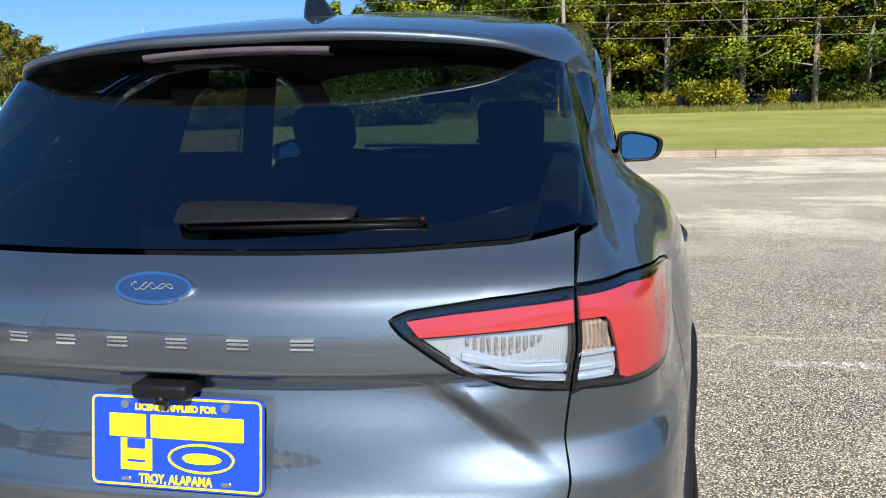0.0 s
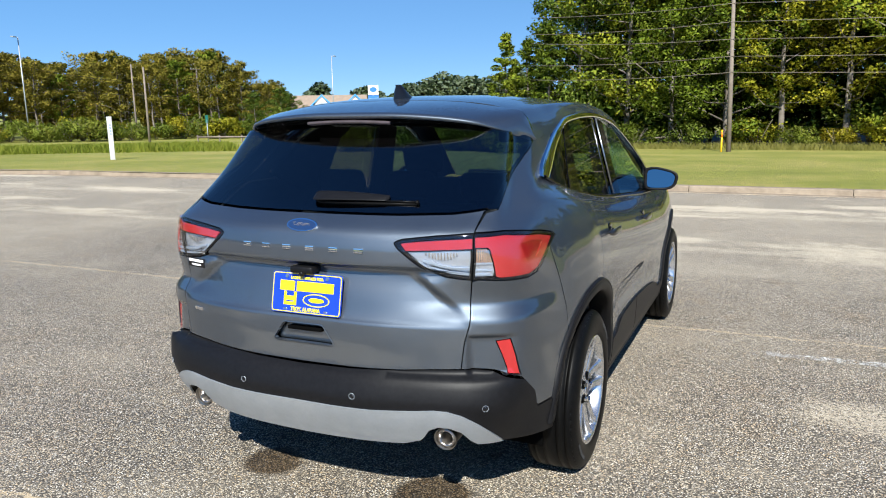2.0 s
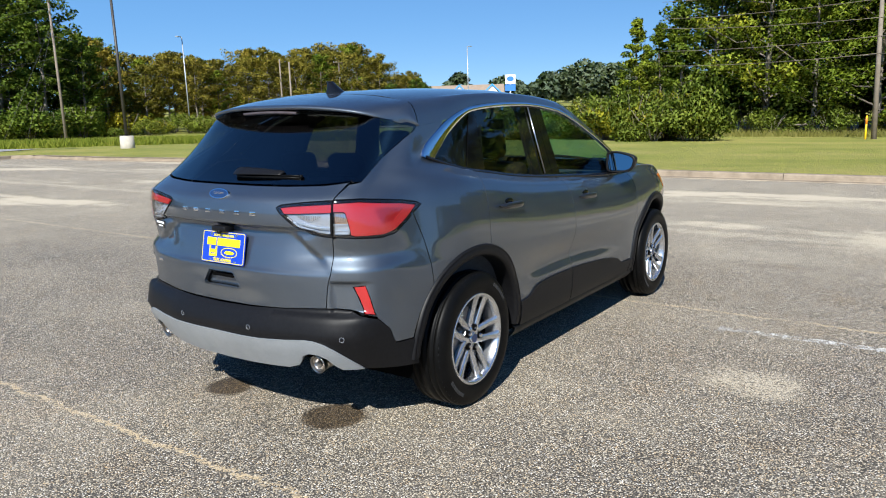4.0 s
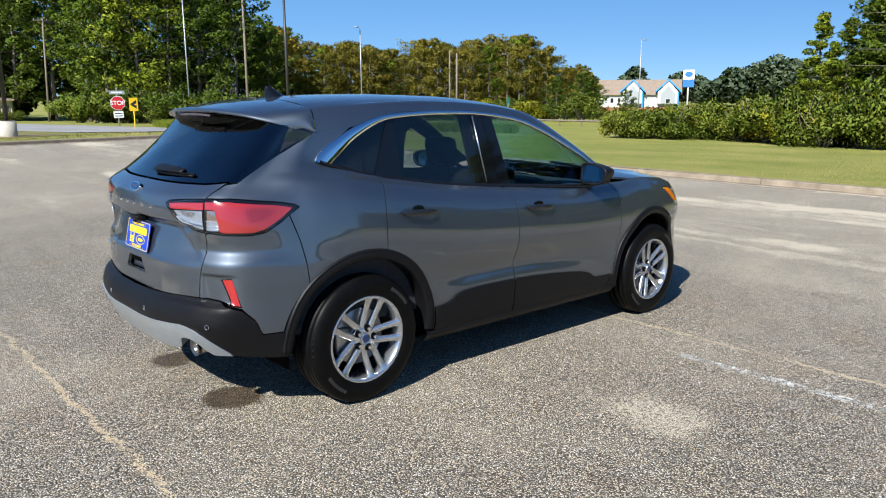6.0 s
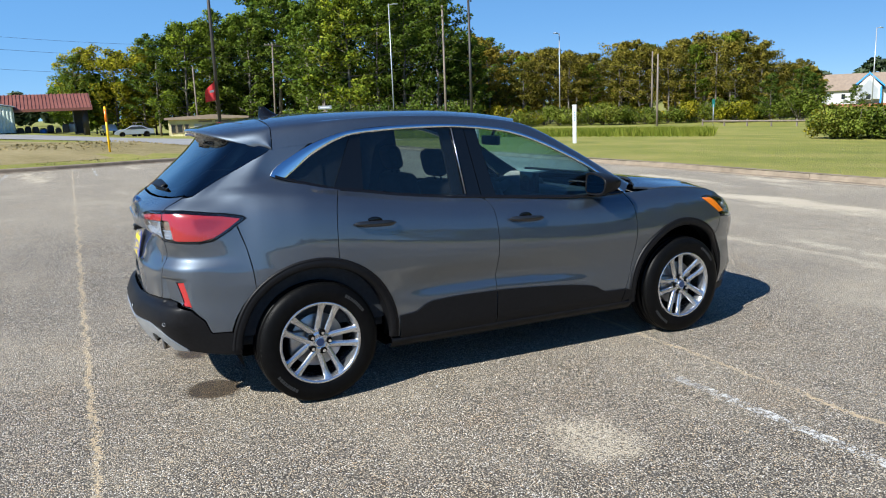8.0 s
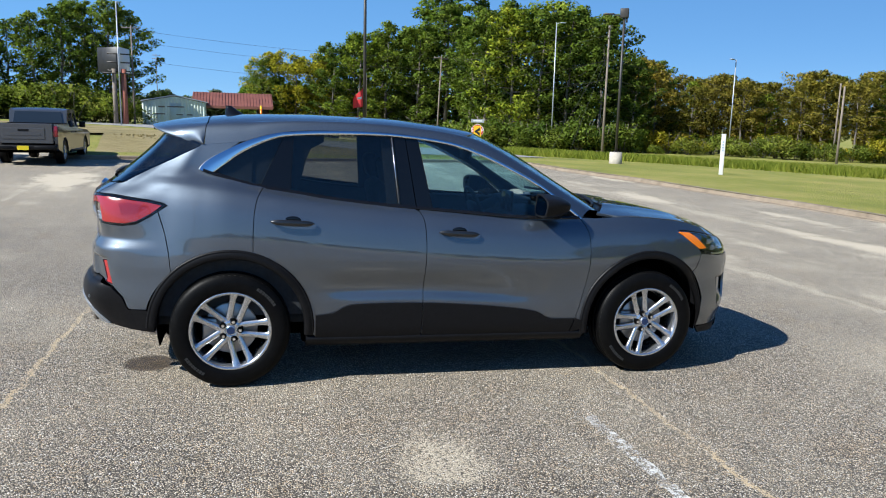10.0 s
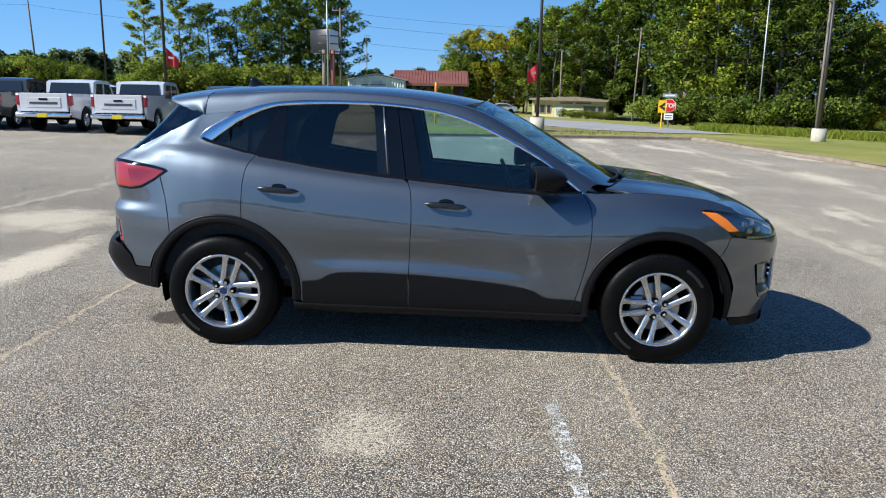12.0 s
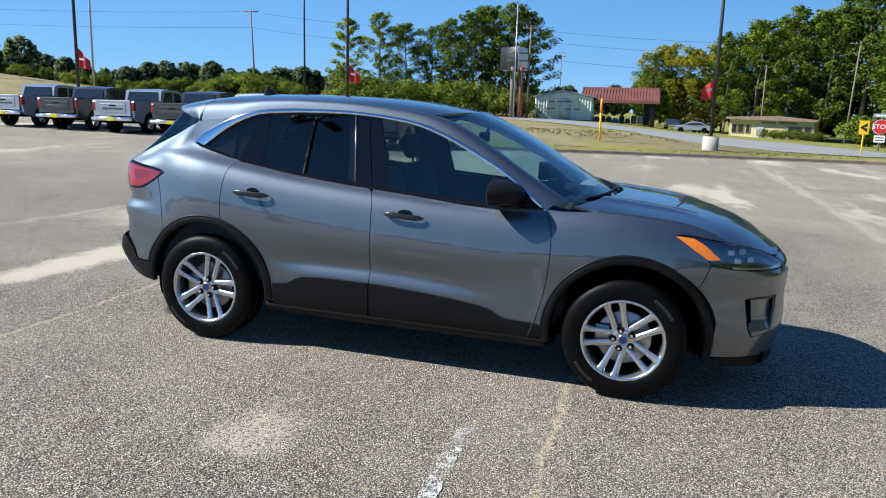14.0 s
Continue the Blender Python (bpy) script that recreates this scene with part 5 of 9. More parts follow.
def hood_fn(x, y):
    x, y = np.asarray(x, float), np.asarray(y, float)
    w = np.maximum(hw(x), 0.05)
    u = np.clip(abs(y) / w, 0, 1.05)
    zc, ze = hood_c(x), hz(x)
    f = u ** 3.2
    ridge = 0.010 * np.exp(-((abs(y) - 0.50) / 0.07) ** 2) * smooth(3.2, 2.9, x)
    return np.stack([x, y, zc * (1 - f) + np.minimum(ze, zc) * f + ridge], 1)


hp = [(2.36, 0.735)] + [(float(x), float(hw(x))) for x in (2.5, 2.7, 2.9, 3.05)] + [(float(p[0]), float(-p[1])) for p in EDGE_P[6:]] + [(float(EDGE_P[-1, 0]) + 0.002, 0.0)]
back = [(2.60, 0.0), (2.57, 0.3), (2.49, 0.55), (2.40, 0.70)]
hpoly = [(x, -y) for x, y in back] + [(x, -y) for x, y in hp] + [(x, y) for x, y in hp[::-1][1:]] + [(x, y) for x, y in back[::-1][:-1]]
panel("bonnet", hpoly, hood_fn, PAINT, car, "grey bonnet with two soft ridges", step=0.03, gap=0.0015)
# cowl below the windscreen
cowl = [[(2.33 + 0.29 * (1 - abs(v) ** 2.2) + dx, v * 0.66, 1.06 + dz) for v in np.linspace(-1, 1, 25)] for dx, dz in ((-0.03, 0.03), (0.02, 0.022), (0.07, 0.02), (0.08, -0.03))]
strip("cowl", cowl, BLACK_PLASTIC, car, "black plastic cowl")

# --- tailgate
GATE_LOW = [rw(0.608, 0.658), rw(0.50, 0.650), rw(0.40, 0.642), rw(0.2, 0.634), (S_REAR, 0.631)]
glass_low = [rw(0.645, 1.204), rw(0.54, 1.190), rw(0.36, 1.184), rw(0.18, 1.183), (S_REAR, 1.183)]
gate_half = [(S_REAR, 1.183)] + glass_low[::-1][1:] + [(SPLIT - 0.001, 1.197), (SPLIT - 0.001, 1.134), rw(0.62, 1.134), rw(0.52, 1.126), rw(0.40, 1.111), rw(0.381, 1.104)] + LAMP_LOW[::-1][:8] + [(SPLIT - 0.001, 0.971)] + GATE_EDGE[3:] + GATE_LOW[1:]
hs = [(S_REAR + 0.082, 0.776), (S_REAR + 0.128, 0.716), (S_REAR + 0.118, 0.708), (S_REAR - 0.118, 0.708), (S_REAR - 0.128, 0.716), (S_REAR - 0.082, 0.776)]
loop = [p for p in gate_half] + [(2 * S_REAR - p[0], p[1]) for p in gate_half[::-1][1:-1]]
gate = panel("tailgate", loop, surf, PAINT, car, "grey tailgate", holes=[hs], step=0.014, gap=0.002)
panel("handle_recess", hs, surf, PAINT, gate, "recessed tailgate handle", step=0.015, lift=-0.03, gap=-0.004)
ghalf = [(S_REAR, 1.187)] + [(p[0], p[1] + 0.004) for p in glass_low[::-1][1:]] + [(SPLIT + 0.02, 1.203)] + GLASS_EDGE[:-1] + [(-0.26, 1.436), (-0.36, 1.448), (-0.5, 1.462), rw(0.58, 1.482), rw(0.4, 1.503), (S_REAR, 1.512)]
gloop = ghalf + [(2 * S_REAR - p[0], p[1]) for p in ghalf[::-1][1:-1]]
panel("rear_window", gloop, surf, REAR_GLASS, gate, "dark tinted rear window", step=0.04, thick=0.004, gap=0.002)

# black printed border along the rear window's sides
for mir in (False, True):
    ge = GLASS_EDGE[:-1]
    border = ge + [(p[0] - 0.085 + 0.065 * k / 5, min(p[1] + 0.006, 1.426)) for k, p in enumerate(ge)][::-1]
    panel("window_border", border, surf, PILLAR_BLACK, gate, "black printed glass border", mirror=mir, step=0.04, thick=0.002, gap=0.003, lift=-0.008)

# ---- the crossover: lamps, bumpers, trim ----
RGT = ("right", False), ("left", True)


def norm_out(s, z):
    """Level outward normals of the body surface."""
    e = 1e-3
    d = surf(s + e, z) - surf(s - e, z)
    n = np.stack([d[:, 1], -d[:, 0], 0 * d[:, 0]], 1)
    return n / (np.linalg.norm(n, axis=1)[:, None] + 1e-12)


bump_out = pchip([0.30, 0.40, 0.48, 0.56, 0.600, 0.622, 0.640, 0.66], [-0.03, -0.005, 0.012, 0.028, 0.033, 0.028, 0.004, 0.002])


def bumper_fn(s, z):
    s, z = np.asarray(s, float), np.asarray(z, float)
    fade = 1 - 0.75 * smooth(-0.75, -0.5, s)
    return surf(s, z) + norm_out(s, z) * (bump_out(z) * fade)[:, None]


def both(half):
    return half + [(2 * S_REAR - p[0], p[1]) for p in half[::-1] if abs(p[0] - S_REAR) > 1e-6]


bump_half = ([(S_REAR, 0.632), rw(0.2, 0.635), rw(0.4, 0.643), rw(0.50, 0.651), rw(0.612, 0.655), rw(0.70, 0.645), rw(0.752, 0.627), rw(0.788, 0.609), sx(-0.607, 0.548), sx(-0.587, 0.492), (-0.55, 0.475), (-0.458, 0.475)]
             + [(-0.435, 0.40), (-0.43, 0.338), sx(-0.50, 0.343), sx(-0.587, 0.352), rw(0.74, 0.365), rw(0.64, 0.37), rw(0.62, 0.42), rw(0.55, 0.45), rw(0.48, 0.42), rw(0.46, 0.372), rw(0.3, 0.368), (S_REAR, 0.366)])
bumper = panel("rear_bumper", both(bump_half), bumper_fn, BLACK_PLASTIC, car, "dark grained plastic rear bumper", step=0.02, thick=0.03)
skid_half = [(S_REAR, 0.503), rw(0.15, 0.503), rw(0.30, 0.505), rw(0.44, 0.513), rw(0.53, 0.521), rw(0.575, 0.518), rw(0.62, 0.503), rw(0.66, 0.475), rw(0.70, 0.43), rw(0.735, 0.372),
             rw(0.66, 0.372), rw(0.638, 0.395), rw(0.615, 0.432), rw(0.58, 0.452), rw(0.54, 0.455), rw(0.505, 0.44), rw(0.482, 0.405), rw(0.462, 0.383), rw(0.3, 0.384), (S_REAR, 0.384)]
skid = panel("skid_plate", both(skid_half), lambda s, z: bumper_fn(s, z), SILVER, bumper, "silver painted skid plate", step=0.018, lift=0.007, gap=0.0, thick=0.05)
lowhalf = [(S_REAR, 0.384), rw(0.3, 0.384), rw(0.455, 0.38), rw(0.40, 0.362), (S_REAR, 0.35)]
panel("diffuser", both(lowhalf), lambda s, z: bumper_fn(s, z), SILVER, bumper, "grey lower lip", step=0.03, lift=0.004, gap=0.0, thick=0.05)
for y in (-0.69, -0.236, 0.236, 0.69):
    s0 = rw(abs(y), 0.53 if abs(y) > 0.5 else 0.55)
    q = bumper_fn(np.array([s0[0]]), np.array([s0[1]]))[0]
    nn = norm_out(np.array([s0[0]]), np.array([s0[1]]))[0]
    if y > 0:
        q, nn = q * np.array([1, -1, 1]), nn * np.array([1, -1, 1])
    bm = bmesh.new()
    add_cyl(bm, Vector(q) - Vector(nn) * 0.005, Vector(q) + Vector(nn) * 0.0015, 0.0115, n=20)
    add_cyl(bm, Vector(q), Vector(q) + Vector(nn) * 0.003, 0.0088, 0.0084, n=20)
    part("parking_sensor", bm, GLOSS_BLACK, bumper, "round parking sensor")
    bm = bmesh.new()
    m4 = Matrix.Translation(Vector(q) + Vector(nn) * 0.002) @ Vector(nn).to_track_quat("Y", "Z").to_matrix().to_4x4()
    add_rev(bm, [(0.0115, 0.0), (0.0115, 0.0012), (0.0103, 0.0012), (0.0103, 0.0)], 24)
    bmesh.ops.transform(bm, matrix=m4, verts=bm.verts)
    part("sensor_ring", bm, SILVER, bumper, "pale ring round a sensor")

for side, mir in RGT:
    sg = 1 if mir else -1
    # exhaust
    ex = tagged(empty("exhaust_tip"))
    ex.parent = car
    bm = bmesh.new()
    add_rev(bm, [(0.046, 0.0), (0.0495, -0.004), (0.049, -0.012), (0.045, 0.02), (0.044, 0.14), (0.030, 0.15), (0.030, 0.0), (0.041, -0.006), (0.042, 0.06), (0.034, 0.09), (0.0, 0.09)], 32)
    bmesh.ops.transform(bm, matrix=Matrix.Translation((-0.795, sg * 0.550, 0.392)) @ Matrix.Diagonal((1, 0.86, 0.86, 1)) @ pose(0, 0, 0, 0, 0, -90) @ pose(0, 0, 0, 6, 0, 0), verts=bm.verts)
    part("tip", bm, EXHAUST, ex, "round steel exhaust tip")
    bm = bmesh.new()
    add_tube(bm, [(-0.70, sg * 0.553, 0.39), (-0.4, sg * 0.55, 0.36), (0.0, sg * 0.45, 0.30)], 0.028, 12)
    part("pipe", bm, MATT_BLACK, ex)
    # tail lamp
    lamp = empty("tail_lamp")
    lamp.parent = car
    tagged(lamp, "red and clear tail lamp in a black surround")
    outline = LAMP_TOP + LAMP_LOW
    inner = [p for p in LAMP_TOP[:4]] + [(SPLIT - 0.0005, 1.136), (SPLIT - 0.0005, 0.970)] + LAMP_LOW[7:]
    outer = [(SPLIT + 0.0005, 1.136)] + LAMP_TOP[4:] + LAMP_LOW[:7] + [(SPLIT + 0.0005, 0.968)]
    for nm, pl in (("inner_housing", inner), ("outer_housing", outer)):
        panel(nm, pl, surf, GLOSS_BLACK, lamp, "black lamp housing", mirror=mir, step=0.02, lift=-0.018, gap=0.002, thick=0.02)
    red_in = [rw(0.396, 1.096), rw(0.46, 1.104), rw(0.56, 1.112), (SPLIT - 0.005, 1.117), (SPLIT - 0.005, 1.083), rw(0.56, 1.079), rw(0.46, 1.074), rw(0.415, 1.072)]
    panel("red_band", red_in, surf, RED_LENS, lamp, "red light band", mirror=mir, step=0.02, lift=0.0, gap=0.0, thick=0.006)
    clear_in = [rw(0.422, 1.067), rw(0.46, 1.069), rw(0.56, 1.074), (SPLIT - 0.005, 1.077), (SPLIT - 0.005, 0.984), rw(0.60, 0.985), rw(0.55, 0.991), rw(0.515, 1.001), rw(0.475, 1.024)]
    panel("reversing_reflector", clear_in, surf, WHITE_LENS, lamp, "clear ribbed reversing light", mirror=mir, step=0.015, lift=-0.012, gap=0.0, thick=0.006)
    # fluted optic above, light guides that follow the lower edge
    for k in range(11):
        u = 0.485 + 0.0105 * k
        hgt = 0.026 - 0.0007 * (k - 5) ** 2
        rib = [rw(u, 1.068), rw(u + 0.0055, 1.068), rw(u + 0.0055, 1.068 - hgt), rw(u, 1.068 - hgt)]
        panel("optic_rib", rib, surf, CHROME, lamp, mirror=mir, step=0.03, lift=-0.004, gap=0.0, thick=0.008)
    for d, hh, lf in ((0.0, 0.007, -0.001), (0.017, 0.010, -0.003)):
        cv = [rw(0.462 + d * 0.9, 1.034), rw(0.495 + d * 0.8, 1.010 + d), rw(0.525 + d * 0.5, 0.9985 + d), rw(0.57, 0.991 + d), (SPLIT - 0.006, 0.987 + d)]
        panel("light_guide", [(p[0], p[1] + hh) for p in cv[::-1]] + cv, surf, GUIDE, lamp, "pale light guide along the lower edge", mirror=mir, step=0.02, lift=lf, gap=0.0, thick=0.008)
    a, b = SPLIT + 0.006, SPLIT + 0.105
    clear_out = [(a, 1.082), (b - 0.045, 1.081), (b - 0.03, 1.072), (b, 1.000), (b - 0.004, 0.984), (a, 0.981)]
    panel("turn_reflector", clear_out, surf, AMBER_SOFT, lamp, "pale amber turn signal reflector", mirror=mir, step=0.015, lift=-0.010, gap=0.0, thick=0.006)
    lowc = [(a, 1.032), (b - 0.014, 1.030), (b, 1.0), (b - 0.004, 0.984), (a, 0.981)]
    panel("lower_reflector", lowc, surf, WHITE_LENS, lamp, "clear lower reflector", mirror=mir, step=0.015, lift=-0.006, gap=0.0, thick=0.006)
    for zz in (1.030, 1.006, 0.990):
        bar = [(a, zz + 0.003), (b - 0.014, zz + 0.003), (b - 0.012, zz - 0.003), (a, zz - 0.003)]
        panel("light_guide", bar, surf, GUIDE, lamp, "pale light guide bar", mirror=mir, step=0.03, lift=-0.001, gap=0.0, thick=0.006)
    for k in range(6):
        u = a + 0.012 + 0.0105 * k
        panel("optic_rib", [(u, 1.076), (u + 0.005, 1.076), (u + 0.005, 1.040), (u, 1.040)], surf, CHROME, lamp, mirror=mir, step=0.03, lift=-0.005, gap=0.0, thick=0.006)
    red_out = [(a, 1.120), (-0.70, 1.122), (-0.58, 1.112), sx(-0.47, 1.099), sx(-0.385, 1.083), sx(-0.45, 1.035), sx(-0.53, 0.990), sx(-0.59, 0.976), (b + 0.03, 0.978), (b + 0.008, 0.985), (b + 0.004, 1.002), (b - 0.026, 1.076), (b - 0.038, 1.085), (a, 1.086)]
    dark = [sx(-0.62, 1.085), sx(-0.55, 1.088), sx(-0.455, 1.076), sx(-0.53, 1.030), sx(-0.60, 1.020)]
    panel("red_hook", red_out, surf, RED_LENS, lamp, "red hook-shaped light", mirror=mir, step=0.02, lift=0.0, gap=0.0, thick=0.006, holes=[dark])
    panel("dark_red_field", dark, surf, DEEP_RED, lamp, "darker red field", mirror=mir, step=0.02, lift=-0.003, gap=-0.002, thick=0.004)
    # black surround flush with the body
    for nm, pl in (("inner_surround", inner), ("outer_surround", outer)):
        ring_o = resampled(pl, 0.012)
        panel(nm, pl, surf, GLOSS_BLACK, lamp, "black lamp surround", mirror=mir, step=0.015, lift=-0.001, gap=0.002, thick=0.016, holes=[inset(ring_o, 0.013)])
    for nm, pl in (("inner_cover", inner), ("outer_cover", outer)):
        panel(nm, pl, surf, LENS, lamp, "clear outer lens", mirror=mir, step=0.02, lift=0.007, gap=0.006, thick=0.012)
    # head lamp
    hl = empty("head_lamp")
    hl.parent = car
    tagged(hl, "head lamp with an amber corner and a clear cover")
    ho = [sx(2.925, 0.968), sx(3.0, 0.966), sx(3.1, 0.953), (3.25, 0.932), (3.40, 0.908), (3.55, 0.875), (3.66, 0.836), (3.70, 0.805), (3.68, 0.79), (3.55, 0.786), (3.40, 0.788), (3.27, 0.797), sx(3.17, 0.815), sx(3.11, 0.85), sx(3.02, 0.905)]
    panel("housing", ho, surf, LAMP_DARK, hl, "smoky chrome lamp housing", mirror=mir, step=0.03, lift=-0.03, gap=-0.01, thick=0.03)
    am = [sx(2.945, 0.961), sx(3.04, 0.953), sx(3.10, 0.918), sx(3.185, 0.846), sx(3.125, 0.842), sx(3.03, 0.902)]
    panel("amber_reflector", am, surf, AMBER, hl, "amber side reflector", mirror=mir, step=0.02, lift=0.004, gap=0.0, thick=0.012)
    drl = [(3.25, 0.812), (3.40, 0.802), (3.55, 0.800), (3.665, 0.812), (3.665, 0.794), (3.55, 0.789), (3.40, 0.791), (3.25, 0.798)]
    panel("daylight_strip", drl, surf, SATIN, hl, "pale daytime light strip", mirror=mir, step=0.02, lift=-0.004, gap=0.0, thick=0.01)
    for sc, zc in ((3.27, 0.880), (3.36, 0.885), (3.30, 0.838), (3.40, 0.842)):
        bm = bmesh.new()
        q = surf(np.array([sc]), np.array([zc]))[0]
        nn = norm_out(np.array([sc]), np.array([zc]))[0]
        q, nn = (q * np.array([1, -1, 1]), nn * np.array([1, -1, 1])) if mir else (q, nn)
        m4 = Matrix.Translation(Vector(q) - Vector(nn) * 0.022) @ Vector(nn).to_track_quat("Y", "Z").to_matrix().to_4x4()
        add_box(bm, -0.020, 0.020, -0.01, 0.008, -0.016, 0.016, None, 0.006, 2)
        add_box(bm, -0.012, 0.012, 0.006, 0.014, -0.010, 0.010, None, 0.003, 2)
        bmesh.ops.transform(bm, matrix=m4, verts=bm.verts)
        part("projector", bm, SATIN, hl, "bright projector reflector")
    panel("lens", ho, surf, HEAD_LENS, hl, "clear head lamp cover", mirror=mir, step=0.03, lift=0.001, gap=0.001, thick=0.01)

# --- front end
ftop = [sx(3.10, 0.70), sx(3.14, 0.812), (3.27, 0.793), (3.40, 0.783), (3.55, 0.781), (3.69, 0.786), (3.712, 0.81), (3.66, 0.85), (3.75, 0.86), (3.95, 0.865), (S_FRONT, 0.866)]
fbot = [(S_FRONT, 0.27), (3.8, 0.27), (3.5, 0.268), (3.3, 0.27), sx(3.19, 0.275), sx(3.182, 0.34)]
farc = arc_between(1, 3.183, 3.068, 12)
pocket = [(3.34, 0.618), (3.42, 0.632), (3.62, 0.632), (3.625, 0.56), (3.60, 0.42), (3.42, 0.40), (3.38, 0.45)]
grille = [(3.74, 0.80), (S_FRONT, 0.80), (S_FRONT, 0.47), (3.86, 0.47), (3.76, 0.62)]


def fboth(half):
    return half + [(2 * S_FRONT - p[0], p[1]) for p in half[::-1] if abs(p[0] - S_FRONT) > 1e-6]


pocket_l = [(2 * S_FRONT - p[0], p[1]) for p in pocket]
gr = [(3.74, 0.80), (2 * S_FRONT - 3.74, 0.80), (2 * S_FRONT - 3.76, 0.62), (2 * S_FRONT - 3.86, 0.47), (3.86, 0.47), (3.76, 0.62)]
front = panel("front_bumper", fboth(fbot + farc[1:] + ftop), surf, PAINT, car, "grey front bumper", holes=[pocket, pocket_l, gr], step=0.025)
for pk in (pocket, pocket_l):
    panel("air_curtain", pk, surf, PAINT, front, "recessed grey corner pocket", step=0.03, lift=-0.028, gap=-0.004)
    fl = (lambda q: q) if pk is pocket else (lambda q: [(2 * S_FRONT - a, b) for a, b in q])
    panel("pocket_slot", fl([(3.342, 0.606), (3.398, 0.617), (3.43, 0.455), (3.388, 0.45)]), surf, MATT_BLACK, front, "black slot of the pocket", step=0.03, lift=-0.02, gap=0.0)
    panel("pocket_lip", fl([(3.345, 0.618), (3.42, 0.630), (3.615, 0.630), (3.618, 0.617), (3.42, 0.614)]), surf, GLOSS_BLACK, front, "black upper lip of the pocket", step=0.03, lift=-0.008, gap=0.0)
    panel("pocket_ledge", fl([(3.425, 0.51), (3.612, 0.51), (3.602, 0.424), (3.425, 0.404), (3.395, 0.45)]), lambda s, z: surf(s, z) + norm_out(s, z) * (-0.026 * smooth(0.408, 0.50, z))[:, None], PAINT, front, "sloping grey ledge of the pocket", step=0.02, lift=0.002, gap=0.0)
panel("grille_backing", gr, surf, MATT_BLACK, front, "black grille opening", step=0.05, lift=-0.05, gap=-0.004)
for i in range(7):
    z = 0.50 + i * 0.045
    hwid = 0.46 if z > 0.6 else 0.34 + (z - 0.47)
    bar = [(S_FRONT - hwid, z), (S_FRONT + hwid, z), (S_FRONT + hwid, z + 0.016), (S_FRONT - hwid, z + 0.016)]
    panel("grille_bar", bar, surf, GLOSS_BLACK, front, "gloss black grille bar", step=0.04, lift=-0.012, gap=0.0, thick=0.03)
val = [(2 * S_FRONT - 3.19, 0.268), (3.19, 0.268), (3.25, 0.215), (3.6, 0.20), (2 * S_FRONT - 3.6, 0.20), (2 * S_FRONT - 3.25, 0.215)]
panel("valance", val, lambda s, z: surf(s, np.maximum(z, 0.22)) * np.array([1, 1, 0]) + np.stack([0 * s, 0 * s, z], 1), BLACK_PLASTIC, front, "black lower valance", step=0.05, gap=0.0, lift=0.003)

# --- badge, lettering, plate, wiper, small rear trim
def gate_pt(y, z, out=0.0):
    """A point on the tailgate at y and z, moved outwards."""
    s = rw(abs(y), z)
    q = surf(np.array([s[0]]), np.array([z]))[0]
    nn = norm_out(np.array([s[0]]), np.array([z]))[0]
    if y > 0:
        q, nn = q * np.array([1, -1, 1]), nn * np.array([1, -1, 1])
    return Vector(q) + Vector(nn) * out


def oval(ry, rz, lo, hi, n=40):
    """A flat oval plate on the sloping shelf below the rear window, from height lo to hi above it."""
    up_, out_ = Vector((0.46, 0, 0.888)), Vector((-0.888, 0, 0.46))
    c = gate_pt(0, 1.141)
    bm_ = bmesh.new()
    rings = [[bm_.verts.new(c + out_ * h + Vector((0, 1, 0)) * ry * k_ * math.cos(2 * math.pi * j / n) + up_ * rz * k_ * math.sin(2 * math.pi * j / n)) for j in range(n)] for h, k_ in ((lo, 1.0), (hi - 0.0015, 1.0), (hi, 0.975))]
    for p_, q_ in zip(rings, rings[1:]):
        for j in range(n):
            bm_.faces.new((p_[j], p_[(j + 1) % n], q_[(j + 1) % n], q_[j]))
    bm_.faces.new(rings[-1])
    bmesh.ops.recalc_face_normals(bm_, faces=bm_.faces)
    return bm_


badge = part("oval_badge", oval(0.0665, 0.0262, -0.012, 0.012), CHROME, gate, "blue oval badge with a bright rim", False)
part("badge_field", oval(0.0605, 0.0208, 0.008, 0.0132), BADGE_BLUE, badge, "blue badge field", False)
bm = bmesh.new()
for k_ in (0, 1):
    pts = [gate_pt(0, 1.141) + Vector((-0.888, 0, 0.46)) * 0.0138 + Vector((0, -1, 0)) * (0.072 * f - 0.036) + Vector((0.46, 0, 0.888)) * (0.0065 * math.sin(f * 15.7 + 2.2 * k_) * (1 - 0.5 * f) + 0.002) for f in np.linspace(0, 1, 40)]
    add_tube(bm, pts, 0.0014, 5)
part("badge_mark", bm, CHROME, badge, "pale wavy mark", False)
for y in (0.238, 0.147, 0.056, -0.045, -0.145, -0.245):
    bm = bmesh.new()
    for dz in (0.0064, 0.0, -0.0064):
        p = [gate_pt(y + a, 1.066 + dz + b, 0.006 if dz else 0.004) for a, b in ((0.0175, 0.0018), (-0.0175, 0.0018), (-0.0175, -0.0018), (0.0175, -0.0018))]
        vs = [bm.verts.new(q) for q in p] + [bm.verts.new(q + Vector((0.008, 0, 0))) for q in p]
        for f in ((0, 1, 2, 3), (0, 4, 5, 1), (1, 5, 6, 2), (2, 6, 7, 3), (3, 7, 4, 0)):
            bm.faces.new([vs[i] for i in f])
    bmesh.ops.recalc_face_normals(bm, faces=bm.faces)
    part("emblem_bar", bm, CHROME, gate, "bright plain emblem bar", False)


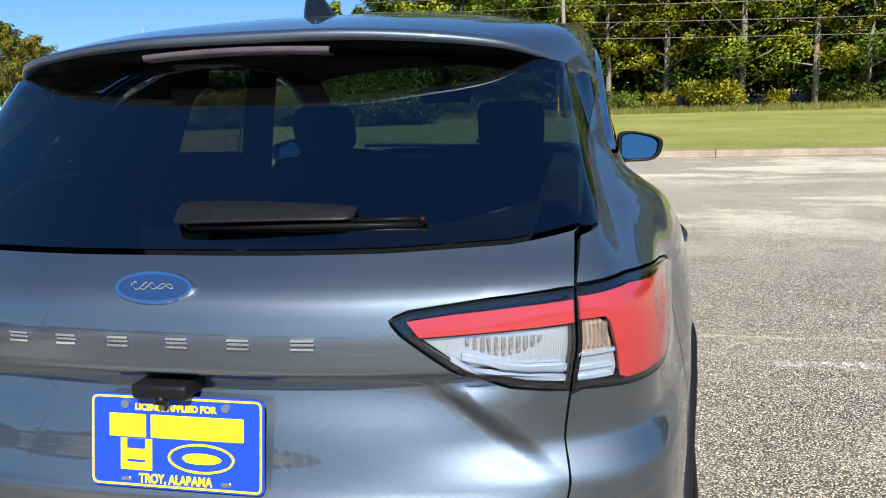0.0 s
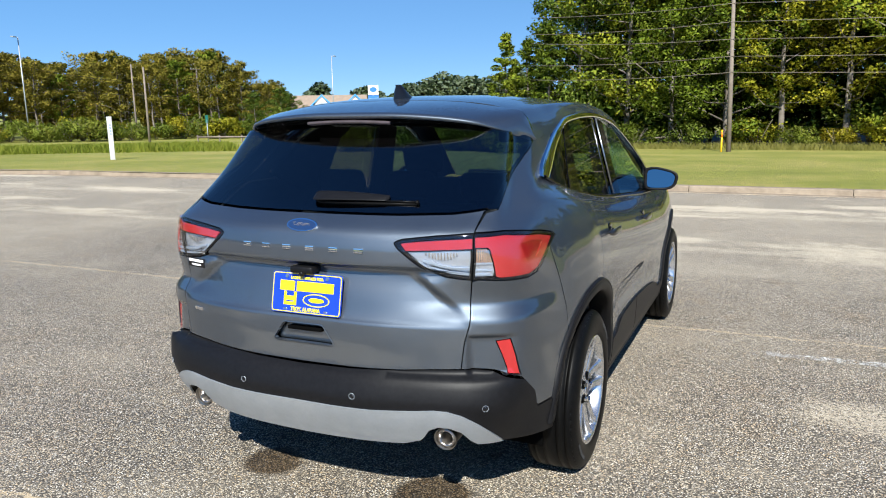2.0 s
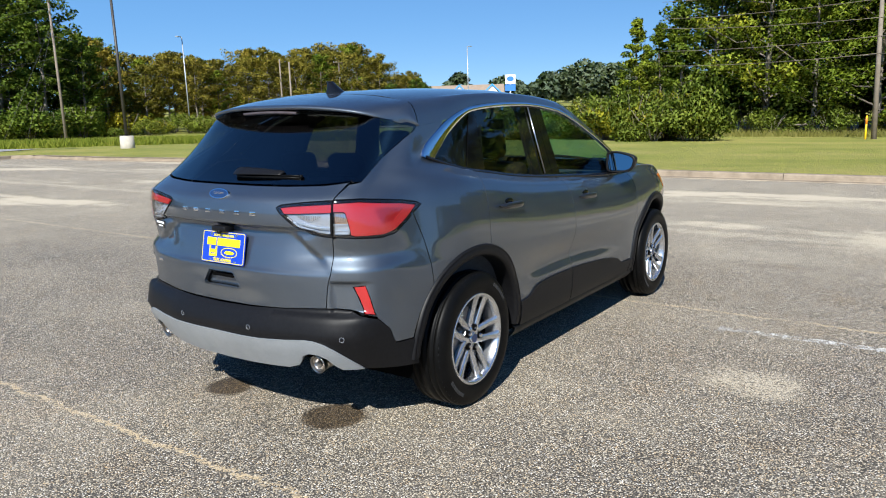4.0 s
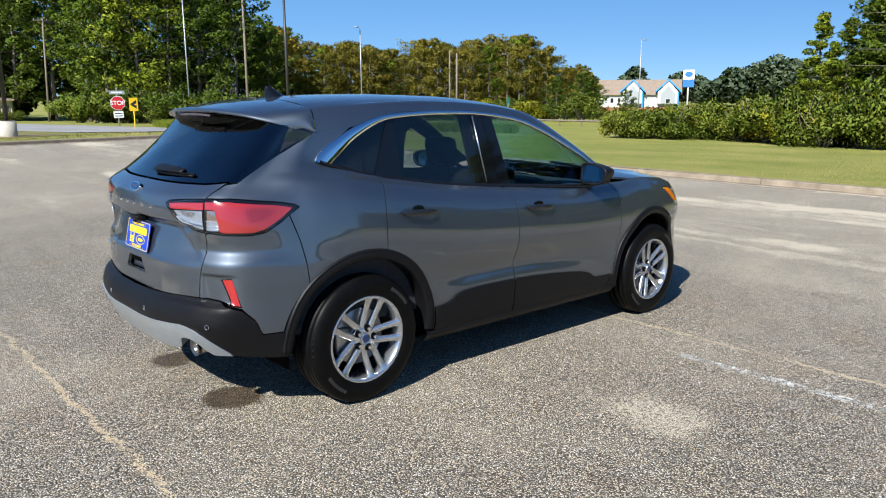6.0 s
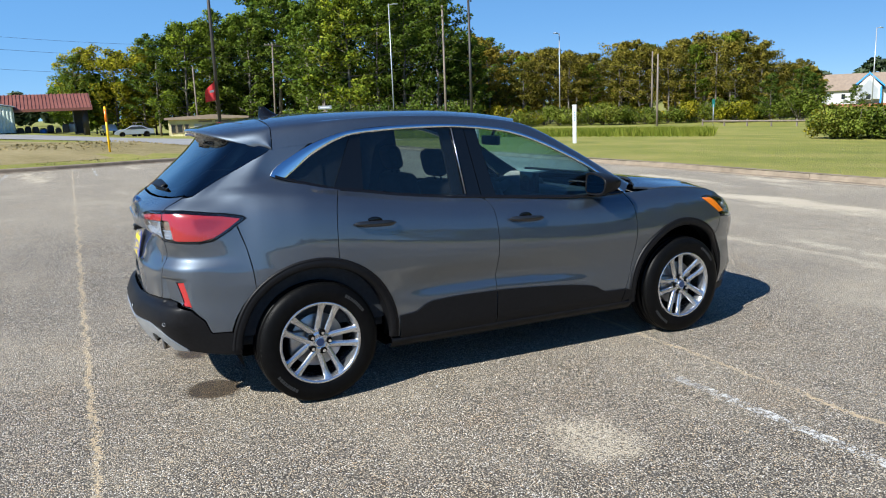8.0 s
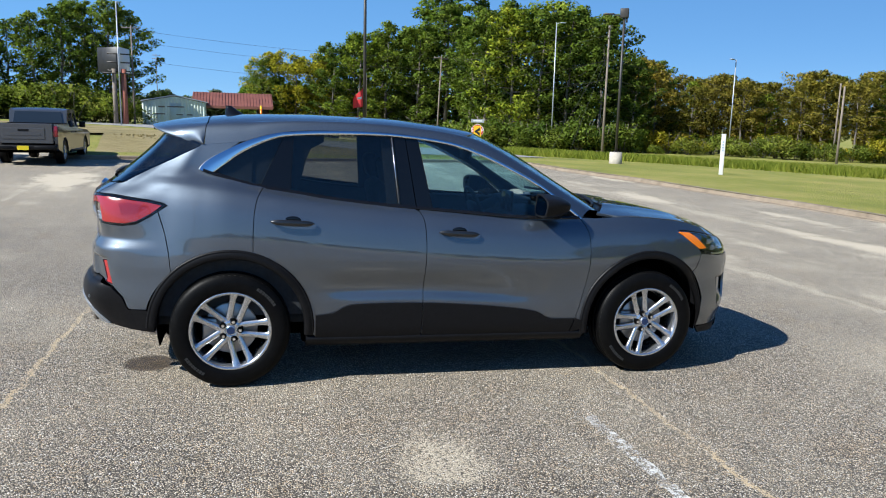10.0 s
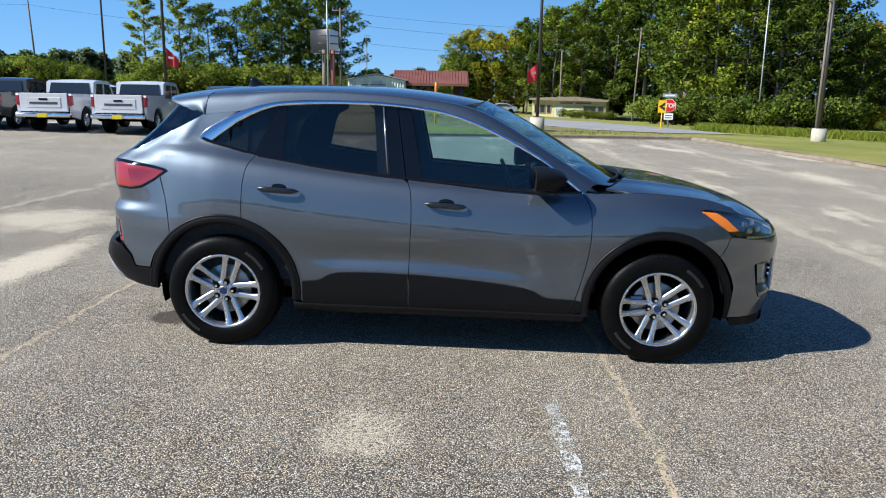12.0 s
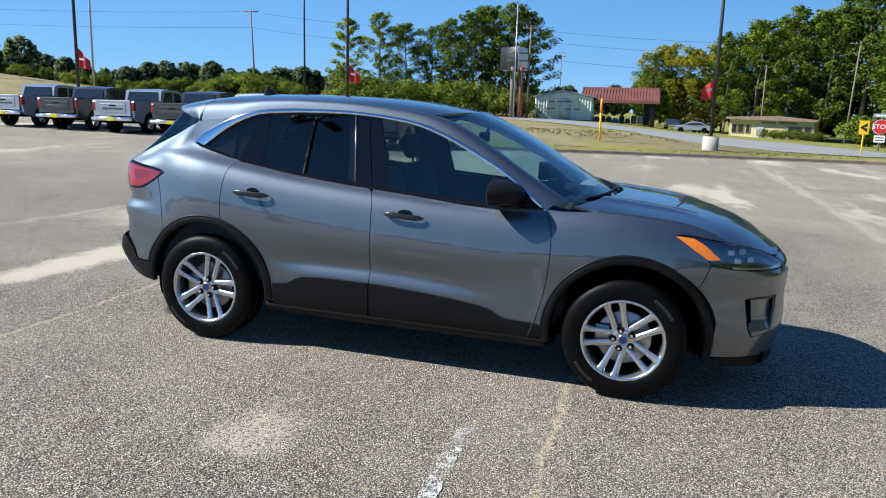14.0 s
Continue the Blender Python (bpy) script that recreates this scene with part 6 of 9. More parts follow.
def flat_box(name, y0, y1, z0, z1, out, thick, material, parent, label="", bev=0.0):
    """A thin block lying on the tailgate, following its slope."""
    a, b = gate_pt((y0 + y1) / 2, z0, out), gate_pt((y0 + y1) / 2, z1, out)
    dy = (gate_pt(y1, (z0 + z1) / 2, out) - gate_pt(y0, (z0 + z1) / 2, out)).normalized()
    dz = (b - a).normalized()
    nx = dy.cross(dz).normalized()
    m = Matrix((dy, dz, nx)).transposed().to_4x4()
    m.translation = (a + b) / 2
    if nx.x > 0:
        m = m @ pose(0, 0, 0, 0, 180, 0)
    bm = bmesh.new()
    add_box(bm, -abs(y1 - y0) / 2, abs(y1 - y0) / 2, -(z1 - z0) / 2, (z1 - z0) / 2, -thick, 0, None, bev, 2)
    bmesh.ops.transform(bm, matrix=m, verts=bm.verts)
    return part(name, bm, material, parent, label, False), m


flat_box("trim_badge", 0.50, 0.555, 0.770, 0.782, 0.004, 0.006, CHROME, gate, "small bright trim badge")
sticker, sm = flat_box("dealer_sticker", 0.515, 0.625, 0.936, 0.972, 0.0025, 0.004, GLOSS_BLACK, gate, "black dealer sticker with pale bars")
for (u0, u1, v0, v1) in ((-0.05, 0.05, 0.003, 0.014), (-0.03, 0.03, -0.012, -0.005)):
    bm = bmesh.new()
    add_box(bm, u0, u1, v0, v1, -0.001, 0.0012)
    bmesh.ops.transform(bm, matrix=sm, verts=bm.verts)
    part("print_bar", bm, WHITE_PAINT, sticker, "white print bar", False)

# number plate: a thing of its own kind within the gate
plate = empty("licence_plate")
plate.parent = car
tagged(plate, "blue temporary dealer plate with yellow print")
pa, pb = Vector((-0.862, -0.012, 0.814)), Vector((-0.832, -0.012, 0.964))
dzv = (pb - pa).normalized()
dyv = Vector((0, -1, 0))
nv = dyv.cross(dzv)
PM = Matrix((dyv, dzv, nv)).transposed().to_4x4()
PM.translation = (pa + pb) / 2


def plate_part(name, bm, material, label=""):
    bmesh.ops.transform(bm, matrix=PM, verts=bm.verts)
    return part(name, bm, material, plate, label, False)


def ring_bm(hw_, hh, r, wd, z0, z1):
    """A rounded rectangular frame."""
    bm = bmesh.new()
    o = rounded([(-hw_, -hh), (hw_, -hh), (hw_, hh), (-hw_, hh)], r)
    i = rounded([(-hw_ + wd, -hh + wd), (hw_ - wd, -hh + wd), (hw_ - wd, hh - wd), (-hw_ + wd, hh - wd)], r * 0.8)
    loops = [[bm.verts.new((*p, z)) for p in q] for q, z in ((o, z0), (o, z1), (i, z1), (i, z0))]
    for a, b in zip(loops, loops[1:]):
        for k in range(len(a)):
            bm.faces.new((a[k], a[(k + 1) % len(a)], b[(k + 1) % len(a)], b[k]))
    return bm


bm = bmesh.new()
o = rounded([(-0.152, -0.076), (0.152, -0.076), (0.152, 0.076), (-0.152, 0.076)], 0.012)
v1 = [bm.verts.new((*p, 0.002)) for p in o]
v0 = [bm.verts.new((*p, -0.002)) for p in o]
bm.faces.new(v1)
bm.faces.new(v0[::-1])
for k in range(len(o)):
    bm.faces.new((v0[k], v0[(k + 1) % len(o)], v1[(k + 1) % len(o)], v1[k]))
plate_part("plate_blank", bm, PLATE_BLUE, "blue plate")
plate_part("plate_border", ring_bm(0.149, 0.073, 0.011, 0.0032, 0.002, 0.0032), PLATE_YELLOW, "yellow border line")


def plate_text(text, x, y, size, sxx=1.0):
    cu = bpy.data.curves.new("print", "FONT")
    cu.body, cu.size, cu.align_x, cu.align_y, cu.extrude, cu.offset = text, size, "CENTER", "CENTER", 0.0006, 0.0007
    ob = new("tmp", cu)
    me = bpy.data.meshes.new_from_object(ob)
    bpy.data.objects.remove(ob)
    me.transform(PM @ Matrix.Translation((x, y, 0.0028)) @ Matrix.Diagonal((sxx, 1, 1, 1)))
    mesh_part("plate_print", me, PLATE_YELLOW, plate, "yellow lettering", False)


plate_text("LICENSE APPLIED FOR", 0.0, 0.0555, 0.0145, 1.0)
plate_text("TROY, ALABAMA", 0.0, -0.0605, 0.0205, 0.82)
for x0, x1 in ((-0.118, -0.052), (-0.044, 0.118)):
    bm = bmesh.new()
    add_box(bm, x0, x1, 0.006, 0.044, 0.001, 0.0034, None, 0.0012, 1)
    plate_part("print_bar", bm, PLATE_YELLOW, "yellow print bar")
bm = bmesh.new()
add_box(bm, -0.097, -0.041, -0.047, 0.004, 0.001, 0.0032)
plate_part("yellow_square", bm, PLATE_YELLOW, "yellow square mark")
for yb in (-0.012, -0.034):
    bm = bmesh.new()
    add_box(bm, -0.085, -0.053, yb, yb + 0.004 + (0.012 if yb > -0.02 else 0), 0.003, 0.0038)
    plate_part("blue_mark", bm, PLATE_BLUE, "blue mark")
bm = bmesh.new()
loops = []
for (rx, ry, z) in ((0.058, 0.024, 0.002), (0.058, 0.024, 0.0034), (0.054, 0.0205, 0.0034), (0.054, 0.0205, 0.002)):
    loops.append([bm.verts.new((0.045 + rx * math.cos(k * math.pi / 18), -0.023 + ry * math.sin(k * math.pi / 18), z)) for k in range(36)])
for a, b in zip(loops, loops[1:]):
    for k in range(36):
        bm.faces.new((a[k], a[(k + 1) % 36], b[(k + 1) % 36], b[k]))
plate_part("oval_mark", bm, PLATE_YELLOW, "yellow oval outline")
bm = bmesh.new()
vs = [bm.verts.new((0.045 + 0.036 * math.cos(k * math.pi / 12) * (1 if abs(k % 24 - 12) > 2 else 0.9), -0.023 + 0.009 * math.sin(k * math.pi / 12), 0.0034)) for k in range(24)]
bm.faces.new(vs)
plate_part("oval_fill", bm, PLATE_YELLOW, "yellow mark in the oval")
for x in (-0.088, 0.088):
    for y in (0.060, -0.062):
        bm = bmesh.new()
        if y > 0:
            add_cyl(bm, (x, y, 0.0), (x, y, 0.0055), 0.0085, 0.007, 14)
        else:
            add_box(bm, x - 0.009, x + 0.009, y - 0.004, y + 0.004, 0.0, 0.003, None, 0.0025, 2)
        plate_part("plate_screw", bm, SATIN, "bright plate screw")

# camera and release pad above the plate
bm = bmesh.new()
add_box(bm, -0.862, -0.80, -0.048, 0.048, 0.967, 0.992, None, 0.006, 2)
add_cyl(bm, (-0.85, 0.0, 0.972), (-0.858, 0.0, 0.958), 0.012, 0.010, 14)
part("release_pad", bm, BLACK_PLASTIC, gate, "black release pad with a camera")
# handle in the recess
bm = bmesh.new()
add_box(bm, -0.856, -0.825, -0.075, 0.075, 0.748, 0.762, None, 0.005, 2)
part("handle_slot", bm, MATT_BLACK, gate, "black slot in the handle recess")
bm = bmesh.new()
o = [(-0.088, 0.782), (0.088, 0.782), (0.137, 0.710), (0.125, 0.700), (-0.125, 0.700), (-0.137, 0.710)]
oo, ii = rounded(o, 0.012), rounded([(p[0] * 0.955, 0.741 + (p[1] - 0.741) * 0.92) for p in o], 0.01)
l1 = [bm.verts.new(gate_pt(p[0], p[1], 0.002)) for p in oo]
l2 = [bm.verts.new(gate_pt(p[0], p[1], 0.003)) for p in ii]
for k in range(len(l1)):
    bm.faces.new((l1[k], l1[(k + 1) % len(l1)], l2[(k + 1) % len(l1)], l2[k]))
bmesh.ops.recalc_face_normals(bm, faces=bm.faces)
part("handle_rim", bm, PAINT, gate, "raised rim of the handle recess", False)

# rear wiper
wip = empty("rear_wiper")
wip.parent = car
tagged(wip, "black rear wiper resting on the window")


rowsw = []
for y, hh, out in ((0.024, 0.004, 0.010), (0.022, 0.012, 0.024), (0.012, 0.0155, 0.031), (-0.03, 0.0155, 0.033), (-0.10, 0.0145, 0.033), (-0.2, 0.012, 0.029), (-0.268, 0.010, 0.025), (-0.284, 0.0085, 0.020), (-0.287, 0.004, 0.012)):
    zc = 1.243 - 0.012 * (abs(y + 0.1) / 0.3) ** 2
    ring = []
    for k in range(16):
        a = 2 * math.pi * (k + 0.5) / 16
        ca, sa = math.cos(a), math.sin(a)
        ca, sa = math.copysign(abs(ca) ** 0.5, ca), math.copysign(abs(sa) ** 0.5, sa)
        ring.append(tuple(gate_pt(y, zc + hh * sa, 0.004 + out * (0.55 + 0.45 * ca))))
    rowsw.append(ring + ring[:1])
strip("arm", rowsw, BLACK_PLASTIC, wip, "black wiper arm cover")
bm = bmesh.new()
add_tube(bm, [gate_pt(y, 1.228, 0.014) for y in (-0.28, -0.34, -0.395)], 0.0045, 8)
add_tube(bm, [gate_pt(y, 1.219, 0.004) for y in (0.0, -0.1, -0.2, -0.3, -0.398)], 0.006, 6)
add_cyl(bm, gate_pt(-0.39, 1.226, 0.012), gate_pt(-0.402, 1.226, 0.012), 0.008, n=10)
part("blade", bm, RUBBER, wip, "rubber wiper blade")
bm = bmesh.new()
add_cyl(bm, gate_pt(-0.005, 1.226, 0.0), gate_pt(-0.005, 1.230, 0.018), 0.022, 0.014, 20)
part("pivot", bm, BLACK_PLASTIC, wip)

# high brake lamp under the spoiler lip
rowsb = []
for y in np.linspace(-0.19, 0.19, 15):
    xx = -0.505 + 0.03 * (abs(y) / 0.36) ** 2
    zz = 1.522 - 0.006 * (y / 0.19) ** 2
    rowsb.append([(xx + 0.012, y, zz), (xx - 0.002, y, zz - 0.002), (xx, y, zz - 0.012), (xx + 0.03, y, zz - 0.016)])
strip("high_brake_lamp", rowsb, SMOKE, car, "smoked strip brake lamp under the spoiler")

# aerial fin
bm = bmesh.new()
sec = []
for f in np.linspace(0, 1, 9):
    z = 1.612 + 0.062 * f
    x0, x1 = -0.070 + 0.010 * f, 0.095 - 0.118 * f ** 0.7
    hw2 = 0.030 * (1 - f) ** 0.7 + 0.010
    sec.append([((x0 + x1) / 2 + (x1 - x0) / 2 * math.cos(a), hw2 * math.sin(a), z) for a in [2 * math.pi * k / 16 for k in range(17)]])
strip("aerial_fin", sec, GLOSS_BLACK, car, "shark fin aerial on the roof")
part("aerial_top", (lambda b: (add_box(b, -0.060, -0.024, -0.010, 0.010, 1.670, 1.677, None, 0.003, 2), b)[1])(bmesh.new()), GLOSS_BLACK, car)

# door handles and mirrors
MIRROR_FACE = rounded([(-1.0, 0.92), (-0.3, 1.0), (0.72, 0.66), (1.02, 0.30), (0.86, -0.62), (0.45, -0.96), (-0.78, -1.0), (-1.02, -0.75)], 0.34, 3)
for side, mir in RGT:
    sg = 1 if mir else -1
    for xc, zc, nm in ((0.352, 1.006, "rear_door"), (1.375, 0.950, "front_door")):
        dr = [o for o in car.children if o.name.startswith(nm) and (o.name.endswith("001") == mir)][0]
        h = empty("handle")
        h.parent = dr
        bm = bmesh.new()
        rws = []
        for k, f in enumerate(np.linspace(-1, 1, 15)):
            x = xc + f * 0.128
            z = zc - 0.012 * f * (0.4 if xc < 1 else 0.5)
            th = 0.0155 * (1 - abs(f) ** 6) + 0.002
            out = 0.034 - 0.020 * abs(f) ** 4
            rws.append([(x, sg * (float(side_w(x, z)) + out + 0.008 * math.cos(a)), z + th * math.sin(a)) for a in [2 * math.pi * j / 12 for j in range(13)]])
        o = strip("grip", rws, HANDLE_DARK, h, "dark grey door grip")
        # flat black disc: the grip hollow's shade as colour, no recess is cut
        bm = bmesh.new()
        bmesh.ops.create_uvsphere(bm, u_segments=20, v_segments=10, radius=1.0)
        bmesh.ops.transform(bm, matrix=Matrix.Translation((xc + 0.002, sg * (float(side_w(xc, zc + 0.01)) - 0.003), zc + 0.010)) @ Matrix.Diagonal((0.050, 0.005, 0.026, 1)), verts=bm.verts)
        part("cup", bm, PILLAR_BLACK, h, "black disc painting the shade of the hollow behind the grip")
    mrr = empty("door_mirror")
    mrr.parent = car
    tagged(mrr, "black door mirror")
    # housing: rounded shell
    rws = []
    for f in np.linspace(0, 1, 12):
        x = 1.905 + 0.195 * f
        k = math.sqrt(max(0.0, 1 - f ** 1.9))
        cy, cz = 0.905 - 0.02 * f, 1.130 + 0.004 * f
        hw3, hh3 = 0.108 * (0.25 + 0.75 * k) if f < 1 else 0.01, 0.076 * (0.12 + 0.88 * k) if f < 1 else 0.005
        ring = [(x, sg * (cy + hw3 * q[0]), cz + hh3 * q[1]) for q in MIRROR_FACE]
        rws.append(ring + ring[:1])
    strip("shell", rws, BLACK_PLASTIC, mrr, "black mirror shell")
    rim = []
    for sc, dx in ((1.0, 0.0), (0.93, -0.008), (0.80, 0.006)):
        rim.append([(1.905 + dx, sg * 0.905 + (p[1] - sg * 0.905) * sc, 1.13 + (p[2] - 1.13) * sc) for p in rws[0]])
    strip("rim", rim, BLACK_PLASTIC, mrr)
    bm = bmesh.new()
    vs = [bm.verts.new((1.912 + 0.012 * (abs(p[1]) - 0.905) / 0.1 + 0.09 * (p[2] - 1.13), sg * 0.905 + (p[1] - sg * 0.905) * 0.82, 1.13 + (p[2] - 1.13) * 0.80)) for p in rws[0][:-1]]
    f = bm.faces.new(vs)
    f.normal_update()
    if f.normal.x > 0:
        f.normal_flip()
    part("mirror_glass", bm, MIRROR, mrr, "silvered mirror glass", False)
    bm = bmesh.new()
    add_tube(bm, [(2.07, sg * 0.79, 1.062), (2.03, sg * 0.83, 1.068), (2.0, sg * 0.87, 1.085)], [0.034, 0.03, 0.026], 12)
    add_box(bm, 1.98, 2.14, sg * 0.80 - 0.012, sg * 0.80 + 0.012, 1.045, 1.08, None, 0.008, 2)
    part("foot", bm, BLACK_PLASTIC, mrr, "black mirror foot")

# ---- wheels ----
def wheel(name, x, mir, turn):
    wh = empty(name)
    wh.parent = car
    tagged(wh, "silver ten-spoke alloy wheel on a black tyre")
    RO, W0 = 0.350, 0.112
    bm = bmesh.new()
    prof = [(0.232, 0.098), (0.243, 0.108), (0.262, 0.1115), (0.285, 0.1135), (0.303, 0.112), (0.322, 0.106), (0.337, 0.096), (0.346, 0.084)]
    tread = []
    for c in (0.066, 0.030, -0.030, -0.066):
        tread += [(RO - 0.0015 * abs(c) / 0.07, c + 0.0055), (RO - 0.010, c + 0.0045), (RO - 0.010, c - 0.0045), (RO - 0.0015 * abs(c) / 0.07, c - 0.0055)]
    full = prof + tread + [(r, -h) for r, h in prof[::-1]]
    add_rev(bm, [(r, -h) for r, h in full], 72)
    # shoulder blocks
    for k in range(64):
        a = 2 * math.pi * k / 64
        m = pose(0, 0, 0, 0, -math.degrees(a), 0)
        add_box(bm, RO - 0.016, RO - 0.0118, -0.096, -0.086, -0.013, 0.013, m)
    bmesh.ops.recalc_face_normals(bm, faces=bm.faces)
    ty = part("tyre", bm, RUBBER, wh, "black rubber tyre")
    for a0 in (58, 238):
        bm = bmesh.new()
        for j in range(8):
            a = radians(a0 - j * 3.6)
            m = pose(0, 0, 0, 0, -math.degrees(a), 0)
            add_box(bm, 0.288, 0.306, -0.1148, -0.112, -0.007, 0.007, m)
        part("sidewall_mark", bm, TYRE_MARK, ty, "raised plain sidewall bars", False)
    bm = bmesh.new()
    add_rev(bm, [(0.236, -0.100), (0.239, -0.103), (0.236, -0.107), (0.226, -0.106), (0.219, -0.098), (0.212, -0.060), (0.205, 0.03), (0.222, 0.095), (0.236, 0.1)], 64)
    bmesh.ops.recalc_face_normals(bm, faces=bm.faces)
    rim_ = part("rim", bm, ALLOY, wh, "silver alloy rim")
    # spokes in five pairs
    for k in range(5):
        for sd in (-1, 1):
            base = radians(turn + 72 * k)
            stations = []
            for f, wd, h, th in ((0.0, 0.0175, -0.072, 0.030), (0.25, 0.0185, -0.076, 0.030), (0.6, 0.0175, -0.084, 0.028), (0.85, 0.020, -0.092, 0.026), (0.95, 0.025, -0.098, 0.025), (1.0, 0.034, -0.101, 0.024)):
                r = 0.052 + (0.221 - 0.052) * f
                off = sd * (0.027 + 0.017 * f)
                cx, cz = r * math.cos(base) - off * math.sin(base), r * math.sin(base) + off * math.cos(base)
                tdir = base + sd * radians(5 * f)
                tx, tz = -math.sin(tdir), math.cos(tdir)
                stations.append([(cx + tx * wd, h + 0.006, cz + tz * wd), (cx + tx * wd * 0.72, h - 0.001, cz + tz * wd * 0.72), (cx, h - 0.0025, cz), (cx - tx * wd * 0.72, h - 0.001, cz - tz * wd * 0.72),
                                 (cx - tx * wd, h + 0.006, cz - tz * wd), (cx - tx * wd * 0.8, h + th, cz - tz * wd * 0.8), (cx + tx * wd * 0.8, h + th, cz + tz * wd * 0.8)])
            strip("spoke", [r_ + r_[:1] for r_ in stations], ALLOY, rim_)
    bm = bmesh.new()
    add_rev(bm, [(0.070, -0.045), (0.069, -0.066), (0.062, -0.074), (0.048, -0.078), (0.034, -0.080), (0.031, -0.076), (0.0, -0.076)], 40)
    bmesh.ops.recalc_face_normals(bm, faces=bm.faces)
    part("hub", bm, ALLOY, rim_)
    bm = bmesh.new()
    add_rev(bm, [(0.031, -0.076), (0.030, -0.083), (0.026, -0.086), (0.0, -0.087)], 32)
    bmesh.ops.recalc_face_normals(bm, faces=bm.faces)
    cap = part("centre_cap", bm, ALLOY, rim_, "centre cap with a blue disc")
    bm = bmesh.new()
    vs = [bm.verts.new((0.024 * math.cos(2 * math.pi * j / 24), -0.0885, 0.023 * math.sin(2 * math.pi * j / 24))) for j in range(24)]
    bm.faces.new(vs)
    part("cap_mark", bm, BADGE_BLUE, rim_, "dark blue disc", False)
    for k in range(5):
        a = radians(turn + 72 * k)
        bm = bmesh.new()
        cx, cz = 0.0545 * math.cos(a), 0.0545 * math.sin(a)
        add_cyl(bm, (cx, -0.068, cz), (cx, -0.095, cz), 0.0120, 0.0100, 6)
        part("lug_nut", bm, CHROME, rim_, "bright lug nut", False)
        bm = bmesh.new()
        add_cyl(bm, (cx, -0.070, cz), (cx, -0.0815, cz), 0.019, 0.0185, 16)
        part("nut_seat", bm, MATT_BLACK, rim_)
    bm = bmesh.new()
    add_rev(bm, [(0.07, -0.02), (0.152, -0.02), (0.155, -0.018), (0.155, 0.004), (0.07, 0.004)], 48)
    bmesh.ops.recalc_face_normals(bm, faces=bm.faces)
    add_rev(bm, [(0.0, -0.045), (0.075, -0.045), (0.075, 0.0)], 32)
    part("brake_disc", bm, BRAKE, wh, "steel brake disc")
    bm = bmesh.new()
    add_box(bm, -0.165, -0.075, -0.05, 0.03, -0.07, 0.07, None, 0.012, 2)
    part("brake_caliper", bm, BRAKE, wh, "cast brake caliper")
    bm = bmesh.new()
    add_rev(bm, [(0.0, 0.05), (0.21, 0.05), (0.225, 0.08)], 32)
    part("inner_dish", bm, MATT_BLACK, wh)
    wh.matrix_local = pose(x, -0.795, 0.352) if not mir else pose(x, 0.795, 0.352, 0, 0, 180)
    return wh


wheel("rear_wheel", 0.0, False, 74)
wheel("rear_wheel", 0.0, True, 90)
wheel("front_wheel", 2.71, False, 107)
wheel("front_wheel", 2.71, True, 90)

# ---- underside and cabin ----
bm = bmesh.new()
add_box(bm, -0.40, 3.35, -0.60, 0.60, 0.24, 0.34, None, 0.03, 2)
add_box(bm, 0.42, 2.28, -0.78, 0.78, 0.235, 0.32, None, 0.02, 2)
add_box(bm, 3.1, 3.50, -0.54, 0.54, 0.205, 0.36, None, 0.03, 2)
add_box(bm, -0.72, -0.3, -0.45, 0.45, 0.365, 0.46, None, 0.03, 2)
add_box(bm, -0.06, 0.06, -0.72, 0.72, 0.30, 0.40, None, 0.03, 2)
add_box(bm, 2.66, 2.78, -0.72, 0.72, 0.30, 0.40, None, 0.03, 2)
part("underbody", bm, MATT_BLACK, car, "black underbody")
bm = bmesh.new()
add_box(bm, -0.55, 2.3, -0.74, 0.74, 0.36, 0.42)
add_box(bm, -0.60, -0.5, -0.62, 0.62, 0.4, 1.0)
add_box(bm, 2.28, 2.34, -0.74, 0.74, 0.4, 1.03)
part("cabin_floor", bm, CABIN, car, "dark cabin floor")
for side, mir in RGT:
    inner = [(-0.55, 0.42), (2.3, 0.42), (2.3, 1.03)] + belt_line(2.2, -0.1, 16, -0.012) + [(-0.35, 1.25), (-0.5, 1.15), (-0.55, 1.0)]
    panel("door_card", inner, lambda s, z: surf(s, z) * np.array([1, 0.90, 1]), CABIN, car, "dark inner door lining", mirror=mir, step=0.06, thick=0.01)
    cp = [(-0.14, 1.28), (0.03, 1.21), (0.36, 1.14), (0.40, 1.20), (0.44, 1.36), (0.47, 1.43), (0.55, 1.475), (0.55, 1.535), (0.30, 1.51), (0.08, 1.43)]
    panel("pillar_lining", cp, lambda x, z: np.stack([x, -(green(x, z) - 0.035), z], 1), CABIN, car, "dark rear pillar lining", mirror=mir, step=0.06, thick=0.02, closed_back=True)
    cl = [(-0.46, 1.14), (0.12, 1.14), (0.12, 1.44), (-0.10, 1.42), (-0.20, 1.36), (-0.33, 1.28)]
    panel("cargo_lining", cl, lambda s_, z: surf(s_, z) * np.array([1, 0.955, 1]), CABIN, car, "dark lining beside the load space", mirror=mir, step=0.06, thick=0.01, closed_back=True)
    bp = [(0.94, 1.08), (1.22, 1.07), (1.16, 1.30), (1.12, 1.50), (1.16, 1.525), (0.86, 1.535), (0.90, 1.50), (0.92, 1.30)]
    panel("pillar_lining", bp, lambda x, z: np.stack([x, -(green(x, z) - 0.035), z], 1), CABIN, car, "dark middle pillar lining", mirror=mir, step=0.06, thick=0.02, closed_back=True)
